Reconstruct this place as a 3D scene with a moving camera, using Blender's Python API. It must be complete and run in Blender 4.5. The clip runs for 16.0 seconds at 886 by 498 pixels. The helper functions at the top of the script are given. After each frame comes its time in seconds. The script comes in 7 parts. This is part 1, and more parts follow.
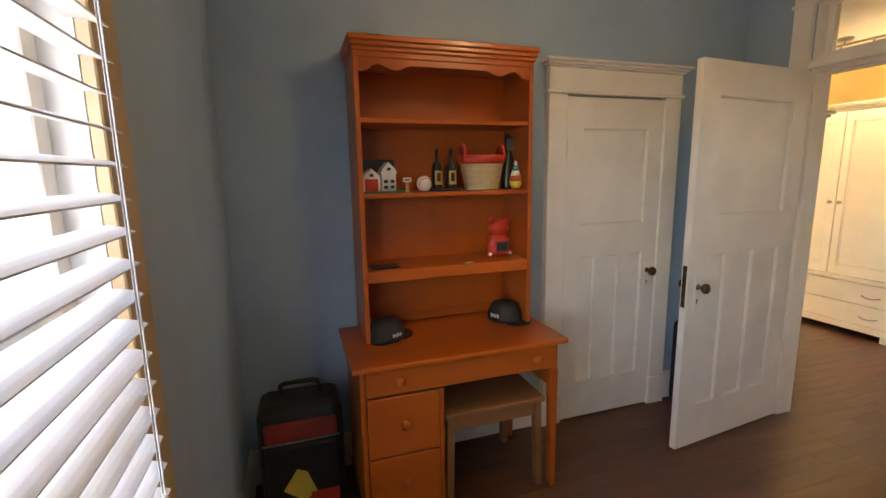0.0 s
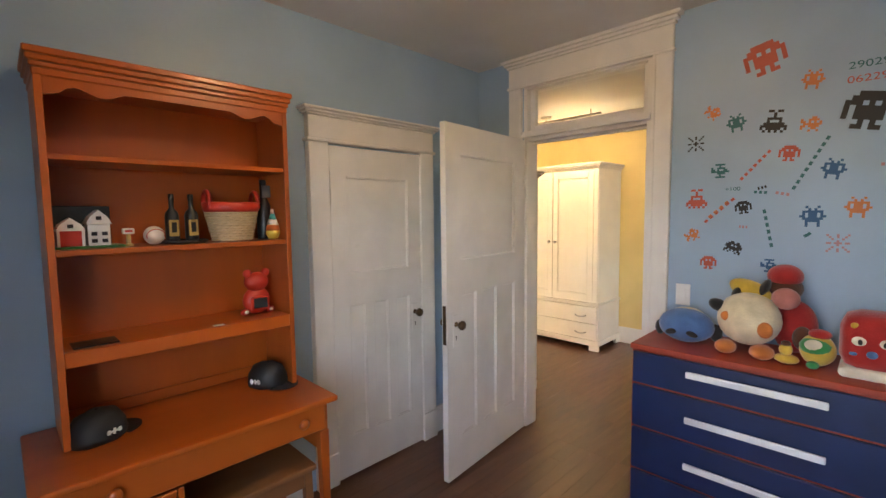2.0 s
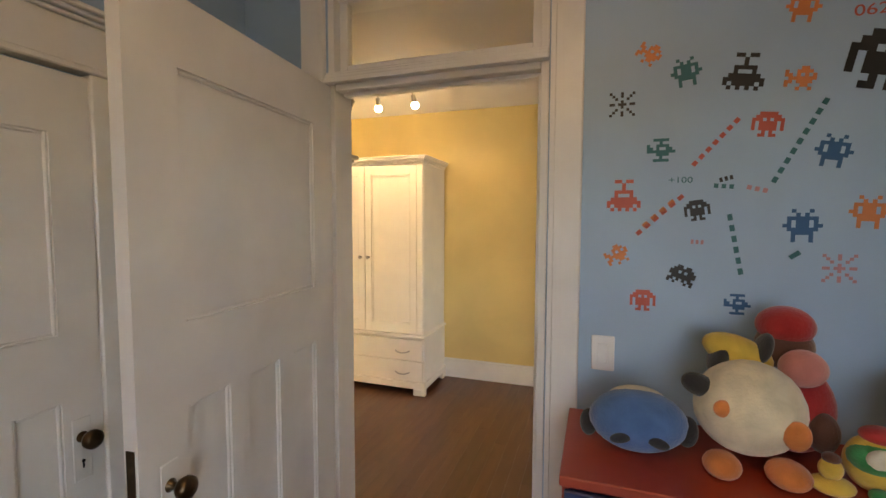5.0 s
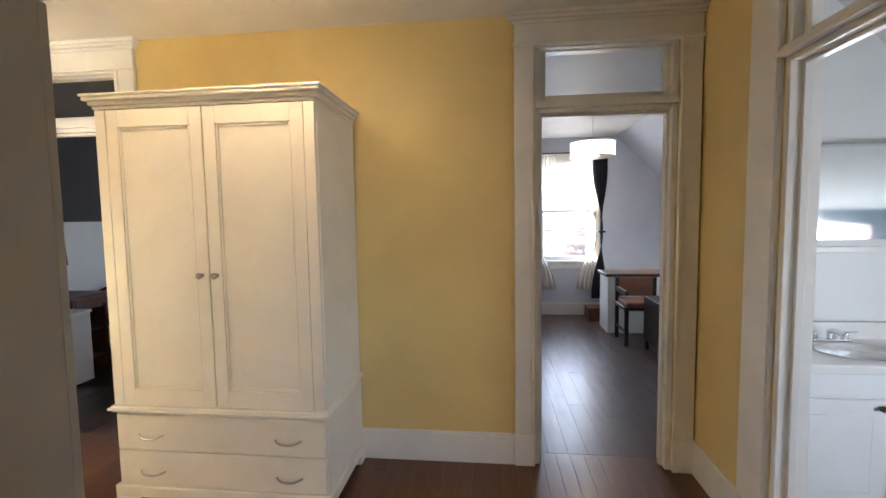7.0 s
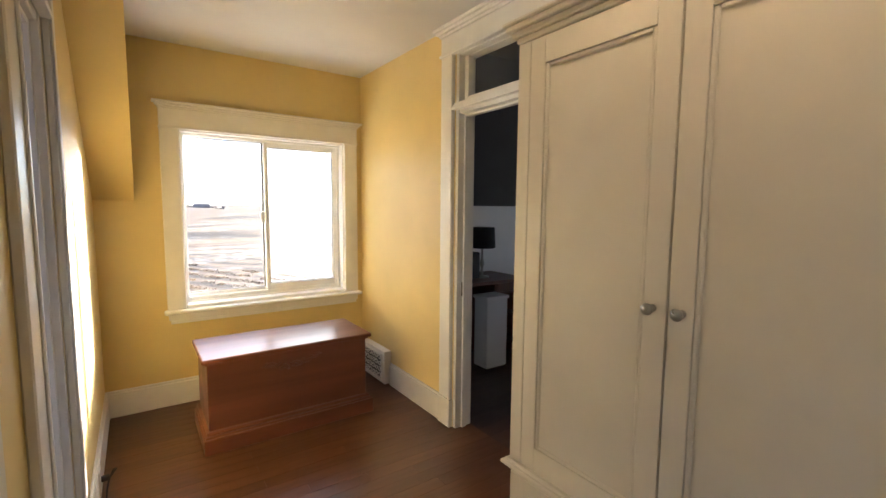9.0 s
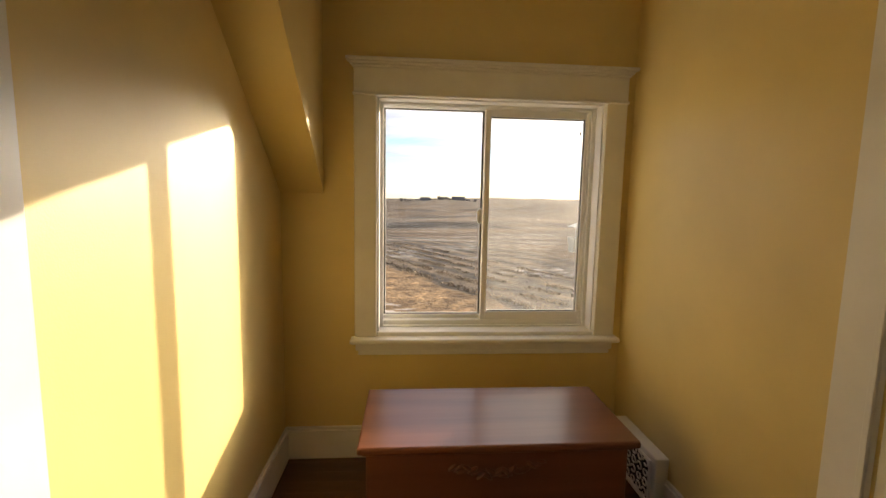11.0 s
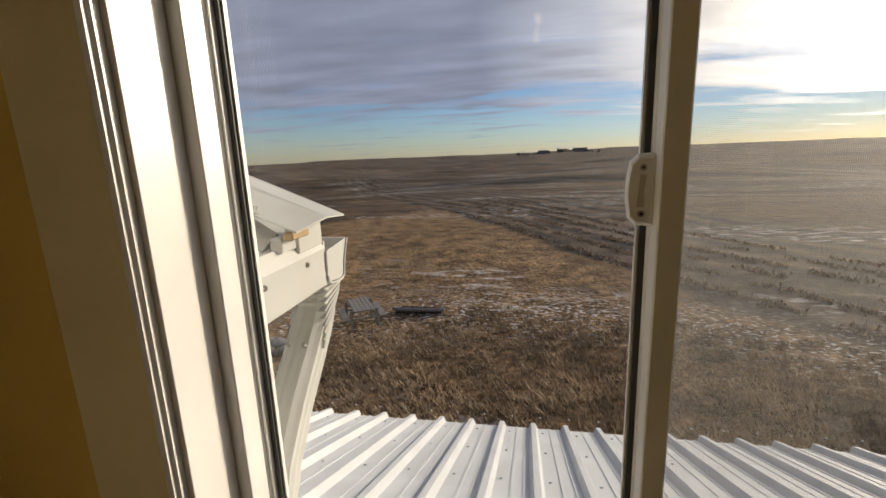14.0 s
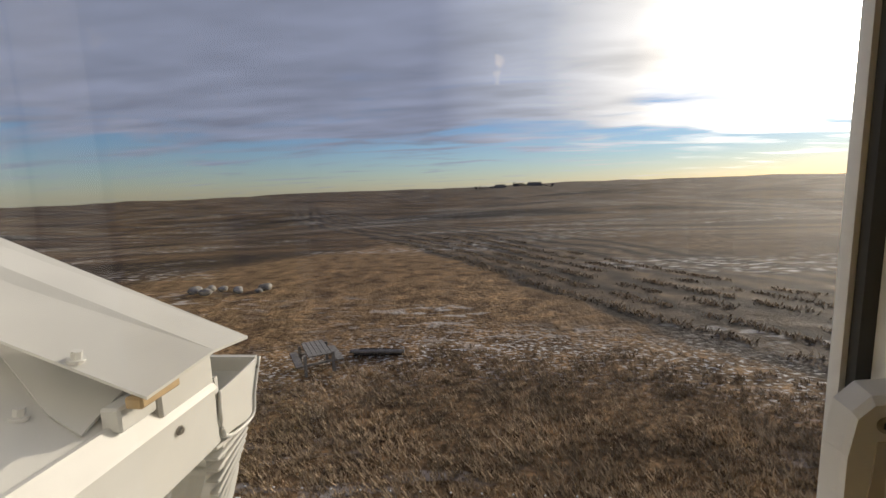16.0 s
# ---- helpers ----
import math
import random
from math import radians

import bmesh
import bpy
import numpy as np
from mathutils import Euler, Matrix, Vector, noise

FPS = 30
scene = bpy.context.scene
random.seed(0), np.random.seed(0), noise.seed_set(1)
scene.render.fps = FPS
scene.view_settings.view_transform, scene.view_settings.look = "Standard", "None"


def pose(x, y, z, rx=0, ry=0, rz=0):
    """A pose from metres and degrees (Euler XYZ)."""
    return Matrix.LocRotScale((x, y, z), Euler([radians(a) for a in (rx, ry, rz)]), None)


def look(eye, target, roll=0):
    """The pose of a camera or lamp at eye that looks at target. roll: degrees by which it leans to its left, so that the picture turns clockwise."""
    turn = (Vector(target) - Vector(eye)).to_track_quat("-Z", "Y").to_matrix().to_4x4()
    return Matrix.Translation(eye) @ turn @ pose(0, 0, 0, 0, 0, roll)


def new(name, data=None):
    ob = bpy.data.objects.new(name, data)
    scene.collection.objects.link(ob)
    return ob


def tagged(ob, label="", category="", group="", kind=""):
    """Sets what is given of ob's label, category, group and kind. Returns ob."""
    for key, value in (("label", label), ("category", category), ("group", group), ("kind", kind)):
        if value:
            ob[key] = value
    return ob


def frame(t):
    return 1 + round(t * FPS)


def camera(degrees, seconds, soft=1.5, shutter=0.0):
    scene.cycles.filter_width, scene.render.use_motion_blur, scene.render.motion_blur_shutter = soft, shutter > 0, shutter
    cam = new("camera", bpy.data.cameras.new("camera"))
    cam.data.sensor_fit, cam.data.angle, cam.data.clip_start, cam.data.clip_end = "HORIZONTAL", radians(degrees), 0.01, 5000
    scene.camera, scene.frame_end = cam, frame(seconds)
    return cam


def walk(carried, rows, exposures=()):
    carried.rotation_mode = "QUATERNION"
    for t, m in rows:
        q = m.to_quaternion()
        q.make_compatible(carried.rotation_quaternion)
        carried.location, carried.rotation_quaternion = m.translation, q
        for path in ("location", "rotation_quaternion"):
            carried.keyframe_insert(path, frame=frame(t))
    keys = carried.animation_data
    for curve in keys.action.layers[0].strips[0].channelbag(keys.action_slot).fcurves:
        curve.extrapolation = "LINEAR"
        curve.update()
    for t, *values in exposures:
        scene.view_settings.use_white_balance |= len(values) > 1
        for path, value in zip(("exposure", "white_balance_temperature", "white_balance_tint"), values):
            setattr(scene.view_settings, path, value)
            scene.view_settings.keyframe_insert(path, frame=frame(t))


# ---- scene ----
cam = camera(90.1, 16.0)
PATH = [
    (0, (0.322, -0.778, 1.516), (0.939, 1.095, 1.182), -1.0),
    (0.5, (0.377, -0.776, 1.524), (1.226, 1.01, 1.224), -1.3),
    (1, (0.412, -0.762, 1.525), (1.473, 0.913, 1.263), -1.2),
    (1.5, (0.443, -0.753, 1.537), (1.692, 0.795, 1.323), -1.2),
    (2, (0.471, -0.768, 1.544), (1.885, 0.637, 1.384), -0.7),
    (2.5, (0.513, -0.785, 1.545), (2.07, 0.464, 1.413), -0.5),
    (3, (0.554, -0.783, 1.54), (2.223, 0.313, 1.429), -0.5),
    (3.5, (0.638, -0.693, 1.534), (2.43, 0.185, 1.401), -0.8),
    (4, (0.874, -0.503, 1.534), (2.681, 0.342, 1.39), -2.7),
    (4.2, (0.998, -0.412, 1.541), (2.808, 0.429, 1.41), -1.8),
    (6.3, (2.529, 0.542, 1.453), (4.5, 0.849, 1.319), -0.8),
    (6.5, (2.682, 0.567, 1.447), (4.657, 0.852, 1.32), -1.2),
    (7, (3.054, 0.602, 1.465), (5.036, 0.825, 1.319), -0.9),
    (7.5, (3.368, 0.768, 1.496), (5.34, 1.065, 1.336), -0.3),
    (8, (3.669, 0.904, 1.464), (5.406, 1.88, 1.296), -1.5),
    (8.2, (3.745, 0.955, 1.462), (5.335, 2.16, 1.3), -0.3),
    (8.5, (3.809, 1.077, 1.451), (5.199, 2.505, 1.285), 0.4),
    (9, (3.94, 1.383, 1.457), (5.079, 3.016, 1.267), 0.5),
    (9.5, (4.113, 1.685, 1.47), (4.733, 3.573, 1.242), 0.8),
    (9.7, (4.159, 1.817, 1.473), (4.618, 3.749, 1.232), 0.7),
    (11.8, (4.502, 3.278, 1.462), (4.618, 5.26, 1.228), 0.8),
    (12, (4.523, 3.45, 1.46), (4.619, 5.432, 1.217), 0.6),
    (12.5, (4.546, 3.828, 1.462), (4.528, 5.81, 1.194), 0.3),
    (13, (4.539, 4.143, 1.462), (4.484, 6.116, 1.143), 0.1),
    (13.5, (4.61, 4.415, 1.446), (4.332, 6.365, 1.097), -1.1),
    (14, (4.667, 4.626, 1.418), (4.295, 6.546, 0.998), -2.2),
    (14.5, (4.646, 4.807, 1.419), (4.274, 6.723, 0.982), -2.9),
    (15, (4.63, 4.915, 1.45), (4.315, 6.844, 1.027), -2.9),
    (15.5, (4.62, 4.949, 1.471), (4.361, 6.903, 1.13), -2.4),
    (16, (4.616, 4.974, 1.512), (4.425, 6.945, 1.231), -2.0),
]

EXPOSURES = [
    (0, 4.15, 8200, 10), (0.7, 4.5, 8000, 10), (1.5, 4.45, 7400, 10), (2.5, 4.25, 7200, 10), (4.2, 4.05, 7500, 10), (6.3, 3.6, 7000, 10), (7.0, 3.45, 6000, 10), (7.6, 3.2, 5500, 10), (8.3, 2.5, 5000, 10), (9.0, 2.45, 6200, 10),
    (9.7, 2.0, 7300, 10), (11.8, .65, 7800, 10), (12.1, .65, 7800, 10), (12.5, .65, 7800, 10), (13.1, .35, 7600, 10), (13.8, -.5, 7300, 10), (14.5, -.65, 7000, 10), (16, -.7, 7000, 10)]
walk(cam, [(r[0], look(*r[1:])) for r in PATH], EXPOSURES)

# ---------------------------------------------------------------- light
SUN_AZ, SUN_EL = 41.0, 12.0
world = bpy.data.worlds.new("sky")
scene.world = world
world.use_nodes = True


def build_world():
    nt = world.node_tree
    nt.nodes.clear()
    out = nt.nodes.new("ShaderNodeOutputWorld")
    bg = nt.nodes.new("ShaderNodeBackground")
    sky = nt.nodes.new("ShaderNodeTexSky")
    sky.sky_type, sky.sun_disc = "NISHITA", False
    sky.sun_elevation, sky.sun_rotation = radians(SUN_EL), radians(SUN_AZ)
    sky.air_density, sky.dust_density, sky.ozone_density = 1.0, 0.1, 3.0
    co = nt.nodes.new("ShaderNodeTexCoord")
    sep = nt.nodes.new("ShaderNodeSeparateXYZ")
    nt.links.new(co.outputs["Generated"], sep.inputs[0])
    # cloud deck seen in perspective: direction divided by its height
    add = nt.nodes.new("ShaderNodeMath")
    add.operation, add.inputs[1].default_value = "ADD", 0.06
    nt.links.new(sep.outputs["Z"], add.inputs[0])
    mx = nt.nodes.new("ShaderNodeMath")
    mx.operation, mx.inputs[1].default_value = "MAXIMUM", 0.05
    nt.links.new(add.outputs[0], mx.inputs[0])
    uv = []
    for ax in "XY":
        d = nt.nodes.new("ShaderNodeMath")
        d.operation = "DIVIDE"
        nt.links.new(sep.outputs[ax], d.inputs[0])
        nt.links.new(mx.outputs[0], d.inputs[1])
        uv.append(d)
    comb = nt.nodes.new("ShaderNodeCombineXYZ")
    nt.links.new(uv[0].outputs[0], comb.inputs[0])
    nt.links.new(uv[1].outputs[0], comb.inputs[1])
    mp = nt.nodes.new("ShaderNodeMapping")
    mp.inputs["Rotation"].default_value = (0, 0, radians(12))
    mp.inputs["Scale"].default_value = (0.28, 0.62, 1)
    nt.links.new(comb.outputs[0], mp.inputs[0])
    nz = nt.nodes.new("ShaderNodeTexNoise")
    nz.inputs["Scale"].default_value, nz.inputs["Detail"].default_value = 2.1, 10
    nz.inputs["Roughness"].default_value, nz.inputs["Distortion"].default_value = 0.55, 0.5
    nt.links.new(mp.outputs[0], nz.inputs["Vector"])
    # more cloud higher up, a clear strip above the horizon
    hr = nt.nodes.new("ShaderNodeMapRange")
    hr.inputs["From Min"].default_value, hr.inputs["From Max"].default_value = 0.035, 0.17
    hr.inputs["To Min"].default_value, hr.inputs["To Max"].default_value = -0.13, 0.26
    nt.links.new(sep.outputs["Z"], hr.inputs[0])
    sm = nt.nodes.new("ShaderNodeMath")
    sm.operation = "ADD"
    nt.links.new(nz.outputs["Fac"], sm.inputs[0])
    nt.links.new(hr.outputs[0], sm.inputs[1])
    cover = nt.nodes.new("ShaderNodeMapRange")
    cover.interpolation_type = "SMOOTHSTEP"
    cover.inputs["From Min"].default_value, cover.inputs["From Max"].default_value = 0.40, 0.70
    nt.links.new(sm.outputs[0], cover.inputs[0])
    # brightness of the cloud: lit near the sun, grey violet away from it
    nrm = nt.nodes.new("ShaderNodeVectorMath")
    nrm.operation = "DOT_PRODUCT"
    a, e = radians(SUN_AZ), radians(SUN_EL)
    nrm.inputs[1].default_value = (math.sin(a) * math.cos(e), math.cos(a) * math.cos(e), math.sin(e))
    nt.links.new(co.outputs["Generated"], nrm.inputs[0])
    glow = nt.nodes.new("ShaderNodeValToRGB")
    r = glow.color_ramp
    r.elements[0].position, r.elements[0].color = 0.0, (0.17, 0.20, 0.29, 1)
    r.elements[1].position, r.elements[1].color = 1.0, (40.0, 37.0, 33.0, 1)
    for p, c in ((0.70, (0.19, 0.22, 0.32, 1)), (0.84, (0.38, 0.42, 0.52, 1)), (0.92, (0.72, 0.73, 0.76, 1)), (0.955, (1.25, 1.2, 1.15, 1)), (0.978, (2.4, 2.25, 2.1, 1)), (0.992, (7.0, 6.5, 5.8, 1))):
        el = r.elements.new(p)
        el.color = c
    nt.links.new(nrm.outputs["Value"], glow.inputs[0])
    nz2 = nt.nodes.new("ShaderNodeTexNoise")
    nz2.inputs["Scale"].default_value, nz2.inputs["Detail"].default_value = 3.4, 7
    nt.links.new(mp.outputs[0], nz2.inputs["Vector"])
    shade = nt.nodes.new("ShaderNodeMapRange")
    shade.inputs["From Min"].default_value, shade.inputs["From Max"].default_value = 0.3, 0.7
    shade.inputs["To Min"].default_value, shade.inputs["To Max"].default_value = 2.4, 1.6
    nt.links.new(nz2.outputs["Fac"], shade.inputs[0])
    cl = nt.nodes.new("ShaderNodeVectorMath")
    cl.operation = "SCALE"
    nt.links.new(glow.outputs["Color"], cl.inputs[0])
    nt.links.new(shade.outputs[0], cl.inputs["Scale"])
    sk = nt.nodes.new("ShaderNodeVectorMath")
    sk.operation = "MULTIPLY"
    sk.inputs[1].default_value = (SKY * .80, SKY * .93, SKY * 1.28)
    nt.links.new(sky.outputs[0], sk.inputs[0])
    mix = nt.nodes.new("ShaderNodeMix")
    mix.data_type = "RGBA"
    nt.links.new(cover.outputs[0], mix.inputs[0])
    nt.links.new(sk.outputs[0], mix.inputs[6])
    nt.links.new(cl.outputs[0], mix.inputs[7])
    nt.links.new(mix.outputs[2], bg.inputs[0])
    bg.inputs[1].default_value = 1.0
    nt.links.new(bg.outputs[0], out.inputs[0])


SKY = 0.14
build_world()


def lamp(kind, name, m, energy, color, **kw):
    d = bpy.data.lights.new(name, kind)
    d.energy, d.color = energy, color
    for k, v in kw.items():
        if k == "size":
            d.size = v
        elif k == "size_y":
            d.shape, d.size_y = "RECTANGLE", v
        elif k == "radius":
            d.shadow_soft_size = v
        elif k == "angle":
            d.angle = v
        elif k == "spread":
            d.spread = v
        elif k == "cone":
            d.spot_size, d.spot_blend = v, .9
    ob = new(name, d)
    ob.matrix_world = m
    return ob


_a, _e = radians(SUN_AZ), radians(SUN_EL)
SUN_DIR = Vector((math.sin(_a) * math.cos(_e), math.cos(_a) * math.cos(_e), math.sin(_e)))
lamp("SUN", "sun", look((0, 0, 20), Vector((0, 0, 20)) - SUN_DIR), 5.0, (1.0, 0.90, 0.76), angle=radians(0.6))
WARM = (1.0, 0.70, 0.40)

# ---------------------------------------------------------------- materials


def mat(name, col, rough=0.5, var=0.08, scale=6.0, bump=0.0, bscale=60.0, metal=0.0, spec=0.5, coat=0.0, stretch=(1, 1, 1), col2=None, rand=0.0, island=0.0, sheen=0.0, emit=None, trans=0.0, alpha=1.0):
    m = bpy.data.materials.new(name)
    m.use_nodes = True
    nt = m.node_tree
    b = nt.nodes["Principled BSDF"]
    b.inputs["Roughness"].default_value, b.inputs["Metallic"].default_value = rough, metal
    b.inputs["Specular IOR Level"].default_value = spec
    b.inputs["Coat Weight"].default_value = coat
    b.inputs["Coat Roughness"].default_value = 0.15
    b.inputs["Sheen Weight"].default_value = sheen
    b.inputs["Transmission Weight"].default_value = trans
    b.inputs["Alpha"].default_value = alpha
    co = nt.nodes.new("ShaderNodeTexCoord")
    mp = nt.nodes.new("ShaderNodeMapping")
    mp.inputs["Scale"].default_value = stretch
    nt.links.new(co.outputs["Object"], mp.inputs[0])
    n1 = nt.nodes.new("ShaderNodeTexNoise")
    n1.inputs["Scale"].default_value, n1.inputs["Detail"].default_value = scale, 5
    n1.inputs["Distortion"].default_value = 0.3
    nt.links.new(mp.outputs[0], n1.inputs["Vector"])
    mix = nt.nodes.new("ShaderNodeMix")
    mix.data_type = "RGBA"
    c2 = col2 or tuple(max(0, c * (1 - 2.2 * var)) for c in col)
    c1 = tuple(min(1, c * (1 + var)) for c in col)
    mix.inputs[6].default_value, mix.inputs[7].default_value = (*c1, 1), (*c2, 1)
    rr = nt.nodes.new("ShaderNodeMapRange")
    rr.inputs["From Min"].default_value, rr.inputs["From Max"].default_value = 0.3, 0.72
    nt.links.new(n1.outputs["Fac"], rr.inputs[0])
    nt.links.new(rr.outputs[0], mix.inputs[0])
    last = mix.outputs[2]
    if rand or island:
        if rand:
            src = nt.nodes.new("ShaderNodeObjectInfo").outputs["Random"]
        else:
            src = nt.nodes.new("ShaderNodeNewGeometry").outputs["Random Per Island"]
        k = rand or island
        r2 = nt.nodes.new("ShaderNodeMapRange")
        r2.inputs["To Min"].default_value, r2.inputs["To Max"].default_value = 1 - k, 1 + k
        nt.links.new(src, r2.inputs[0])
        sc = nt.nodes.new("ShaderNodeVectorMath")
        sc.operation = "SCALE"
        nt.links.new(last, sc.inputs[0])
        nt.links.new(r2.outputs[0], sc.inputs["Scale"])
        last = sc.outputs[0]
    nt.links.new(last, b.inputs["Base Color"])
    n2 = nt.nodes.new("ShaderNodeTexNoise")
    n2.inputs["Scale"].default_value, n2.inputs["Detail"].default_value = bscale, 3
    nt.links.new(mp.outputs[0], n2.inputs["Vector"])
    rg = nt.nodes.new("ShaderNodeMapRange")
    rg.inputs["To Min"].default_value, rg.inputs["To Max"].default_value = max(0.02, rough - 0.08), min(1, rough + 0.1)
    nt.links.new(n1.outputs["Fac"], rg.inputs[0])
    nt.links.new(rg.outputs[0], b.inputs["Roughness"])
    if bump:
        bp = nt.nodes.new("ShaderNodeBump")
        bp.inputs["Strength"].default_value, bp.inputs["Distance"].default_value = bump, 0.004
        nt.links.new(n2.outputs["Fac"], bp.inputs["Height"])
        nt.links.new(bp.outputs[0], b.inputs["Normal"])
    if emit:
        b.inputs["Emission Color"].default_value, b.inputs["Emission Strength"].default_value = (*emit[:3], 1), emit[3]
    return m


M = {}
M["blue"] = mat("blue_wall_paint", (0.34, 0.47, 0.62), 0.42, 0.05, 2.0, 0.12, 220)
M["yellow"] = mat("yellow_wall_paint", (0.74, 0.57, 0.24), 0.42, 0.04, 2.0, 0.12, 220)
M["lavender"] = mat("lavender_wall_paint", (0.30, 0.32, 0.44), 0.55, 0.05, 2.0, 0.1, 200)
M["greyblue"] = mat("pale_blue_grey_paint", (0.55, 0.58, 0.66), 0.5, 0.04, 2.0, 0.1, 200)
M["grey"] = mat("charcoal_grey_paint", (0.12, 0.12, 0.125), 0.55, 0.05, 2.0, 0.1, 200)
M["bathwhite"] = mat("bathroom_white_paint", (0.78, 0.78, 0.76), 0.4, 0.03, 2.0, 0.08, 200)
M["ceil"] = mat("ceiling_white_paint", (0.74, 0.72, 0.69), 0.55, 0.04, 1.6, 0.15, 160)
M["trim"] = mat("white_trim_paint", (0.80, 0.78, 0.74), 0.32, 0.035, 5.0, 0.06, 90)
# trim with the warm lamp glow put into its base colour
M["tan"] = mat("lamp_warmed_trim", (0.50, 0.36, 0.21), 0.4, 0.06, 5.0, 0.06, 90)
M["door"] = mat("white_door_paint", (0.78, 0.76, 0.72), 0.3, 0.05, 3.5, 0.08, 70)
M["plank"] = mat("dark_hardwood", (0.105, 0.042, 0.019), 0.33, 0.12, 4.0, 0.04, 30, coat=0.2, stretch=(0.8, 5, 1), rand=0.16)
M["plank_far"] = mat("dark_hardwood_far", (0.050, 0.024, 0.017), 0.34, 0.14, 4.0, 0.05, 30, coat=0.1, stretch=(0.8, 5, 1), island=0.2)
M["sub"] = mat("floor_gap", (0.012, 0.007, 0.005), 0.8)
M["maple"] = mat("orange_maple", (0.47, 0.098, 0.013), 0.36, 0.14, 3.0, 0.06, 30, coat=0.15, stretch=(1, 1, 0.12))
M["maple_h"] = mat("orange_maple_across", (0.47, 0.098, 0.013), 0.34, 0.14, 3.0, 0.06, 30, coat=0.2, stretch=(0.12, 1, 1))
M["cream"] = mat("cream_lacquer", (0.78, 0.735, 0.65), 0.36, 0.03, 4.0, 0.04, 80)
M["navy"] = mat("navy_laminate", (0.007, 0.020, 0.085), 0.42, 0.12, 5.0, 0.03, 90)
M["red_edge"] = mat("red_laminate", (0.36, 0.048, 0.022), 0.42, 0.08, 5.0, 0.03, 90)
M["white_metal"] = mat("white_metal", (0.80, 0.80, 0.80), 0.3, 0.03, 8)
M["chest"] = mat("red_brown_cedar", (0.20, 0.072, 0.038), 0.34, 0.24, 3.0, 0.1, 35, coat=0.3, stretch=(0.14, 1.6, 1.6))
M["nickel"] = mat("brushed_nickel", (0.42, 0.40, 0.37), 0.30, 0.05, 30, metal=1.0)
M["bronze"] = mat("dark_bronze", (0.10, 0.065, 0.035), 0.3, 0.2, 30, metal=0.9)
M["black"] = mat("matte_black", (0.012, 0.012, 0.014), 0.6, 0.1, 10, 0.05)
M["vinyl"] = mat("white_vinyl", (0.80, 0.79, 0.76), 0.35, 0.03, 6, 0.02)
M["gasket"] = mat("dark_gasket", (0.045, 0.045, 0.042), 0.6)
M["roofmetal"] = mat("white_ribbed_steel", (0.54, 0.56, 0.58), 0.38, 0.06, 3.0, 0.03, 40)
M["gutter"] = mat("white_gutter_steel", (0.52, 0.52, 0.485), 0.35, 0.05, 6.0, 0.03, 40)
M["siding"] = mat("white_siding", (0.7, 0.7, 0.68), 0.5, 0.05, 4)


def glass_mat(name, rough=0.0, tint=(1, 1, 1), gloss=0.035):
    m = bpy.data.materials.new(name)
    m.use_nodes = True
    nt = m.node_tree
    nt.nodes.clear()
    out = nt.nodes.new("ShaderNodeOutputMaterial")
    tr = nt.nodes.new("ShaderNodeBsdfTransparent")
    tr.inputs[0].default_value = (*tint, 1)
    gl = nt.nodes.new("ShaderNodeBsdfGlossy")
    gl.inputs["Roughness"].default_value = rough
    lw = nt.nodes.new("ShaderNodeLayerWeight")
    pw = nt.nodes.new("ShaderNodeMath")
    pw.operation, pw.inputs[1].default_value = "POWER", 4.0
    nt.links.new(lw.outputs["Facing"], pw.inputs[0])
    fr = nt.nodes.new("ShaderNodeMath")
    fr.operation, fr.inputs[1].default_value, fr.inputs[2].default_value = "MULTIPLY_ADD", 0.7, gloss
    nt.links.new(pw.outputs[0], fr.inputs[0])
    mx = nt.nodes.new("ShaderNodeMixShader")
    nt.links.new(fr.outputs[0], mx.inputs[0])
    nt.links.new(tr.outputs[0], mx.inputs[1])
    nt.links.new(gl.outputs[0], mx.inputs[2])
    nt.links.new(mx.outputs[0], out.inputs[0])
    return m


M["glass"] = glass_mat("window_glass")
mm = mat("mirror_silver", (0.85, 0.88, 0.87), 0.03, 0.0, metal=1.0)
M["mirror"] = mm

# ---------------------------------------------------------------- building blocks
BASE = {}


def thing(name, at, label, category, group="", kind=""):
    ob = new(name)
    ob.location = at
    ob.empty_display_size = 0.05
    BASE[ob] = Vector(at)
    return tagged(ob, label, category, group, kind)


def part(name, bm, material, parent=None, label="", smooth=False):
    """One mesh object, built in world places, under a thing or a part."""
    at = BASE.get(parent, Vector((0, 0, 0)))
    if at.length:
        bmesh.ops.translate(bm, verts=bm.verts, vec=-at)
    me = bpy.data.meshes.new(name)
    bm.to_mesh(me)
    bm.free()
    mats = material if isinstance(material, (list, tuple)) else [material]
    for m in mats:
        me.materials.append(m)
    if smooth:
        me.polygons.foreach_set("use_smooth", [True] * len(me.polygons))
    ob = new(name, me)
    if parent is not None:
        ob.parent = parent
    BASE[ob] = at
    if label:
        tagged(ob, label)
    return ob


def solid(name, bm, material, label, category, kind="", group="", smooth=False):
    return tagged(part(name, bm, material, None, "", smooth), label, category, group, kind)


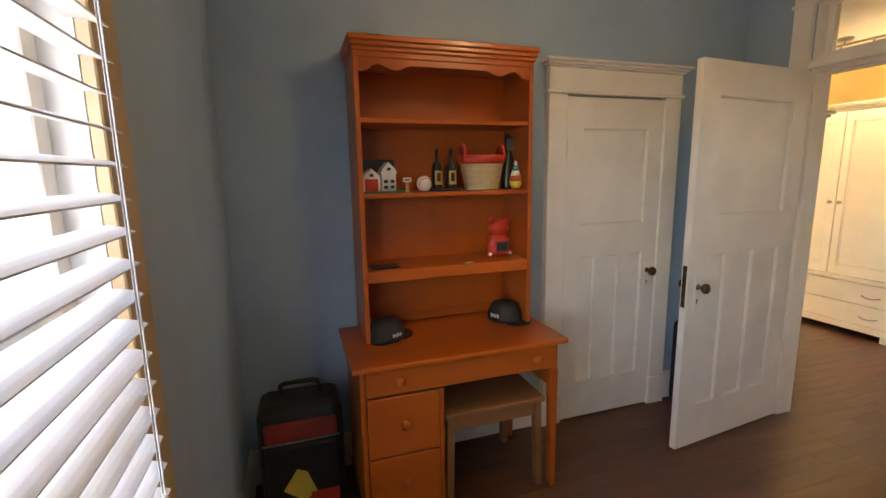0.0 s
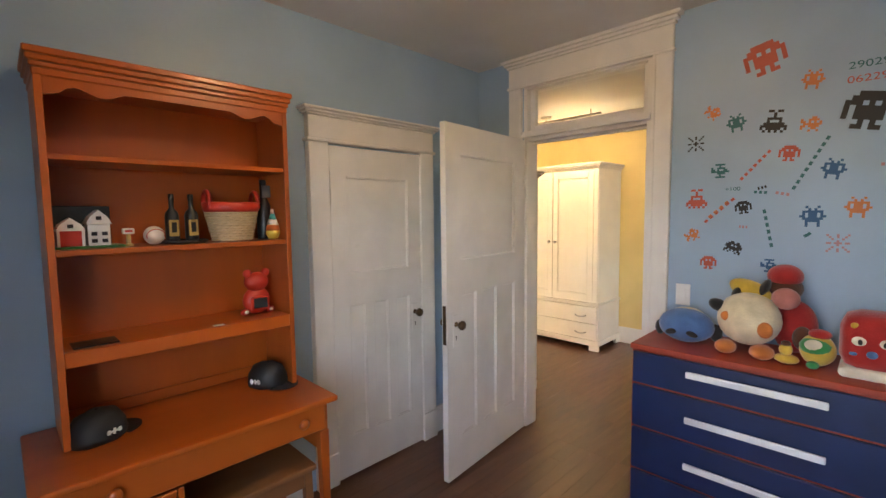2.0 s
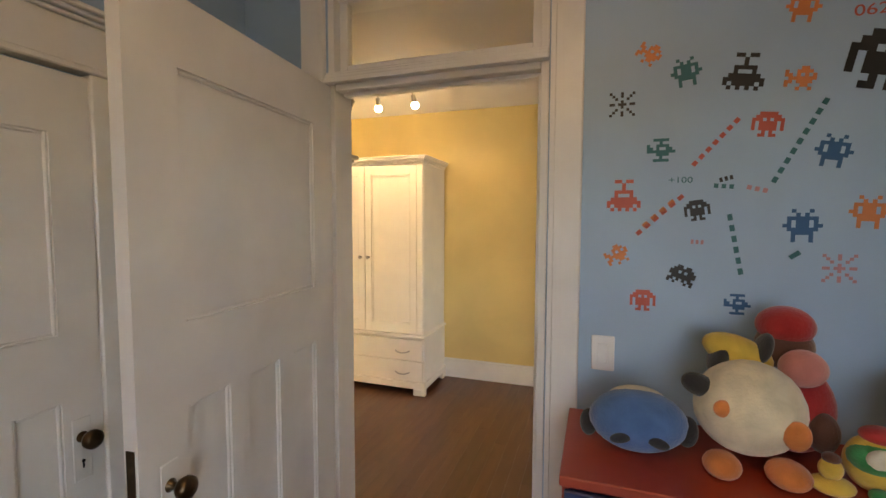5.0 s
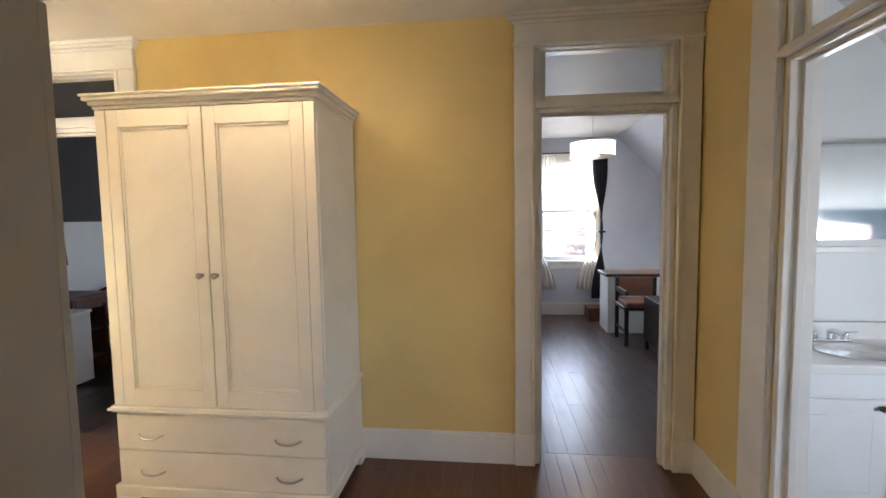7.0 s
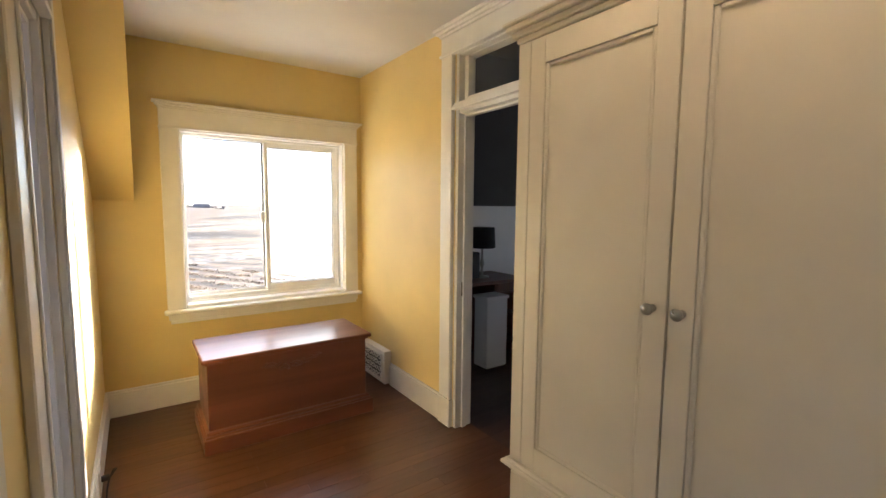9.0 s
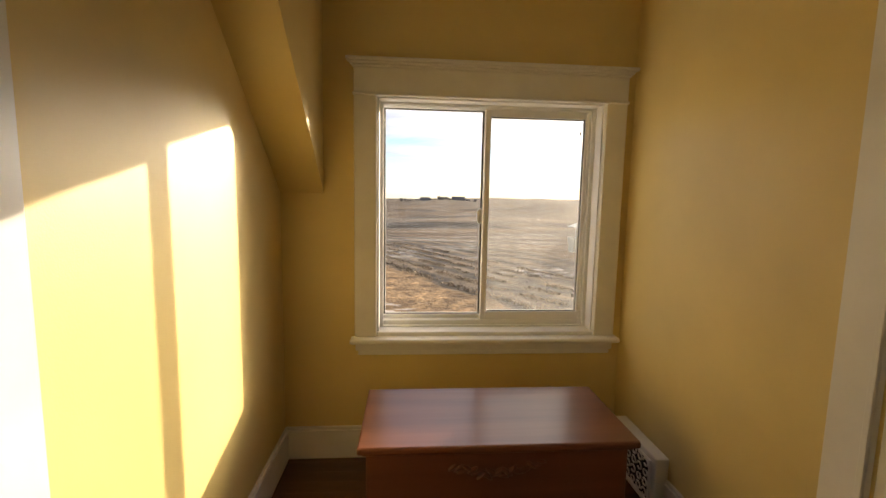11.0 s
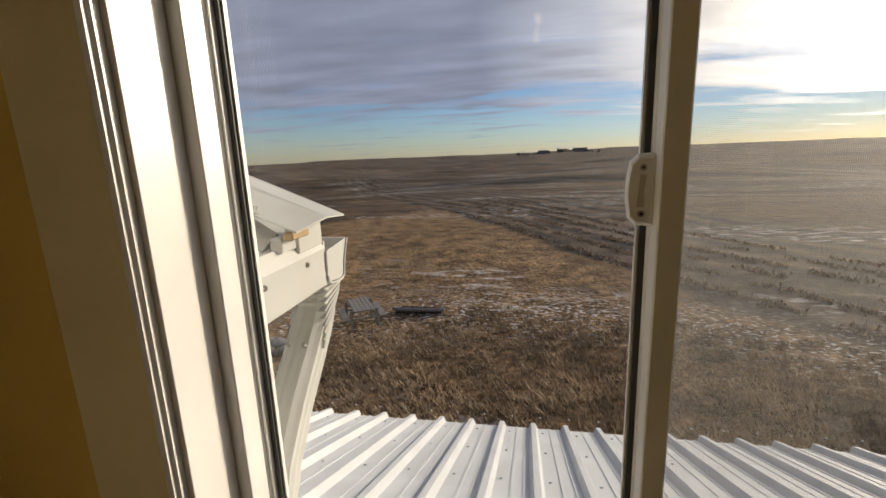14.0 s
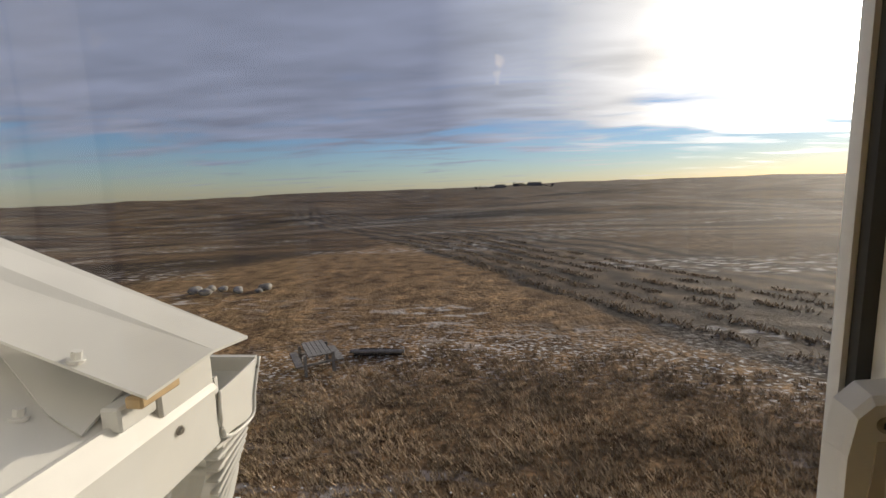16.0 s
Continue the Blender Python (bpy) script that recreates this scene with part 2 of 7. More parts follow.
def bx(bm, x0, x1, y0, y1, z0, z1, bevel=0.0, m=None, mi=0):
    g = bmesh.ops.create_cube(bm, size=1.0)
    vs = g["verts"]
    for v in vs:
        v.co = Vector((x0 + (v.co.x + .5) * (x1 - x0), y0 + (v.co.y + .5) * (y1 - y0), z0 + (v.co.z + .5) * (z1 - z0)))
    fs = list({f for v in vs for f in v.link_faces})
    for f in fs:
        f.material_index = mi
    if bevel > 0:
        es = list({e for v in vs for e in v.link_edges})
        r = bmesh.ops.bevel(bm, geom=es, offset=bevel, segments=2 if bevel > 0.004 else 1, affect="EDGES", profile=0.5)
        vs = list({v for f in r["faces"] for v in f.verts} | {v for v in vs if v.is_valid})
        for f in r["faces"]:
            f.material_index = mi
    if m is not None:
        bmesh.ops.transform(bm, matrix=m, verts=vs)
    return vs


def box(*a, **k):
    bm = bmesh.new()
    bx(bm, *a, **k)
    return bm


def cyl(bm, p0, p1, r0, r1=None, n=16, caps=True):
    p0, p1 = Vector(p0), Vector(p1)
    d = p1 - p0
    g = bmesh.ops.create_cone(bm, cap_ends=caps, segments=n, radius1=r0, radius2=r0 if r1 is None else r1, depth=d.length)
    bmesh.ops.transform(bm, matrix=Matrix.Translation((p0 + p1) / 2) @ d.to_track_quat("Z", "Y").to_matrix().to_4x4(), verts=g["verts"])
    return g["verts"]


def ball(bm, c, r, sx=1, sy=1, sz=1, n=16, rot=None):
    g = bmesh.ops.create_uvsphere(bm, u_segments=n, v_segments=max(6, n * 2 // 3), radius=r)
    m = Matrix.Translation(c) @ (rot or Matrix()) @ Matrix.Diagonal((sx, sy, sz, 1))
    bmesh.ops.transform(bm, matrix=m, verts=g["verts"])
    return g["verts"]


def lathe(bm, c, prof, n=24, axis=None):
    """Rounds of (radius, height) about z at c, or about the given turn."""
    rings = []
    for r, h in prof:
        rings.append([bm.verts.new((r * math.cos(2 * math.pi * i / n), r * math.sin(2 * math.pi * i / n), h)) for i in range(n)])
    for a, b in zip(rings, rings[1:]):
        for i in range(n):
            bm.faces.new((a[i], a[(i + 1) % n], b[(i + 1) % n], b[i]))
    if prof[0][0] > 1e-5:
        bm.faces.new(rings[0][::-1])
    if prof[-1][0] > 1e-5:
        bm.faces.new(rings[-1])
    vs = [v for r in rings for v in r]
    bmesh.ops.transform(bm, matrix=Matrix.Translation(c) @ (axis or Matrix()), verts=vs)
    return vs


def prism(bm, pts, ext, m):
    """A flat outline of (u, v) pushed out by ext along its normal and laid by m."""
    a = [bm.verts.new((u, v, 0)) for u, v in pts]
    b = [bm.verts.new((u, v, ext)) for u, v in pts]
    n = len(pts)
    bm.faces.new(a[::-1])
    bm.faces.new(b)
    for i in range(n):
        bm.faces.new((a[i], a[(i + 1) % n], b[(i + 1) % n], b[i]))
    bmesh.ops.transform(bm, matrix=m, verts=a + b)
    return a + b


def tube(name, pts, r, material, parent=None, label=""):
    """A cable or bent pipe as a mesh along rounded points."""
    bm = bmesh.new()
    ring_n, rings = 8, []
    P = [Vector(p) for p in pts]
    fine = []
    for i in range(len(P) - 1):
        p0, p1, p2, p3 = P[max(i - 1, 0)], P[i], P[i + 1], P[min(i + 2, len(P) - 1)]
        for k in range(5):
            t = k / 5
            fine.append(0.5 * ((2 * p1) + (p2 - p0) * t + (2 * p0 - 5 * p1 + 4 * p2 - p3) * t * t + (3 * p1 - p0 - 3 * p2 + p3) * t ** 3))
    fine.append(P[-1])
    for i, p in enumerate(fine):
        d = (fine[min(i + 1, len(fine) - 1)] - fine[max(i - 1, 0)]).normalized()
        q = d.to_track_quat("Z", "Y").to_matrix()
        rings.append([bm.verts.new(p + q @ Vector((r * math.cos(2 * math.pi * k / ring_n), r * math.sin(2 * math.pi * k / ring_n), 0))) for k in range(ring_n)])
    for a, b in zip(rings, rings[1:]):
        for k in range(ring_n):
            bm.faces.new((a[k], a[(k + 1) % ring_n], b[(k + 1) % ring_n], b[k]))
    bm.faces.new(rings[0][::-1])
    bm.faces.new(rings[-1])
    return part(name, bm, material, parent, label, smooth=True)


def sheet_quad(a, b, c, d):
    """A single glazing sheet."""
    bm = bmesh.new()
    bm.faces.new([bm.verts.new(p) for p in (a, b, c, d)])
    return bm


def basis(origin, u, v):
    """Local u along, v outward, z up, laid at origin."""
    u, v = Vector(u), Vector(v)
    m = Matrix.Identity(4)
    m.col[0][:3], m.col[1][:3], m.col[2][:3], m.col[3][:3] = u, v, (0, 0, 1), origin
    return m


def fix(bm):
    bmesh.ops.recalc_face_normals(bm, faces=bm.faces)
    return bm


# ---------------------------------------------------------------- plan
XW, XE, XE2 = 0.02, 3.075, 3.20          # blue bedroom west and east wall, hall side of it
YA, YA2 = 1.42, 1.54                     # desk wall
YS = -2.25                               # south knee wall
CZ, CZB = 2.565, 2.585                   # ceilings of hall and bedroom
XJ, XJ2 = 3.655, 3.72                     # hall west wall, north stretch
XH, XH2 = 5.61, 5.74                     # hall east wall
YN, YN2 = 5.06, 5.238                    # north wall, inside and outside
YB, YB2 = -0.52, -0.64                   # hall south wall
XF = 9.64                                # far east wall
KZ = 1.47                                # knee wall height


def wall(name, axis, a, b, s0, s1, z1, openings, mat_lo, mat_hi, label, z0=0.0):
    """A wall across axis from a to b, running s0 to s1, with openings (t0, t1, z0, z1)."""
    bm = bmesh.new()

    def piece(u0, u1, w0, w1):
        if u1 - u0 < 1e-4 or w1 - w0 < 1e-4:
            return
        if axis == "x":
            bx(bm, a, b, u0, u1, w0, w1)
        else:
            bx(bm, u0, u1, a, b, w0, w1)
    at = s0
    for t0, t1, q0, q1 in sorted(openings):
        piece(at, t0, z0, z1)
        piece(t0, t1, z0, q0)
        piece(t0, t1, q1, z1)
        at = t1
    piece(at, s1, z0, z1)
    k = 0 if axis == "x" else 1
    bm.normal_update()
    for f in bm.faces:
        f.material_index = 1 if f.normal[k] > 0.5 else 0
    return solid(name, bm, [mat_lo, mat_hi], label, "wall", "structure")


DA = (0.17, 1.02)       # bedroom doorway along y
DB = (-0.394, 0.362)    # far bedroom
DC = (2.89, 3.65)       # grey room
DW = (2.795, 3.345)     # lavender room
DBA = (4.15, 4.93)      # bathroom along x
WIN = (4.222, 5.446, 0.727, 1.988)
WIN_HOLE = (4.222, 5.446, 0.675, 1.988)
WW = (-1.30, 0.08, 0.62, 2.02)
YJ = 2.46
TT = 2.40

wall("wall_bedroom_north", "y", YA, YA2, XW - 0.15, XE, CZB + .1, [], M["blue"], M["lavender"], "smooth blue painted wall behind the desk")
wall("wall_bedroom_east", "x", XE, XE2, YS, YA2, CZB + .1, [(*DA, 0, TT)], M["blue"], M["yellow"], "blue painted wall with pixel stickers, yellow on the hall side")
wall("wall_bedroom_west", "x", XW - 0.15, XW, YS, YA, CZB + .1, [WW], M["siding"], M["blue"], "blue painted wall around the blind window")
# the opening is added, unseen, to let in the bathroom's added lamp
wall("wall_south", "y", YS - 0.15, YS, XW - 0.15, XF + .15, CZB + .1, [(3.5, 4.3, 0.75, 1.35)], M["siding"], M["blue"], "low blue knee wall under the sloping ceiling")
wall("wall_hall_west", "x", XJ, XJ2, YJ, YN, CZ + .1, [(*DW, 0, TT)], M["lavender"], M["yellow"], "yellow hall wall with a sun patch beside the window")
wall("wall_hall_alcove", "x", XE, XE2, YA2, YJ + .12, CZ + .1, [], M["lavender"], M["yellow"], "yellow hall wall behind the grey wardrobe")
wall("wall_hall_jog", "y", YJ, YJ + .12, XE2, XJ, CZ + .1, [], M["yellow"], M["lavender"], "short yellow return wall of the hall")
wall("wall_hall_east", "x", XH, XH2, YB2, YN, CZ + .1, [(*DB, 0, TT), (*DC, 0, TT)], M["yellow"], M["greyblue"], "yellow hall wall behind the wardrobe")
wall("wall_hall_south", "y", YB2, YB, XE2, XH, CZ + .1, [(*DBA, 0, TT)], M["bathwhite"], M["yellow"], "yellow hall wall beside the bathroom door")
wall("wall_north_hall", "y", YN, YN2, XJ - .4, XH + .4, CZ + .1, [WIN_HOLE], M["yellow"], M["siding"], "yellow end wall of the hall with a sliding window")
wall("wall_north_west_room", "y", YN, YN2, XW - .15, XJ - .4, KZ + .35, [], M["lavender"], M["siding"], "lavender knee wall")
wall("wall_north_east_room", "y", YN, YN2, XH + .4, XF + .15, KZ + .35, [], M["bathwhite"], M["siding"], "white knee wall of the grey room")
wall("wall_west_room_west", "x", XW - 0.15, XW, YA, YN, CZ + .1, [(2.4, 3.6, 0.8, 2.0)], M["siding"], M["lavender"], "lavender wall of the side bedroom")
# second opening is unseen, added for the grey room's extra lamp
wall("wall_far_east", "x", XF, XF + .15, YS, YN, CZ + .1, [(-0.80, -0.10, 0.80, 2.22), (2.6, 3.5, 0.8, 2.0)], M["greyblue"], M["siding"], "pale blue grey wall with the curtained window")
wall("wall_between_rooms", "y", 1.62, 1.74, XH2, XF, CZ + .1, [], M["greyblue"], M["grey"], "plain partition between two bedrooms")
wall("wall_bath_west", "x", XE2, XE2 + .12, YS, YB2, CZ + .1, [], M["blue"], M["bathwhite"], "plain white bathroom wall")
wall("wall_bath_east", "x", 5.62, 5.74, YS, YB2, CZ + .1, [], M["bathwhite"], M["greyblue"], "white bathroom wall behind the vanity")


def ceiling(name, x0, x1, y0, y1, z, material, label):
    return solid(name, box(x0, x1, y0, y1, z, z + .12), material, label, "ceiling", "structure")


ceiling("ceiling_bedroom", XW, XE, YS, YA, CZB, M["ceil"], "flat white painted bedroom ceiling")
ceiling("ceiling_hall", XE2, XH, YB, YN, CZ, M["ceil"], "flat white painted hall ceiling")
ceiling("ceiling_west_room", XW, XJ, YA2, YN, CZ, M["ceil"], "white ceiling of the lavender room")
ceiling("ceiling_far_bedroom", XH2, XF, YS, 1.62, CZ, M["ceil"], "white ceiling of the far bedroom")
ceiling("ceiling_grey_room", XH2, XF, 1.74, YN, CZ, M["grey"], "dark grey painted ceiling")
ceiling("ceiling_bath", XE2 + .12, 5.62, YS, YB2, CZ, M["bathwhite"], "white bathroom ceiling")


def slope(name, x0, x1, ylow, zlow, yhigh, zhigh, material, label):
    bm = bmesh.new()
    s = 1 if ylow > yhigh else -1
    pts = [(ylow, zlow), (yhigh, zhigh), (yhigh, zhigh + .08), (ylow + s * .08, zlow + .08)]
    prism(bm, pts, x1 - x0, Matrix(((0, 0, 1, x0), (1, 0, 0, 0), (0, 1, 0, 0), (0, 0, 0, 1))))
    return solid(name, fix(bm), material, label, "ceiling", "structure")


slope("sloped_ceiling_bedroom", XW, XE, YS, KZ, -1.11, CZB, M["blue"], "blue painted sloping ceiling over the bed")
slope("sloped_ceiling_bath", XE2 + .12, 5.62, YS, KZ, -1.14, CZ, M["bathwhite"], "white sloping bathroom ceiling")
slope("sloped_ceiling_far_bedroom", XH2, XF, YS, KZ, -1.14, CZ, M["greyblue"], "pale sloping ceiling of the far bedroom")
slope("sloped_ceiling_west_room", XW, XJ, YN, KZ, 3.94, CZ, M["lavender"], "lavender sloping ceiling")
slope("sloped_ceiling_grey_room", XH2, XF, YN, KZ, 3.94, CZ, M["grey"], "charcoal sloping ceiling above a white knee wall")

# boxed roof slope that juts into the hall beside the window
bm = bmesh.new()
prism(bm, [(YN, KZ + .01), (YN, CZ), (3.76, CZ)], 0.225, Matrix(((0, 0, 1, XJ2), (1, 0, 0, 0), (0, 1, 0, 0), (0, 0, 0, 1))))
solid("sloped_soffit", fix(bm), M["yellow"], "yellow boxed roof slope jutting into the hall", "soffit", "structure")

# unseen flat shell, added to keep the sky out of the rooms
bm = bmesh.new()
bx(bm, XW - .2, XF + .2, YS - .2, YN2 - .05, CZB + .12, CZB + .2)
solid("roof_deck", bm, M["siding"], "unseen added deck blocking sky light above the ceilings", "roof", "structure")

# ---------------------------------------------------------------- trim


def doorway(name, m, w, depth, sides, label, head=2.03, cw=0.125, top=CZ, foot=True):
    """Doorway with jambs, transom and casings. Local u along the opening, v out of the near face, the wall behind v=0."""
    d = thing(name, m.translation, label, "doorway", "", "structure")
    tz0, tz1 = head + .105, TT - .025

    def pc(nm, x0, x1, y0, y1, z0, z1, bev=0.004, mt=None):
        return part(nm, box(x0, x1, y0, y1, z0, z1, bevel=bev, m=m), mt or M["trim"], d)
    for u0, u1 in ((-.0, .028), (w - .028, w)):
        pc("jamb", u0, u1, -depth, 0, 0, TT, 0.002)
    pc("head_jamb", .028, w - .028, -depth, 0, TT - .02, TT, 0.002)
    pc("transom_bar", .028, w - .028, -depth + .012, -.004, head, head + .06)
    for y0, y1 in ((.0, .03), (-depth - .03, -depth)):
        if (y0 >= 0 and "n" in sides) or (y0 < 0 and "f" in sides):
            s = 1 if y0 >= 0 else -1
            base = 0 if s > 0 else -depth
            mold = bmesh.new()
            for k, (dv, h0, h1) in enumerate(((.034, .028, .040), (.026, .040, .054), (.015, .054, .066))):
                bx(mold, .0, w, min(base, base + s * dv), max(base, base + s * dv), head + h0 - .006, head + h1, bevel=.002, m=m)
            part("transom_ledge", mold, M["trim"], d)
    for u0, u1, z0, z1 in ((.028, .062, head + .06, TT - .02), (w - .062, w - .028, head + .06, TT - .02), (.062, w - .062, head + .06, tz0), (.062, w - .062, tz1, TT - .02)):
        pc("sash_rail", u0, u1, -depth * .5 - .02, -depth * .5 + .02, z0, z1, 0.003)
    g = part("pane", sheet_quad(m @ Vector((.062, -depth * .5, tz0)), m @ Vector((w - .062, -depth * .5, tz0)), m @ Vector((w - .062, -depth * .5, tz1)), m @ Vector((.062, -depth * .5, tz1))), M["glass"], d, "clear transom glass")
    g.visible_shadow = False
    for u0, u1 in ((.028, .042), (w - .042, w - .028))[(1 if name == "door_1" else 0):]:
        pc("door_stop", u0, u1, -depth * .62, -depth * .35, 0, head, 0.002)
    pc("door_stop", .042, w - .042, -depth * .62, -depth * .35, head - .014, head, 0.002)
    for s in sides:
        sg = 1 if s == "n" else -1
        o = 0 if s == "n" else -depth

        def v(a, b):
            return (o + sg * a, o + sg * b) if sg > 0 else (o + sg * b, o + sg * a)
        for u0, u1 in ((-cw, -.006), (w + .006, w + cw)):
            pc("casing", u0, u1, *v(0, .024), .19, TT - .005)
            pc("plinth_block", u0 - .004, u1 + .004, *v(0, .032), 0, .19)
            mid = (u0 + u1) / 2
            inner = u1 if u0 < 0 else u0
            pc("casing_bead", min(inner, inner + (-.018 if u0 < 0 else .018)), max(inner, inner + (-.018 if u0 < 0 else .018)), *v(.024, .031), .19, TT - .005, .002)
        pc("head_casing", -cw, w + cw, *v(0, .026), TT - .005, top - .055)
        pc("head_bead", -cw - .008, w + cw + .008, *v(0, .036), TT - .012, TT + .006, .003)
        cr = bmesh.new()
        for dv, e, z0, z1 in ((.035, .010, -.055, -.038), (.050, .026, -.038, -.020), (.066, .042, -.020, -.001)):
            bx(cr, -cw - e, w + cw + e, *v(0, dv), top + z0, top + z1, bevel=.003, m=m)
        part("crown", cr, M["trim"], d)
    return d


T_A = basis((XE, DA[1], 0), (0, -1, 0), (-1, 0, 0))
doorway("door_1", T_A, DA[1] - DA[0], XE2 - XE, "nf", "white painted doorway with glazed transom and crown", top=CZB, cw=.11)
doorway("door_2", basis((XH, DB[0], 0), (0, 1, 0), (-1, 0, 0)), DB[1] - DB[0], XH2 - XH, "n", "white doorway with transom into the far bedroom", cw=.115)
doorway("door_3", basis((XH, DC[0], 0), (0, 1, 0), (-1, 0, 0)), DC[1] - DC[0], XH2 - XH, "n", "white doorway with transom into the dark grey room", cw=.13)
doorway("door_4", basis((XJ2, DW[1], 0), (0, -1, 0), (1, 0, 0)), DW[1] - DW[0], XJ2 - XJ, "nf", "white doorway into the lavender bedroom", cw=.13)
doorway("door_5", basis((DBA[1], YB, 0), (-1, 0, 0), (0, 1, 0)), DBA[1] - DBA[0], YB - YB2, "n", "white doorway with transom into the bathroom", cw=.20)


def baseboard(name, m, length, label="tall white painted baseboard", h=.185):
    bm = bmesh.new()
    bx(bm, 0, length, 0, .020, 0, h - .02, bevel=.002, m=m)
    bx(bm, 0, length, 0, .013, h - .02, h, bevel=.005, m=m)
    return solid(name, bm, M["trim"], label, "baseboard", "structure")


baseboard("baseboard", basis((2.56, YA, 0), (1, 0, 0), (0, -1, 0)), XE - 2.56)
baseboard("baseboard", basis((XW, YA, 0), (1, 0, 0), (0, -1, 0)), 1.60 - XW)
baseboard("baseboard", basis((XE, DA[0] - .115, 0), (0, -1, 0), (-1, 0, 0)), DA[0] - .115 - YS)
baseboard("baseboard", basis((XW, YS, 0), (0, 1, 0), (1, 0, 0)), YA - YS - .02)
baseboard("baseboard", basis((XH, DB[1] + .12, 0), (0, 1, 0), (-1, 0, 0)), DC[0] - .135 - DB[1] - .12)
baseboard("baseboard", basis((XH, DC[1] + .135, 0), (0, 1, 0), (-1, 0, 0)), 4.50 - DC[1] - .135)
baseboard("baseboard", basis((XJ2, YN, 0), (1, 0, 0), (0, -1, 0)), XH - XJ2)
baseboard("baseboard", basis((XJ2, DW[1] + .135, 0), (0, 1, 0), (1, 0, 0)), YN - DW[1] - .155)
baseboard("baseboard", basis((XJ2, YJ, 0), (0, 1, 0), (1, 0, 0)), DW[0] - .135 - YJ)
baseboard("baseboard", basis((DBA[1] + .21, YB, 0), (1, 0, 0), (0, 1, 0)), XH - DBA[1] - .21)
baseboard("baseboard", basis((XF, YS, 0), (0, 1, 0), (-1, 0, 0)), 1.6 - YS)
baseboard("baseboard", basis((XE2, DA[1] + .12, 0), (0, 1, 0), (1, 0, 0)), 1.28 - DA[1] - .12)

# ---------------------------------------------------------------- sliding window at the end of the hall
W0, W1, WZ0, WZ1 = WIN
win = thing("window_1", ((W0 + W1) / 2, YN, WZ0), "white vinyl sliding window with painted wooden casing", "window", "", "structure")


def wp(nm, x0, x1, y0, y1, z0, z1, bev=.003, mt=None, label=""):
    return part(nm, box(x0, x1, y0, y1, z0, z1, bevel=bev), mt or M["trim"], win, label)


CW = .117
SZ = .703                                # top of the stool; the liner's sill lies a step higher
for x0, x1 in ((W0 - CW, W0), (W1, W1 + CW)):
    wp("casing", x0, x1, YN - .022, YN, SZ, WZ1, .004)
for x0, x1 in ((W0 - .006, W0 + .004), (W1 - .004, W1 + .006)):
    wp("liner_edge", x0, x1, YN - .014, YN + .003, WZ0, WZ1 + .004, .003)
wp("head_casing", W0 - CW, W1 + CW, YN - .024, YN, WZ1, WZ1 + .135)
wp("head_bead", W0 - CW - .005, W1 + CW + .005, YN - .032, YN, WZ1 - .004, WZ1 + .010, .003)
cr = bmesh.new()
for dv, e, z0, z1 in ((.034, .008, .135, .148), (.048, .020, .148, .162), (.062, .036, .162, .178)):
    bx(cr, W0 - CW - e, min(W1 + CW + e, XH - .002), YN - dv, YN, WZ1 + z0, WZ1 + z1, bevel=.003)
part("crown", cr, M["trim"], win)
wp("window_sill", W0 - .138, W1 + .136, YN - .076, YN + .004, SZ - .028, SZ, .010)
wp("liner_sill", W0, W1, YN - .012, 5.15, SZ - .02, WZ0, .006)
ap = bmesh.new()
bx(ap, W0 - .112, W1 + .112, YN - .024, YN, SZ - .078, SZ - .028, bevel=.003)
bx(ap, W0 - .100, W1 + .100, YN - .016, YN, SZ - .105, SZ - .078, bevel=.003)
part("apron", ap, M["trim"], win)
for x0, x1 in ((W0, W0 + .012), (W1 - .012, W1)):
    wp("jamb_liner", x0, x1, YN, 5.143, WZ0, WZ1, .001)
wp("head_liner", W0 + .012, W1 - .012, YN, 5.143, WZ1 - .012, WZ1, .001)
# vinyl frame, stepped towards the outside
FR = M["vinyl"]
for sg, xe in ((1, W0), (-1, W1)):
    for d, y0, y1 in ((.032, 5.143, 5.158), (.024, 5.158, 5.196), (.026, 5.196, YN2 - .003)):
        if sg < 0 and y0 > 5.15:
            d += .022 if y1 < 5.2 else .0
        wp("frame_jamb", min(xe, xe + sg * d), max(xe, xe + sg * d), y0, y1, WZ0 - .03, WZ1, .0015, FR)
FX0, FX1 = W0 + .027, W1 - .027
for z0, z1, y0, y1 in ((WZ0 - .02, WZ0 + .010, 5.143, 5.160), (WZ0 - .02, WZ0 + .036, 5.160, YN2 + .006)):
    wp("frame_sill", FX0, FX1, y0, y1, z0, z1, .002, FR)
for z0, z1, y0, y1 in ((WZ1 - .026, WZ1, 5.143, 5.160), (WZ1 - .030, WZ1, 5.160, YN2)):
    wp("frame_head", FX0, FX1, y0, y1, z0, z1, .002, FR)


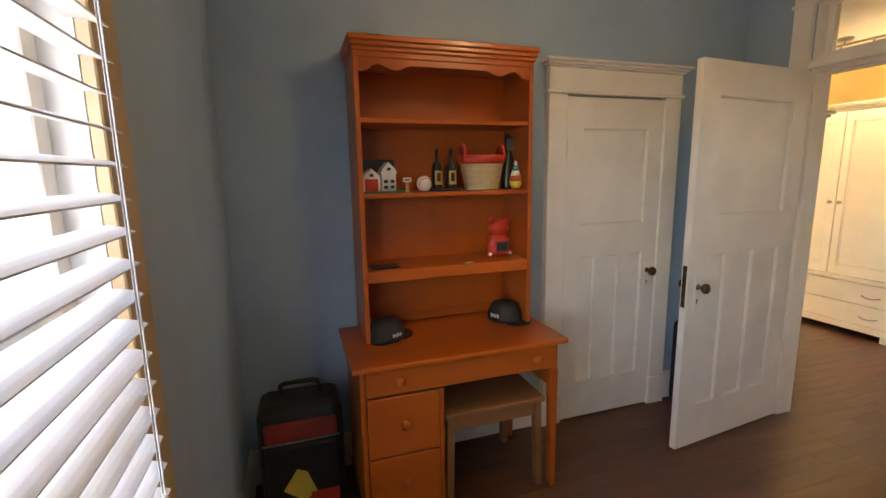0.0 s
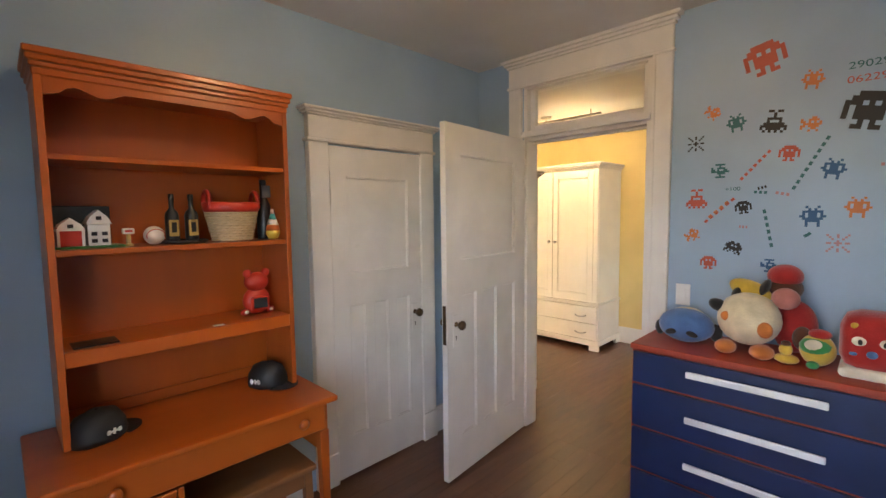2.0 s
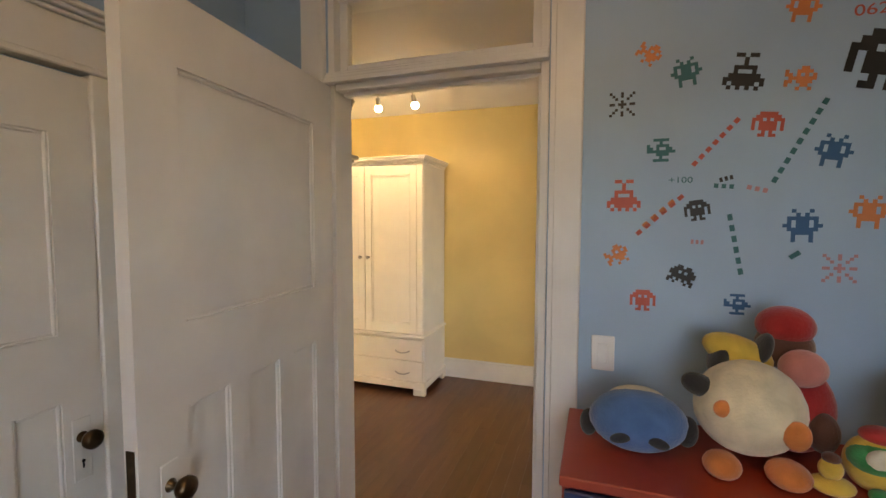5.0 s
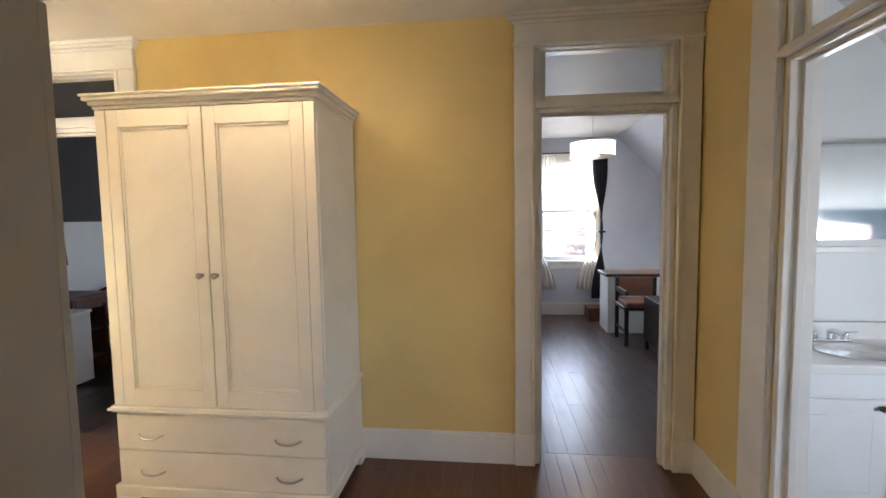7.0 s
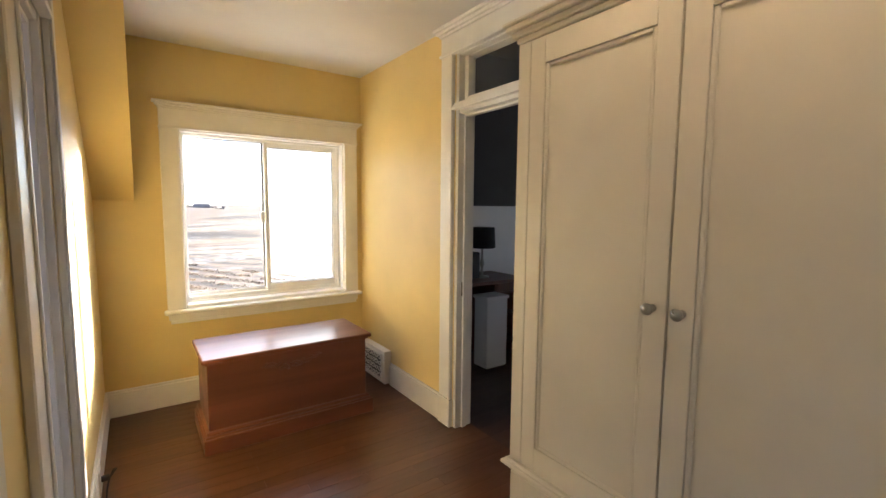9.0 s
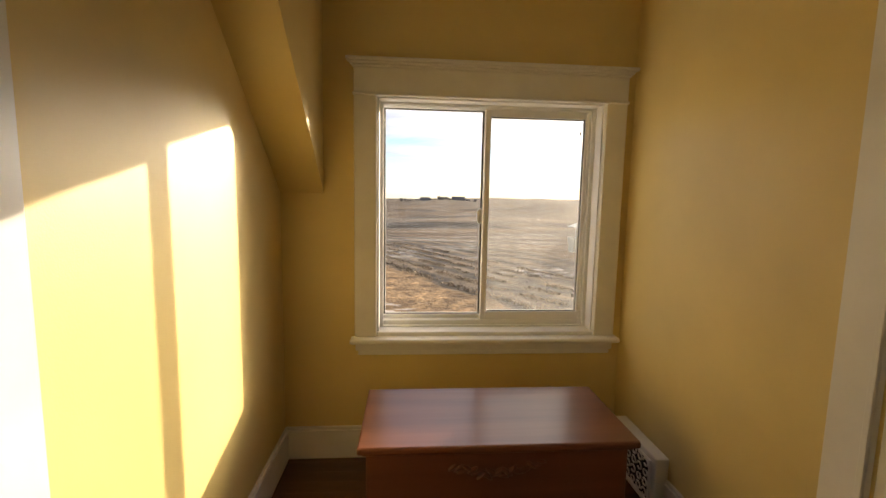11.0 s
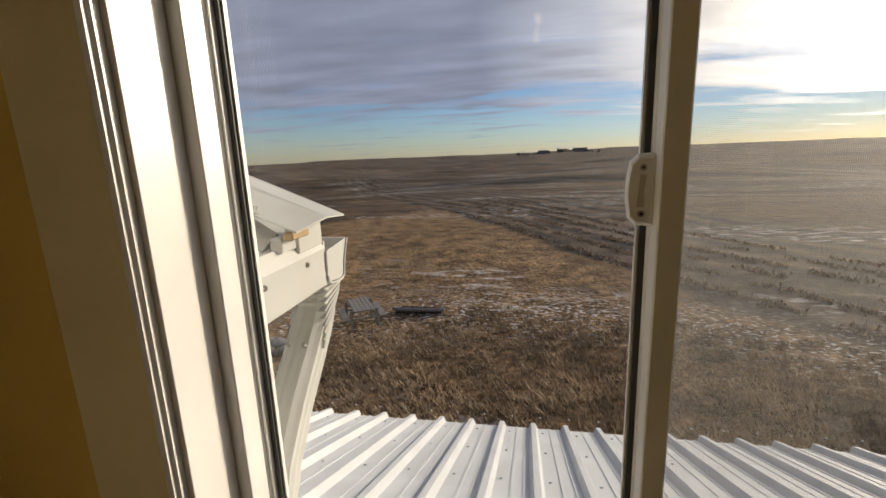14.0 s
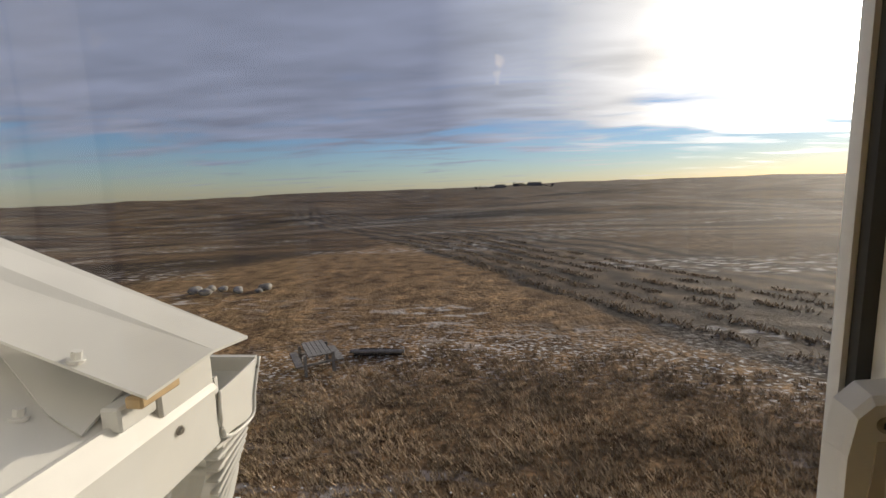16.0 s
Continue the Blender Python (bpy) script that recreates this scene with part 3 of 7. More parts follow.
def sash(x0, x1, gx0, gx1, gz0, gz1, z0, z1, y0, y1, gy, name, spacer):
    """A sash from x0 to x1 and z0 to z1, with its daylight opening gx0 to gx1 and gz0 to gz1."""
    s = part(name, box(x0, gx0 - spacer, y0, y1, z0, z1, bevel=.002), FR, win, "white vinyl sash")
    for nm, a, b, c, d in (("stile", gx1 + spacer, x1, z0, z1), ("rail", gx0 - spacer, gx1 + spacer, z0, gz0 - .006), ("rail", gx0 - spacer, gx1 + spacer, gz1 + .006, z1)):
        part(nm, box(a, b, y0, y1, c, d, bevel=.002), FR, s)
    gk = bmesh.new()
    for a, b, c, d in ((gx0 - spacer, gx0 - .003, gz0 - .006, gz1 + .006), (gx1 + .003, gx1 + spacer, gz0 - .006, gz1 + .006), (gx0 - .003, gx1 + .003, gz0 - .006, gz0 - .002), (gx0 - .003, gx1 + .003, gz1 + .002, gz1 + .006)):
        bx(gk, a, b, gy - .010, gy + .005, c, d)
    part("gasket", gk, M["gasket"], s, "dark glazing gasket")
    bd = bmesh.new()
    for a, b, c, d in ((gx0 - .003, gx0, gz0, gz1), (gx1, gx1 + .003, gz0, gz1), (gx0 - .003, gx1 + .003, gz0 - .002, gz0), (gx0 - .003, gx1 + .003, gz1, gz1 + .002)):
        bx(bd, a, b, gy - .004, gy + .004, c, d)
    part("glazing_bead", bd, FR, s)
    g = part("pane", sheet_quad((gx0, gy, gz0), (gx1, gy, gz0), (gx1, gy, gz1), (gx0, gy, gz1)), M["glass"], s, "clear window glass")
    g.visible_shadow = False
    return s


sl = sash(4.2485, 4.840, 4.2615, 4.804, .793, 1.950, .765, 1.962, 5.2, 5.227, 5.222, "sliding_sash", .0105)
sr = sash(4.815, FX1 + .002, 4.850, 5.381, .817, 1.914, .762, 1.962, 5.166, 5.198, 5.190, "fixed_sash", .006)
# latch on the stile of the sliding sash
LX, LZ = 4.801, 1.3665
base = [(-.013, -.034), (-.004, -.043), (.020, -.045), (.029, -.036), (.031, 0), (.029, .036), (.020, .045), (-.004, .043), (-.013, .034), (-.016, .012), (-.016, -.012)]
face = [(-.012, -.030), (-.005, -.037), (.008, -.038), (.011, -.028), (.010, 0), (.011, .028), (.008, .038), (-.005, .037), (-.012, .030), (-.015, .010), (-.015, -.010)]
lt = bmesh.new()
lo = [lt.verts.new((LX + x, 5.2, LZ + z)) for x, z in base]
mi = [lt.verts.new((LX + x * .55 + fx * .45, 5.189, LZ + z * .55 + fz * .45)) for (x, z), (fx, fz) in zip(base, face)]
hi = [lt.verts.new((LX + x, 5.1855, LZ + z)) for x, z in face]
for ra, rb in ((lo, mi), (mi, hi)):
    for i in range(11):
        lt.faces.new((ra[i], ra[(i + 1) % 11], rb[(i + 1) % 11], rb[i]))
lt.faces.new(hi)
lc = part("latch", fix(lt), FR, sl, "white plastic window latch")
# flat plate, the shade of the thumb recess painted as tan
tg = bmesh.new()
prism(tg, [(-.006, -.019), (.003, -.019), (.002, 0), (.0045, .019), (-.003, .019), (-.004, 0)], .0008, Matrix(((1, 0, 0, LX), (0, 0, -1, 5.1856), (0, 1, 0, LZ), (0, 0, 0, 1))))
part("thumb_lever", fix(tg), mat("latch_recess_shade", (.50, .45, .38), .5, .05, 8), sl, "flat thumb slot with recess shade in its colour")
for z in (LZ - .0275, LZ + .0275):
    s_ = bmesh.new()
    cyl(s_, (LX, 5.1856, z), (LX, 5.1845, z), .004, n=14)
    part("screw", s_, M["nickel"], sl)
    part("screw_slot", box(LX - .0015, LX + .0015, 5.1838, 5.1846, z - .0015, z + .0015), M["black"], sl)
for z in (.90, 1.845):
    wp("frame_clip", 5.368, 5.379, 5.2, 5.206, z - .012, z + .012, .002, M["nickel"])
# insect screen on the outer track of the right half


def screen_mat():
    m = bpy.data.materials.new("screen_wire")
    m.use_nodes = True
    nt = m.node_tree
    nt.nodes.clear()
    out = nt.nodes.new("ShaderNodeOutputMaterial")
    co = nt.nodes.new("ShaderNodeTexCoord")
    sep = nt.nodes.new("ShaderNodeSeparateXYZ")
    nt.links.new(co.outputs["Object"], sep.inputs[0])
    lines = []
    for ax in "XZ":
        k = nt.nodes.new("ShaderNodeMath")
        k.operation, k.inputs[1].default_value = "MULTIPLY", 1 / .0022
        f = nt.nodes.new("ShaderNodeMath")
        f.operation = "FRACT"
        c = nt.nodes.new("ShaderNodeMath")
        c.operation, c.inputs[1].default_value = "LESS_THAN", .13
        nt.links.new(sep.outputs[ax], k.inputs[0])
        nt.links.new(k.outputs[0], f.inputs[0])
        nt.links.new(f.outputs[0], c.inputs[0])
        lines.append(c)
    mxm = nt.nodes.new("ShaderNodeMath")
    mxm.operation = "MAXIMUM"
    nt.links.new(lines[0].outputs[0], mxm.inputs[0])
    nt.links.new(lines[1].outputs[0], mxm.inputs[1])
    tr = nt.nodes.new("ShaderNodeBsdfTransparent")
    df = nt.nodes.new("ShaderNodeBsdfDiffuse")
    df.inputs[0].default_value = (.35, .34, .32, 1)
    tl = nt.nodes.new("ShaderNodeBsdfTranslucent")
    tl.inputs[0].default_value = (.35, .34, .32, 1)
    ad = nt.nodes.new("ShaderNodeMixShader")
    nt.links.new(df.outputs[0], ad.inputs[1])
    nt.links.new(tl.outputs[0], ad.inputs[2])
    mx = nt.nodes.new("ShaderNodeMixShader")
    nt.links.new(mxm.outputs[0], mx.inputs[0])
    nt.links.new(tr.outputs[0], mx.inputs[1])
    nt.links.new(ad.outputs[0], mx.inputs[2])
    nt.links.new(mx.outputs[0], out.inputs[0])
    return m


M["mesh"] = screen_mat()
scr = part("screen_mesh", sheet_quad((4.83, 5.236, WZ0 + .02), (W1 - .014, 5.236, WZ0 + .02), (W1 - .014, 5.236, WZ1 - .03), (4.83, 5.236, WZ1 - .03)), M["mesh"], win, "fine grey insect screen mesh")

# ---------------------------------------------------------------- outdoors
GZ = -3.6
M["grass"] = mat("dry_prairie_grass", (0.20, 0.125, 0.062), 0.9, 0.25, 0.35, 0.6, 9.0, col2=(0.085, 0.062, 0.040))


def prairie(m):
    nt = m.node_tree
    b = nt.nodes["Principled BSDF"]
    co = nt.nodes.new("ShaderNodeTexCoord")

    def noise_at(scale, detail, stretch=(1, 1, 1), dist=0.0):
        mp = nt.nodes.new("ShaderNodeMapping")
        mp.inputs["Scale"].default_value = stretch
        nt.links.new(co.outputs["Object"], mp.inputs[0])
        n = nt.nodes.new("ShaderNodeTexNoise")
        n.inputs["Scale"].default_value, n.inputs["Detail"].default_value, n.inputs["Distortion"].default_value = scale, detail, dist
        nt.links.new(mp.outputs[0], n.inputs["Vector"])
        return n

    def ramp(src, pts):
        r = nt.nodes.new("ShaderNodeValToRGB")
        e = r.color_ramp.elements
        e[0].position, e[0].color = pts[0][0], (*pts[0][1], 1)
        e[1].position, e[1].color = pts[-1][0], (*pts[-1][1], 1)
        for p, c in pts[1:-1]:
            e.new(p).color = (*c, 1)
        nt.links.new(src, r.inputs[0])
        return r
    big = noise_at(0.03, 9, (.6, 1.8, 1), 0.8)
    grain = noise_at(6.5, 6, (1.0, 1.0, 1))
    fine = noise_at(1.1, 9, (1.0, 1.0, 1))
    wob = noise_at(0.12, 4)
    sep = nt.nodes.new("ShaderNodeSeparateXYZ")
    nt.links.new(co.outputs["Object"], sep.inputs[0])

    def mth(op, a, b=None, c=None):
        n = nt.nodes.new("ShaderNodeMath")
        n.operation = op
        for i, q in enumerate((a, b, c)):
            if q is None:
                continue
            if isinstance(q, (int, float)):
                n.inputs[i].default_value = q
            else:
                nt.links.new(q, n.inputs[i])
        return n.outputs[0]

    def side(nx, ny, px, py):
        """Metres on the outer side of a line, wavering."""
        d = mth("ADD", mth("MULTIPLY", sep.outputs["X"], nx), mth("MULTIPLY", sep.outputs["Y"], ny))
        d = mth("SUBTRACT", d, nx * px + ny * py)
        return mth("ADD", d, mth("MULTIPLY_ADD", wob.outputs["Fac"], 5.0, -2.5))
    f1 = side(.87, .49, -4.2, 46.1)
    f2 = side(-.82, .57, -4.2, 46.1)
    out1 = nt.nodes.new("ShaderNodeMapRange")
    out1.inputs["From Min"].default_value, out1.inputs["From Max"].default_value = -1.0, 1.5
    nt.links.new(mth("MAXIMUM", f1, f2), out1.inputs[0])
    c1 = ramp(big.outputs["Fac"], [(0.36, (0.022, 0.017, 0.015)), (0.45, (0.058, 0.040, 0.028)), (0.53, (0.140, 0.094, 0.056)), (0.60, (0.050, 0.036, 0.026)), (0.68, (0.026, 0.020, 0.017))])
    tan = ramp(big.outputs["Fac"], [(0.35, (0.160, 0.100, 0.052)), (0.65, (0.222, 0.145, 0.078))])
    zone = nt.nodes.new("ShaderNodeMix")
    zone.data_type = "RGBA"
    nt.links.new(out1.outputs[0], zone.inputs[0])
    nt.links.new(tan.outputs[0], zone.inputs[6])
    nt.links.new(c1.outputs[0], zone.inputs[7])
    # shelter belt rows past the first edge
    band = mth("MULTIPLY", mth("GREATER_THAN", f1, 0.0), mth("LESS_THAN", f1, 17.0))
    row = mth("MULTIPLY", mth("MULTIPLY_ADD", mth("SINE", mth("MULTIPLY", f1, 2 * math.pi / 2.4)), .5, .5), band)
    rowmix = nt.nodes.new("ShaderNodeMix")
    rowmix.data_type = "RGBA"
    rowmix.inputs[7].default_value = (0.026, 0.022, 0.021, 1)
    nt.links.new(mth("MULTIPLY", row, .9), rowmix.inputs[0])
    strip = nt.nodes.new("ShaderNodeMix")
    strip.data_type = "RGBA"
    strip.inputs[7].default_value = (0.17, 0.135, 0.10, 1)
    nt.links.new(mth("MULTIPLY", band, .45), strip.inputs[0])
    nt.links.new(zone.outputs[2], strip.inputs[6])
    nt.links.new(strip.outputs[2], rowmix.inputs[6])
    c2 = ramp(fine.outputs["Fac"], [(0.30, (0.40, 0.38, 0.38)), (0.52, (1, 1, 1)), (0.70, (1.55, 1.5, 1.42))])
    mul = nt.nodes.new("ShaderNodeMix")
    mul.data_type, mul.blend_type = "RGBA", "MULTIPLY"
    mul.inputs[0].default_value = 1
    nt.links.new(rowmix.outputs[2], mul.inputs[6])
    nt.links.new(c2.outputs[0], mul.inputs[7])
    c3 = ramp(grain.outputs["Fac"], [(0.32, (0.45, 0.43, 0.42)), (0.50, (1, 1, 1)), (0.68, (1.6, 1.55, 1.5))])
    mul2 = nt.nodes.new("ShaderNodeMix")
    mul2.data_type, mul2.blend_type = "RGBA", "MULTIPLY"
    mul2.inputs[0].default_value = 1
    nt.links.new(mul.outputs[2], mul2.inputs[6])
    nt.links.new(c3.outputs[0], mul2.inputs[7])
    mul = mul2
    # frost and old snow lying in patches
    pat = noise_at(0.11, 4, (0.5, 1.5, 1))
    sp = noise_at(2.4, 5, (0.5, 1.3, 1))
    mm1 = nt.nodes.new("ShaderNodeMath")
    mm1.operation = "MULTIPLY"
    rr1 = nt.nodes.new("ShaderNodeMapRange")
    rr1.inputs["From Min"].default_value, rr1.inputs["From Max"].default_value = 0.50, 0.66
    rr2 = nt.nodes.new("ShaderNodeMapRange")
    rr2.inputs["From Min"].default_value, rr2.inputs["From Max"].default_value = 0.54, 0.62
    nt.links.new(pat.outputs["Fac"], rr1.inputs[0])
    nt.links.new(sp.outputs["Fac"], rr2.inputs[0])
    nt.links.new(rr1.outputs[0], mm1.inputs[0])
    nt.links.new(rr2.outputs[0], mm1.inputs[1])
    # flecks of snow where the tall grass meets the mown field
    dx, dy = mth("SUBTRACT", sep.outputs["X"], 4.6), mth("SUBTRACT", sep.outputs["Y"], 5.0)
    dist = mth("SQRT", mth("ADD", mth("MULTIPLY", dx, dx), mth("MULTIPLY", dy, dy)))
    edge = mth("MAXIMUM", mth("SUBTRACT", 1.0, mth("DIVIDE", mth("ABSOLUTE", mth("SUBTRACT", dist, 13.2)), 3.0)), 0.0)
    flecks = noise_at(8.0, 4, (0.7, 1.2, 1))
    rr3 = nt.nodes.new("ShaderNodeMapRange")
    rr3.inputs["From Min"].default_value, rr3.inputs["From Max"].default_value = 0.56, 0.61
    nt.links.new(flecks.outputs["Fac"], rr3.inputs[0])
    snow = mth("MAXIMUM", mm1.outputs[0], mth("MULTIPLY", edge, rr3.outputs[0]))
    mx = nt.nodes.new("ShaderNodeMix")
    mx.data_type = "RGBA"
    mx.inputs[7].default_value = (0.60, 0.58, 0.55, 1)
    nt.links.new(snow, mx.inputs[0])
    nt.links.new(mul.outputs[2], mx.inputs[6])
    nt.links.new(mx.outputs[2], b.inputs["Base Color"])
    bp = nt.nodes.new("ShaderNodeBump")
    bp.inputs["Strength"].default_value, bp.inputs["Distance"].default_value = 0.9, 0.12
    nt.links.new(mth("ADD", fine.outputs["Fac"], mth("MULTIPLY", grain.outputs["Fac"], .7)), bp.inputs["Height"])
    nt.links.new(bp.outputs[0], b.inputs["Normal"])
    b.inputs["Roughness"].default_value = 0.95
    b.inputs["Specular IOR Level"].default_value = 0.1


prairie(M["grass"])


def ground_height(x, y):
    d = math.hypot(x - 4, y - 5)
    far = min(1.0, max(0.0, (d - 25) / 120))
    h = GZ + 0.25 * noise.noise(Vector((x * .05, y * .05, 0)))
    h += far * (4.6 * noise.noise(Vector((x * .009, y * .013, 3.1))) + 1.2 * noise.noise(Vector((x * .03, y * .035, 7))) - 2.2)
    if d > 300:
        h += min(1, (d - 300) / 900) * (7 * noise.noise(Vector((x * .0017, y * .0025, 5))) + 4.5)
    # the land falls away towards the north west
    drop = radians(.55) * min(1.3, max(0, (radians(35) - math.atan2(x - 4.6, y - 5)) / radians(85)))
    if d > 120 and y > 0:
        h -= (d - 120) * math.tan(drop)
    if y < 12:
        h = GZ + (h - GZ) * max(0, (y - 6) / 6) if y > 6 else GZ
    return h


bm = bmesh.new()
grid = []
NA, NR = 150, 120
for j in range(NR):
    r = 3.0 * (1600 / 3.0) ** (j / (NR - 1))
    row = []
    for i in range(NA):
        a = 2 * math.pi * i / NA
        x, y = 4.6 + r * math.sin(a), 6.0 + r * math.cos(a)
        row.append(bm.verts.new((x, y, ground_height(x, y))))
    grid.append(row)
cv = bm.verts.new((4.6, 6.0, GZ))
for i in range(NA):
    bm.faces.new((cv, grid[0][(i + 1) % NA], grid[0][i]))
for j in range(NR - 1):
    for i in range(NA):
        bm.faces.new((grid[j][i], grid[j][(i + 1) % NA], grid[j + 1][(i + 1) % NA], grid[j + 1][i]))
ground = solid("ground", fix(bm), M["grass"], "dry brown prairie grass with patches of old snow", "ground", "structure", smooth=True)

# ribbed porch roof under the window
RS = 0.42                      # fall per metre
RY0, RZ0, RY1 = 5.25, 0.433, 7.472


def rz(y):
    return RZ0 - RS * (y - RY0)


ln = math.hypot(RY1 - RY0, RS * (RY1 - RY0))
roof = thing("porch_roof", (4.9, RY0, RZ0), "white ribbed steel porch roof with screw heads", "roof", "", "structure")
ang = math.atan(RS)
RM = Matrix.Translation((0, RY0, RZ0)) @ Matrix.Rotation(-ang, 4, "X")
rib_pitch, rib_x0 = 0.2196, 4.275
sheet = bmesh.new()
bx(sheet, -3.0, 12.5, 0, ln, -.03, 0, m=RM)
part("roof_sheet", sheet, M["roofmetal"], roof)
rib_mesh = None
for k in range(-22, 30):
    x = rib_x0 + k * rib_pitch
    if rib_mesh is None:
        b2 = bmesh.new()
        prism(b2, [(-.032, 0), (-.014, .034), (.014, .034), (.032, 0)], ln + .01, Matrix(((1, 0, 0, 0), (0, 0, 1, 0), (0, 1, 0, 0), (0, 0, 0, 1))))
        for s in (.25, .75, 1.25, 1.75, 2.25, 2.8):
            cyl(b2, (.06, s, 0), (.06, s, .008), .008, n=6)
        for q in (.11, .165):
            bx(b2, q - .006, q + .006, 0, ln, 0, .004)
        fix(b2)
        rib_mesh = bpy.data.meshes.new("rib")
        b2.to_mesh(rib_mesh)
        b2.free()
        rib_mesh.materials.append(M["roofmetal"])
    o = new("rib", rib_mesh)
    o.parent = roof
    o.matrix_basis = Matrix.Translation((x - 4.9, 0, 0)) @ Matrix.Rotation(-ang, 4, "X")
# porch wall under the roof so that it stands
solid("porch_wall", box(-2.8, 12.3, YN2 + .01, 7.2, GZ - .2, -.56), M["siding"], "plain white porch wall under the ribbed roof", "wall", "structure")
solid("house_wall_lower", box(XW - .15, XF + .15, YS - .15, YN2 + .01, GZ - .2, -.14), M["siding"], "white lower storey wall", "wall", "structure")


def eave(sx, cx, name):
    """The cut end of the main roof's eave beside the window; sx -1 lies to the west of it."""
    def X(d):
        return cx + sx * d
    e = thing(name, (cx, YN2, 1.1), "white metal roof eave with fascia, gutter and downspout", "eave", "eaves beside the window")

    def slab(nm, pts, t, label="", mt="gutter"):
        bm = bmesh.new()
        top = [bm.verts.new((X(d), y, z)) for d, y, z in pts]
        low = [bm.verts.new((X(d), y, z - t)) for d, y, z in pts]
        n = len(pts)
        bm.faces.new(top)
        bm.faces.new(low[::-1])
        for i in range(n):
            bm.faces.new((top[i], top[(i + 1) % n], low[(i + 1) % n], low[i]))
        return part(nm, fix(bm), M[mt], e, label)

    def P(nm, d0, d1, y0, y1, z0, z1, bev=.003, mt="gutter", lb=""):
        return part(nm, box(min(X(d0), X(d1)), max(X(d0), X(d1)), y0, y1, z0, z1, bevel=bev), M[mt], e, lb)
    # trim sheet on the rake, folded along its length
    L = 1.5
    fold = lambda d: (d, 5.548, 1.2815 + .006 + .406 * d)
    slab("roof_sheet", [(0, 5.622, 1.286), fold(.009), fold(L), (L, 5.622, 1.286 + .414 * L)], .004, "white steel roof trim sheet")
    slab("roof_sheet", [fold(.009), (.024, 5.435, 1.276), (L, 5.435, 1.268 + .39 * L), fold(L)], .004)
    # roof surface below it, with the bent end of a flashing lying on it
    R0, RK = 1.232, .355

    def on(d, y, h=0.0):
        return (d, y, R0 + RK * (d - .07) + h)
    slab("roof_deck", [on(.07, 5.61), on(.07, YN2 + .004), on(L, YN2 + .004), on(L, 5.61)], .012)
    slab("flashing_bend", [on(.088, 5.408, .004), on(.096, 5.484, .022), on(.31, 5.59, .022), on(.31, 5.505, .004), on(.14, 5.42, .004)], .003, "bent white metal flashing")
    slab("flashing_bend", [on(.096, 5.484, .022), on(.098, 5.50, .004), on(.31, 5.605, .004), on(.31, 5.59, .022)], .003)
    P("fascia", .052, .070, YN2, 5.604, 1.112, 1.205)
    bm = bmesh.new()
    prism(bm, [(.050, 1.198), (.050, 1.206), (.072, 1.238), (.078, 1.238), (.078, 1.198)], 5.606 - YN2, Matrix(((sx, 0, 0, cx), (0, 0, 1, YN2), (0, 1, 0, 0), (0, 0, 0, 1))))
    part("fascia_cap", fix(bm), M["gutter"], e, "bright sloping metal cap")
    P("soffit_board", .070, 3.6, YN2, 5.600, 1.112, 1.125)
    P("front_fascia", .070, 3.6, 5.586, 5.604, 1.125, 1.225)
    P("end_block", .054, .085, 5.49, 5.606, 1.215, 1.272, .004)
    wd = mat("bare_sheathing", (0.42, 0.30, 0.16), .8, .2, 20)
    part("sheathing", box(min(X(.036), X(.06)), max(X(.036), X(.06)), 5.440, 5.51, 1.256, 1.272, bevel=.003), wd, e, "raw wood sheathing edge")
    P("foam_closure", .058, .085, 5.43, 5.49, 1.230, 1.262, .003)
    for y, z in ((5.515, 1.186), (5.345, 1.184)):
        b2 = bmesh.new()
        cyl(b2, (X(.052), y, z), (X(.049), y, z), .0065, n=12)
        cyl(b2, (X(.049), y, z), (X(.046), y, z), .0045, n=6)
        part("screw", b2, M["nickel"], e, "zinc screw head")
    for d, y, h in ((.120, 5.446, .066), (.159, 5.404, 0)):
        b2 = bmesh.new()
        q = Vector(on(d, y, h))
        p0 = Vector((X(q[0]), q[1], q[2]))
        up = Vector((sx * -.25, 0, 1)).normalized()
        cyl(b2, p0, p0 + up * .004, .010, n=12)
        cyl(b2, p0 + up * .004, p0 + up * .014, .006, n=6)
        part("screw", b2, M["gutter"], e, "white washered roof screw")
    # gutter, open trough with a wavy lip and an end plate
    prof = [(5.606, 1.222), (5.606, 1.118), (5.688, 1.107), (5.700, 1.112), (5.712, 1.150), (5.735, 1.180), (5.739, 1.208), (5.728, 1.208), (5.724, 1.182), (5.703, 1.154), (5.692, 1.118), (5.614, 1.126), (5.614, 1.222)]
    bm = bmesh.new()
    prism(bm, prof, 3.4, Matrix(((0, 0, sx, X(.054)), (1, 0, 0, 0), (0, 1, 0, 0), (0, 0, 0, 1))))
    part("gutter", fix(bm), M["gutter"], e, "white open rain gutter")
    bm = bmesh.new()
    prism(bm, [(5.610, 1.196), (5.610, 1.120), (5.690, 1.109), (5.700, 1.112), (5.712, 1.150), (5.735, 1.180), (5.739, 1.206)], .003, Matrix(((0, 0, sx, X(.051)), (1, 0, 0, 0), (0, 1, 0, 0), (0, 0, 0, 1))))
    part("end_cap", fix(bm), M["gutter"], e)
    rim = [(X(.050), 5.610, 1.198), (X(.050), 5.612, 1.120), (X(.050), 5.694, 1.108), (X(.050), 5.711, 1.150), (X(.050), 5.738, 1.206)]
    tube("end_rim", rim, .0035, M["gutter"], e)
    for y, z in ((5.608, 1.13), (5.728, 1.19)):
        b2 = bmesh.new()
        cyl(b2, (X(.0505), y, z), (X(.047), y, z), .003, n=8)
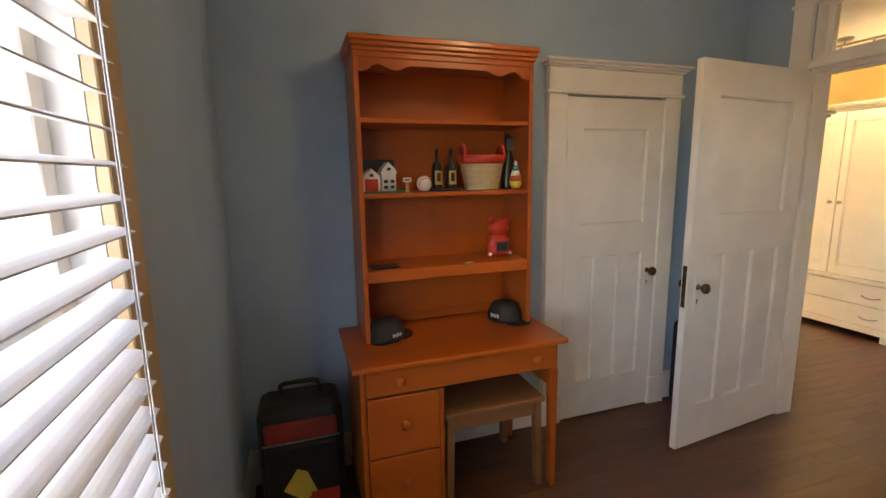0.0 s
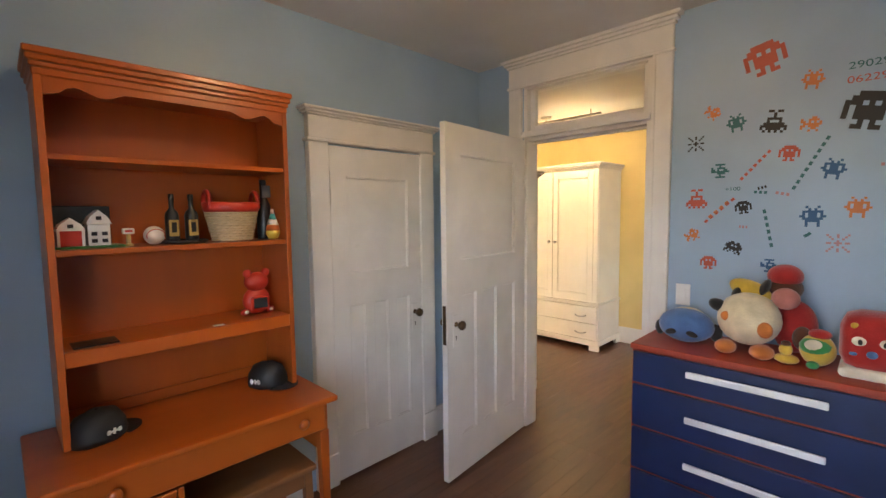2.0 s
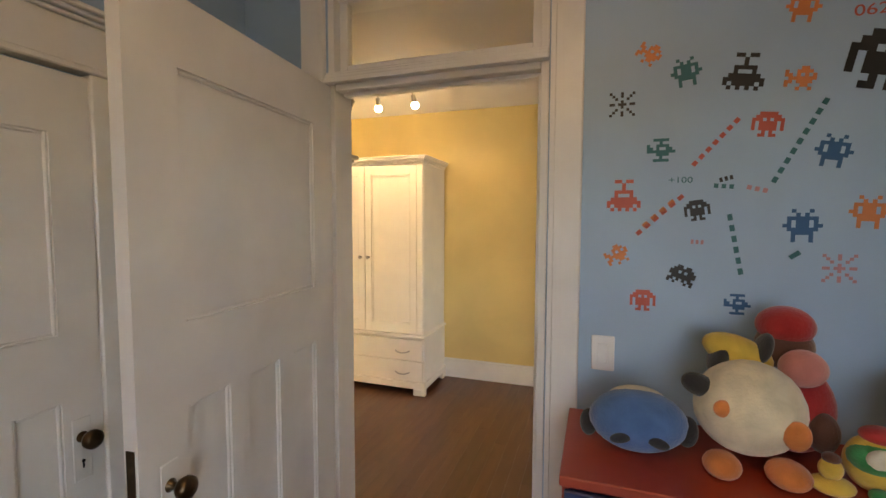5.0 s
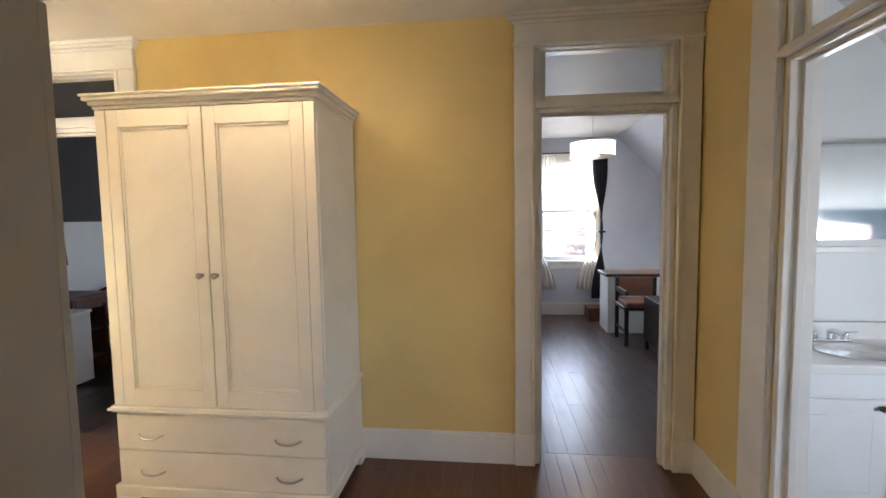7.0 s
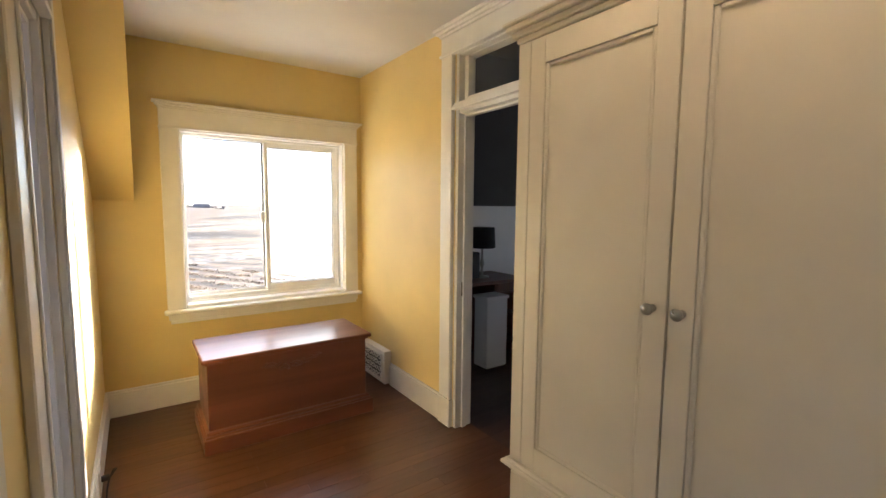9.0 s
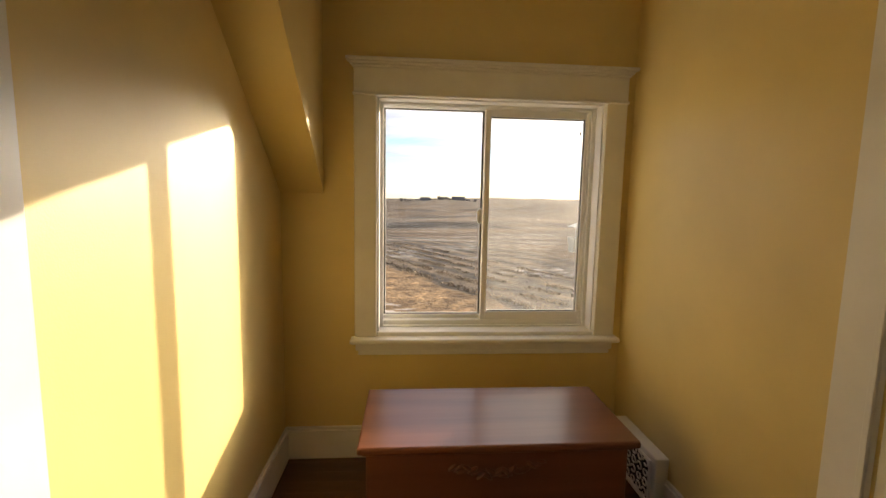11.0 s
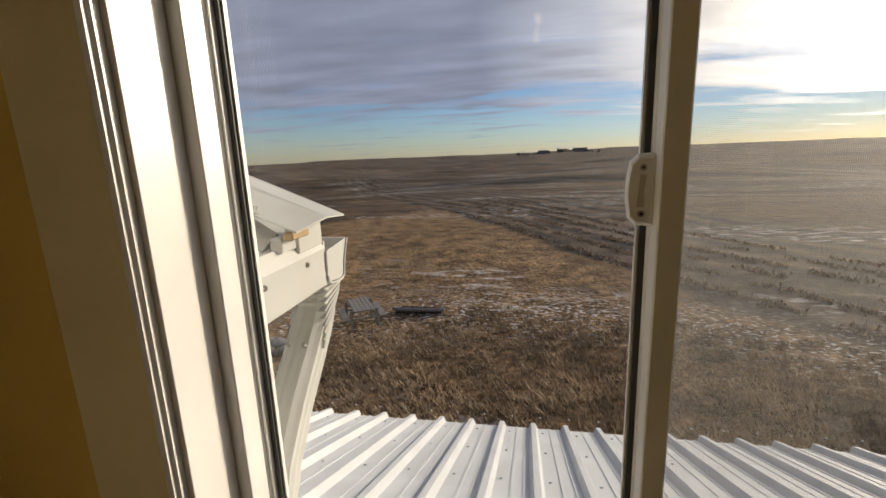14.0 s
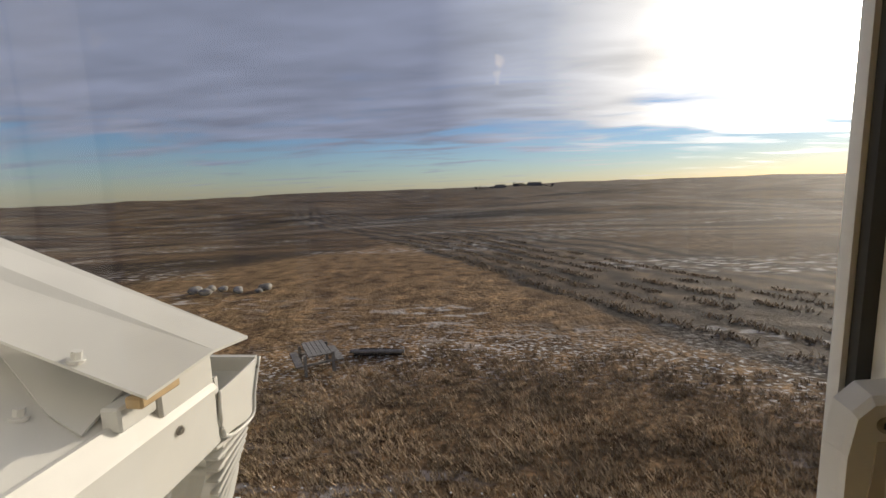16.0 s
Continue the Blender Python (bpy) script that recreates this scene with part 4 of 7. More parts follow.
        part("rivet", b2, M["nickel"], e)
    return e


e1 = eave(-1, 4.235, "eave")
e2 = eave(1, 5.475, "eave")
# downspout from the west gutter
path = [(4.125, 5.652, 1.115), (4.125, 5.652, 1.075), (4.125, 5.640, 1.035), (4.125, 5.612, .995), (4.125, 5.56, .94), (4.125, 5.48, .86), (4.125, 5.40, .76), (4.125, 5.345, .64), (4.125, 5.335, .50), (4.125, 5.335, .38)]


def downspout(pts):
    bm = bmesh.new()
    rings = []
    P = [Vector(p) for p in pts]
    for i in range(len(P)):
        d = (P[min(i + 1, len(P) - 1)] - P[max(i - 1, 0)]).normalized()
        nn = Vector((1, 0, 0)).cross(d).normalized()
        ring = []
        for k in range(24):
            a = 2 * math.pi * k / 24
            c, s = math.cos(a), math.sin(a)
            rr = 0.044 / max(abs(c), abs(s)) if max(abs(c), abs(s)) > .8 else 0.051
            rr *= 1 - .05 * (k % 2)
            ring.append(bm.verts.new(P[i] + Vector((1, 0, 0)) * rr * c + nn * rr * s))
        rings.append(ring)
    for a, b in zip(rings, rings[1:]):
        for k in range(24):
            bm.faces.new((a[k], a[(k + 1) % 24], b[(k + 1) % 24], b[k]))
    return fix(bm)


part("downspout", downspout(path), M["gutter"], e1, "white corrugated downspout with elbow")
for i in range(9):
    t = i / 8
    y, z = 5.653 - .006 * t - .040 * t * t, 1.10 - .105 * t
    el = box(4.075, 4.175, y - .050, y + .050, z - .003, z + .003, bevel=.002, m=Matrix.Translation((0, y, z)) @ Matrix.Rotation(.85 * t, 4, "X") @ Matrix.Translation((0, -y, -z)))
    part("elbow_crimp", el, M["gutter"], e1)
for x in (4.11, 4.15):
    b2 = bmesh.new()
    cyl(b2, (x, 5.525, .985), (x, 5.519, .992), .005, n=8)
    part("screw", b2, M["nickel"], e1)

# ---------------------------------------------------------------- doors


def panel_door(name, m, w, h, label, knob_u, knob_z, hinge_u, swing=0.0):
    """Five rail door: one upper panel, three tall lower ones. Local u across, v out, the leaf from v=-0.036 to 0."""
    m = m @ Matrix.Rotation(swing, 4, "Z")
    d = thing(name, m.translation, label, "door")
    t = .036
    st = .135 * w / .86
    z_lo0, z_lo1, z_up0, z_up1 = .235, 1.07 * h / 2.03, 1.27 * h / 2.03, h - .165
    body = bmesh.new()
    for u0, u1, z0, z1 in ((0, st, 0, h), (w - st, w, 0, h), (st, w - st, 0, z_lo0), (st, w - st, z_lo1, z_up0), (st, w - st, z_up1, h)):
        bx(body, u0, u1, -t, 0, z0, z1, m=m)
    mu = .078 * w / .86
    pw = (w - 2 * st - 2 * mu) / 3
    for k in (1, 2):
        bx(body, st + k * pw + (k - 1) * mu, st + k * pw + k * mu, -t, 0, z_lo0, z_lo1, m=m)
    leaf = part("leaf", body, M["door"], d)
    panels = [(st, w - st, z_up0, z_up1)] + [(st + k * (pw + mu), st + k * (pw + mu) + pw, z_lo0, z_lo1) for k in range(3)]
    for u0, u1, z0, z1 in panels:
        p = part("panel", box(u0 - .002, u1 + .002, -t + .013, -.013, z0 - .002, z1 + .002, m=m), M["door"], d)
        q = bmesh.new()
        for s in (0, 1):
            v0, v1 = (-.013, -.004) if s == 0 else (-t + .004, -t + .013)
            for a, b, c, e in ((u0, u0 + .010, z0, z1), (u1 - .010, u1, z0, z1), (u0 + .01, u1 - .01, z0, z0 + .010), (u0 + .01, u1 - .01, z1 - .010, z1)):
                bx(q, a, b, v0, v1, c, e, bevel=.003, m=m)
        part("panel_bead", q, M["door"], d)
    for s in (1, -1):
        o = 0 if s > 0 else -t
        esc = box(knob_u - .024, knob_u + .024, min(o, o + s * .004), max(o, o + s * .004), knob_z - .125, knob_z + .055, bevel=.0015, m=m)
        part("escutcheon", esc, M["door"], d, "painted over lock plate")
        kb = bmesh.new()
        rot = Matrix.Rotation(-s * math.pi / 2, 4, "X")
        lathe(kb, (0, 0, 0), [(.017, 0), (.015, .006), (.009, .010), (.009, .026), (.020, .032), (.027, .044), (.026, .056), (.016, .064), (.0, .066)], 20, Matrix.Translation((knob_u, o, knob_z)) @ rot)
        bmesh.ops.transform(kb, matrix=m, verts=kb.verts)
        part("knob", fix(kb), M["bronze"], d, "dark bronze round knob", smooth=True)
        kh = bmesh.new()
        cyl(kh, m @ Vector((knob_u, o, knob_z - .07)), m @ Vector((knob_u, o + s * .0052, knob_z - .07)), .005, n=10)
        bx(kh, knob_u - .0025, knob_u + .0025, min(o, o + s * .0052), max(o, o + s * .0052), knob_z - .09, knob_z - .07, m=m)
        part("keyhole", kh, M["black"], d)
    for z in (.28, h - .28):
        hg = bmesh.new()
        for k in range(3):
            cyl(hg, m @ Vector((hinge_u, .006, z - .045 + k * .03)), m @ Vector((hinge_u, .006, z - .016 + k * .03)), .007, n=10)
        part("hinge", hg, M["door"], d, "painted hinge")
    return d


hinge = Vector((3.052, .995, .012))
free = Vector((2.190, .915, .012))
wA = (free - hinge).length
du = (free - hinge).normalized()
dv = Vector((du.y, -du.x, 0))
if dv.y > 0:
    dv = -dv
# local u from hinge to the free edge, v to the south
mA = basis(hinge, du, dv)
panel_door("panel_door", mA, wA, 2.025, "white painted panel door standing wide open", wA - .075, .905, 0.0)
lb = bmesh.new()
bx(lb, wA - .001, wA + .0015, -.030, -.008, .80, 1.02, m=mA)
part("latch_plate", lb, M["bronze"], bpy.data.objects["panel_door"], "worn lock edge plate")

# closet doorway in the desk wall
CX0, CX1, CH = 1.765, 2.425, 1.925
clo = thing("door_6", (CX0, YA, 0), "white closet doorway casing with crown", "doorway", "", "structure")


def cp(nm, x0, x1, y0, y1, z0, z1, bev=.004):
    return part(nm, box(x0, x1, y0, y1, z0, z1, bevel=bev), M["trim"], clo)


for x0, x1 in ((CX0 - .122, CX0 - .004), (CX1 + .004, CX1 + .122)):
    cp("casing", x0, x1, YA - .045, YA, .19, CH + .01)
    cp("plinth_block", x0 - .004, x1 + .004, YA - .052, YA, 0, .19)
cp("head_bead", CX0 - .135, CX1 + .135, YA - .056, YA, CH + .008, CH + .026)
cp("head_casing", CX0 - .122, CX1 + .122, YA - .045, YA, CH + .026, CH + .145)
cr = bmesh.new()
for dvv, e, z0, z1 in ((.056, .012, .145, .157), (.072, .026, .157, .170), (.088, .040, .170, .184)):
    bx(cr, CX0 - .122 - e, CX1 + .122 + e, YA - dvv, YA, CH + z0, CH + z1, bevel=.003)
part("crown", cr, M["trim"], clo)
panel_door("closet_door", basis((CX0, YA - .037, .012), (1, 0, 0), (0, -1, 0)), CX1 - CX0, CH - .016, "white painted closet door standing shut", CX1 - CX0 - .06, .895, 0.0)

# ---------------------------------------------------------------- wardrobe in the hall


def wardrobe():
    x1, y0, y1, H = XH - .012, 1.405, 2.52, 2.075
    xf = 5.04
    w = thing("wardrobe", ((xf + x1) / 2, (y0 + y1) / 2, 0), "cream two door wardrobe with two drawers", "wardrobe")

    def P(nm, a, b, c, d, e, f, bev=.003, par=None, label=""):
        return part(nm, box(a, b, c, d, e, f, bevel=bev), M["cream"], par or w, label)
    P("body", xf + .022, x1, y0, y1, .10, H - .06)
    P("body_lower", xf + .020, x1, y0 - .006, y1 + .006, .10, .51)
    # plinth with cut out feet
    pl = bmesh.new()
    bx(pl, xf - .008, xf + .03, y0 - .02, y1 + .02, .055, .115, bevel=.004)
    for a, b in ((y0 - .02, y0 + .09), (y1 - .09, y1 + .02)):
        bx(pl, xf - .008, xf + .03, a, b, 0, .055, bevel=.003)
    for a in (y0 - .02, y1 - .018):
        bx(pl, xf + .03, x1, a, a + .038, .055, .115, bevel=.004)
        bx(pl, x1 - .09, x1, a, a + .038, 0, .055, bevel=.003)
    part("plinth", pl, M["cream"], w)
    cr = bmesh.new()
    for e, z0, z1 in ((.006, -.068, -.050), (.018, -.050, -.030), (.034, -.030, -.012), (.042, -.012, 0)):
        bx(cr, xf - e, x1, y0 - e, y1 + e, H + z0, H + z1, bevel=.004)
    part("crown", cr, M["cream"], w)
    wm = bmesh.new()
    for e, z0, z1 in ((.010, .500, .512), (.024, .512, .526), (.012, .526, .536)):
        bx(wm, xf - e, x1, y0 - e, y1 + e, z0, z1, bevel=.004)
    part("waist_moulding", wm, M["cream"], w)
    mid = (y0 + y1) / 2
    for a, b, ky in ((y0 + .004, mid - .003, mid - .038), (mid + .003, y1 - .004, mid + .038)):
        z0, z1 = .540, H - .072
        ost = .055
        o0, o1 = (a + ost, b) if a < mid - .1 and b <= mid else (a, b - ost)
        P("pilaster", xf - .002, xf + .022, (a if o0 > a else b - ost), (a + ost - .003 if o0 > a else b), z0, z1, .002)
        d = bmesh.new()
        st = .062
        for u0, u1, q0, q1 in ((o0, o0 + st, z0, z1), (o1 - st, o1, z0, z1), (o0 + st, o1 - st, z0, z0 + .085), (o0 + st, o1 - st, z1 - .085, z1)):
            bx(d, xf, xf + .021, u0, u1, q0, q1, bevel=.0015)
        dr = part("door", d, M["cream"], w)
        part("panel", box(xf + .011, xf + .019, o0 + st - .002, o1 - st + .002, z0 + .083, z1 - .083), M["cream"], dr)
        q = bmesh.new()
        c0, c1, e0, e1 = o0 + st, o1 - st, z0 + .085, z1 - .085
        for u0, u1, f0, f1 in ((c0, c0 + .014, e0, e1), (c1 - .014, c1, e0, e1), (c0 + .014, c1 - .014, e0, e0 + .014), (c0 + .014, c1 - .014, e1 - .014, e1)):
            bx(q, xf + .004, xf + .012, u0, u1, f0, f1, bevel=.0035)
        part("panel_bead", q, M["cream"], dr)
        kb = bmesh.new()
        lathe(kb, (xf, ky, 1.199), [(.010, 0), (.007, .004), (.006, .016), (.014, .022), (.016, .030), (.011, .037), (0, .039)], 16, Matrix.Rotation(-math.pi / 2, 4, "Y"))
        part("knob", fix(kb), M["nickel"], dr, "brushed nickel knob", smooth=True)
    for z0, z1 in ((.118, .298), (.305, .490)):
        dr = P("drawer", xf, xf + .02, y0 + .006, y1 - .006, z0, z1, .004)
        for yy in (y0 + .195, y1 - .195):
            zc = (z0 + z1) / 2 - .012
            pts = [(xf, yy - .066, zc), (xf - .014, yy - .056, zc - .002), (xf - .022, yy - .03, zc - .010), (xf - .024, yy, zc - .013), (xf - .022, yy + .03, zc - .010), (xf - .014, yy + .056, zc - .002), (xf, yy + .066, zc)]
            tube("handle", pts, .0055, M["nickel"], dr, "curved nickel pull")
    return w


wardrobe()


# second, plainer wardrobe in the alcove opposite


def grey_wardrobe():
    x0, xf, y0, y1, H = XE2 + .012, 3.735, 1.325, 2.42, 1.885
    mt = mat("greige_lacquer", (.70, .66, .58), .5, .04, 4, .05, 80)
    w = thing("tall_wardrobe", ((x0 + xf) / 2, (y0 + y1) / 2, 0), "greige lacquered wardrobe standing in the hall alcove", "wardrobe")
    part("body", box(x0, xf - .02, y0, y1, .08, H - .05, bevel=.003), mt, w)
    part("plinth", box(x0, xf - .012, y0 - .008, y1 + .008, 0, .08, bevel=.004), mt, w)
    cr = bmesh.new()
    for e, z0, z1 in ((.006, -.055, -.040), (.020, -.040, -.022), (.038, -.022, 0)):
        bx(cr, x0, xf + e, y0 - e, y1 + e, H + z0, H + z1, bevel=.004)
    part("crown", cr, mt, w)
    mid = (y0 + y1) / 2
    for a, b, ky in ((y0 + .003, mid - .002, mid - .04), (mid + .002, y1 - .003, mid + .04)):
        d = part("door", box(xf - .02, xf, a, b, .09, H - .06, bevel=.003), mt, w)
        part("panel", box(xf, xf + .006, a + .08, b - .08, .20, H - .16, bevel=.003), mt, d)
        kb = bmesh.new()
        ball(kb, (xf + .02, ky, 1.05), .014, n=12)
        cyl(kb, (xf, ky, 1.05), (xf + .02, ky, 1.05), .006, n=8)
        part("knob", kb, M["nickel"], d, smooth=True)


grey_wardrobe()

# ---------------------------------------------------------------- cedar chest under the window


def cedar_chest():
    x0, x1, y0, y1, H = 4.229, 5.262, 4.200, 4.675, .565
    c = thing("blanket_chest", ((x0 + x1) / 2, (y0 + y1) / 2, 0), "red brown cedar chest with carved front under the window", "chest")
    part("body", box(x0 + .015, x1 - .015, y0 + .012, y1 - .01, .10, H - .03, bevel=.003), M["chest"], c)
    pl = bmesh.new()
    bx(pl, x0 - .018, x1 + .018, y0 - .045, y1 + .004, 0, .094, bevel=.004)
    bx(pl, x0 - .010, x1 + .010, y0 - .036, y1, .094, .106, bevel=.004)
    bx(pl, x0 - .002, x1 + .002, y0 - .018, y1, .106, .124, bevel=.008)
    part("plinth", pl, M["chest"], c)
    part("lid", box(x0 - .015, x1 + .018, y0 - .022, y1 + .008, H - .028, H, bevel=.008), M["chest"], c, "worn polished lid")
    part("lid_moulding", box(x0 + .004, x1 - .004, y0 - .006, y1, H - .040, H - .028, bevel=.003), M["chest"], c)
    # carved leaf spray
    cv = bmesh.new()
    cx = (x0 + x1) / 2 - .01
    rng = random.Random(4)
    for k in range(-9, 10):
        u = k / 9
        ball(cv, (cx + u * .17, y0 + .010, H - .095 - .035 * (1 - u * u) + rng.uniform(-.012, .012)), .024 - .008 * abs(u), 1.3, .65, .42, 10, Matrix.Rotation(rng.uniform(-.9, .9), 4, "Y"))
    tagged(part("carving", cv, M["chest"], c, smooth=True), "low carved leaf spray", kind="stuff")
    return c


cedar_chest()

# ---------------------------------------------------------------- desk with hutch


def desk():
    x0, x1, y0, y1 = .515, 1.440, .905, YA - .022
    D = M["maple"]
    DH = M["maple_h"]
    d = thing("desk", ((x0 + x1) / 2, (y0 + y1) / 2, 0), "orange maple desk with four turned knob drawers", "desk")

    def P(nm, a, b, c, e, f, g, bev=.003, mt=None, par=None):
        return part(nm, box(a, b, c, e, f, g, bevel=bev), mt or D, par or d)
    P("top", x0 - .035, x1 + .025, y0 - .035, y1, .742, .766, .007, DH)
    ped = x0 + .355
    P("side", x0, x0 + .02, y0, y1, .04, .742)
    P("side", ped - .02, ped, y0, y1, .04, .612)
    P("back", x0 + .02, ped - .02, y1 - .012, y1, .04, .60)
    P("shelf_bottom", x0 + .02, ped - .02, y0 + .02, y1 - .012, .06, .08)
    P("plinth", x0 - .006, ped + .006, y0 - .006, y0 + .02, 0, .075, .004)
    P("plinth", x0 - .006, ped + .006, y1 - .03, y1, 0, .06, .004)
    # tapered legs of the kneehole side
    for yy in (y0 + .004, y1 - .045):
        lg = bmesh.new()
        vs = bx(lg, x1 - .045, x1 - .002, yy, yy + .04, 0, .612, bevel=.003)
        for v in lg.verts:
            if v.co.z < .3:
                v.co.x += (x1 - .012 - v.co.x) * .4
        part("leg", lg, D, d)
    P("side_rail", x1 - .022, x1 - .004, y0 + .01, y1, .50, .742)
    P("back_rail", ped, x1 - .022, y1 - .02, y1 - .004, .50, .742)
    P("apron", x0 + .02, x1 - .022, y0 + .012, y0 + .03, .612, .742)

    def knob(par, x, y, z):
        kb = bmesh.new()
        lathe(kb, (x, y, z), [(.009, 0), (.009, .008), (.020, .014), (.021, .022), (.012, .028), (0, .029)], 18, Matrix.Rotation(math.pi / 2, 4, "X"))
        part("knob", fix(kb), D, par, "turned wooden knob", smooth=True)
    top_dr = P("drawer", x0 + .022, x1 - .024, y0 - .004, y0 + .014, .622, .732, .003, DH)
    knob(top_dr, x0 + .16, y0 - .004, .682)
    knob(top_dr, x1 - .13, y0 - .004, .682)
    for z0, z1 in ((.345, .610), (.085, .338)):
        dr = P("drawer", x0 + .024, ped - .024, y0 - .004, y0 + .014, z0, z1, .003, DH)
        knob(dr, (x0 + ped) / 2, y0 - .004, (z0 + z1) / 2 + .01)
    # hutch standing on the top
    h = thing("hutch", ((.575 + 1.415) / 2, 1.25, .766), "orange maple bookshelf hutch with scalloped top rail", "bookshelf")
    hx0, hx1, hy0, hy1, HZ = .578, 1.402, 1.120, y1, 2.075
    for a in (hx0, hx1 - .021):
        part("side", box(a, a + .021, hy0, hy1, .768, HZ - .05, bevel=.002), D, h)
    part("back", box(hx0 + .021, hx1 - .021, hy1 - .008, hy1 - .001, .768, HZ - .03), D, h)
    for z, t in ((1.752, .019), (1.437, .019), (1.098, .020)):
        part("shelf", box(hx0 + .021, hx1 - .021, hy0 + .008, hy1 - .008, z - t, z, bevel=.002), DH, h)
    part("shelf_rail", box(hx0 + .021, hx1 - .021, hy0, hy0 + .018, 1.045, 1.098, bevel=.003), DH, h)
    part("top_board", box(hx0, hx1, hy0, hy1, HZ - .05, HZ - .03, bevel=.002), DH, h)
    part("back_ledge", box(hx0 + .021, hx1 - .021, hy1 - .020, hy1 - .009, .768, .815, bevel=.003), DH, h)
    cr = bmesh.new()
    for e, z0, z1 in ((.003, -.085, -.060), (.008, -.060, -.042), (.015, -.042, -.022), (.021, -.022, 0)):
        bx(cr, hx0 - e, hx1 + e, hy0 - e, hy1, HZ + z0, HZ + z1, bevel=.004)
    part("crown", cr, DH, h)
    # scalloped rail
    outline = [(hx0 + .021, HZ - .085), (hx1 - .021, HZ - .085)]
    n = 40
    for i in range(n + 1):
        t = 1 - i / n
        x = hx0 + .021 + t * (hx1 - hx0 - .042)
        e = min(t, 1 - t) * (hx1 - hx0 - .042)
        z = HZ - .110 if e > .20 else HZ - .120 - .012 * math.cos(e / .2 * 2.6 * math.pi) * (1 if e > .06 else .6) - (.012 if e < .05 else 0)
        outline.append((x, z))
    sc2 = bmesh.new()
    prism(sc2, outline, .016, Matrix(((1, 0, 0, 0), (0, 0, -1, hy0 + .018), (0, 1, 0, 0), (0, 0, 0, 1))))
    part("scalloped_rail", fix(sc2), DH, h)
    return d


desk()


def bench():
    x0, x1, y0, y1, H = .895, 1.365, .935, 1.34, .47
    mt = mat("worn_brown_wood", (0.26, 0.115, 0.045), .4, .18, 4, .08, 30, stretch=(.15, 1, 1))
    b = thing("bench_stool", ((x0 + x1) / 2, (y0 + y1) / 2, 0), "worn brown wooden stool tucked under the desk", "stool")
    part("seat", box(x0 - .015, x1 + .015, y0 - .015, y1 + .015, H - .025, H, bevel=.006), mt, b)
    for a in (x0, x1 - .035):
        for c in (y0, y1 - .035):
            lg = bmesh.new()
            bx(lg, a, a + .035, c, c + .035, 0, H - .025, bevel=.003)
            for v in lg.verts:
                if v.co.z < .2:
                    v.co.x += (-.012 if a == x0 else .012)
            part("leg", lg, mt, b)
    part("rail", box(x0 + .035, x1 - .035, y0 + .006, y0 + .024, H - .095, H - .025, bevel=.002), mt, b)
    part("rail", box(x0 + .035, x1 - .035, y1 - .024, y1 - .006, H - .095, H - .025, bevel=.002), mt, b)
    for a in (x0 + .006, x1 - .024):
        part("rail", box(a, a + .018, y0 + .035, y1 - .035, H - .095, H - .025, bevel=.002), mt, b)


bench()

# ---------------------------------------------------------------- navy dresser


def dresser():
    x0, x1, y0, y1, H = 2.640, XE - .022, -.915, .078, .90
    d = thing("dresser", ((x0 + x1) / 2, (y0 + y1) / 2, 0), "navy drawer dresser with red edges and white bars", "dresser")
    part("top", box(x0 - .012, x1, y0 - .006, y1 + .006, H - .026, H, bevel=.003), M["red_edge"], d, "red laminate top")
    for a in (y0, y1 - .018):
        part("side", box(x0 + .004, x1, a, a + .018, 0, H - .026, bevel=.002), M["red_edge"], d)
    part("carcass", box(x0 + .012, x1, y0 + .018, y1 - .018, .03, H - .026), M["red_edge"], d)
    lines = (.868, .702, .484, .266, .045)
    for zt, zb in zip(lines, lines[1:]):
        dr = part("drawer", box(x0 - .008, x0 + .011, y0 + .006, y1 - .006, zb + .007, zt - .006, bevel=.003), M["navy"], d, "navy drawer front")
        zc = zt - (.062 if zt > .8 else .108)
        hb = bmesh.new()
        bx(hb, x0 - .034, x0 - .020, -.415 - .245, -.415 + .245, zc - .015, zc + .015, bevel=.005)
        for yy in (-.415 - .2, -.415 + .2):
            cyl(hb, (x0 - .008, yy, zc), (x0 - .022, yy, zc), .006, n=10)
        part("handle", hb, M["white_metal"], dr, "long white bar handle")
    return d


dresser()


# ---------------------------------------------------------------- bedroom window with blind
wb = thing("window_2", (XW, (WW[0] + WW[1]) / 2, WW[2]), "double hung window with lamp warmed casing behind a white blind", "window", "", "structure")
# casing takes the trim colour that has the lamp's warmth painted in
for y0, y1 in ((WW[0] - .125, WW[0]), (WW[1], WW[1] + .115)):
    part("casing", box(XW, XW + .022, y0, y1, WW[2] - .02, WW[3] + .02, bevel=.003), M["tan"], wb, "casing with warm lamplight put into its colour")
part("head_casing", box(XW, XW + .024, WW[0] - .125, WW[1] + .125, WW[3] + .02, WW[3] + .15, bevel=.003), M["tan"], wb)
part("window_sill", box(XW - .10, XW + .05, WW[0] - .14, WW[1] + .14, WW[2] - .05, WW[2] - .02, bevel=.005), M["trim"], wb)
for y0, y1 in ((WW[0], WW[0] + .045), (WW[1] - .045, WW[1]), (-.65, -.56)):
    part("sash_stile", box(XW - .09, XW - .05, y0, y1, WW[2], WW[3], bevel=.003), M["vinyl"], wb)
for z0, z1 in ((WW[2], WW[2] + .06), (1.30, 1.35), (WW[3] - .05, WW[3])):
    part("sash_rail", box(XW - .088, XW - .052, WW[0], WW[1], z0, z1, bevel=.003), M["vinyl"], wb)
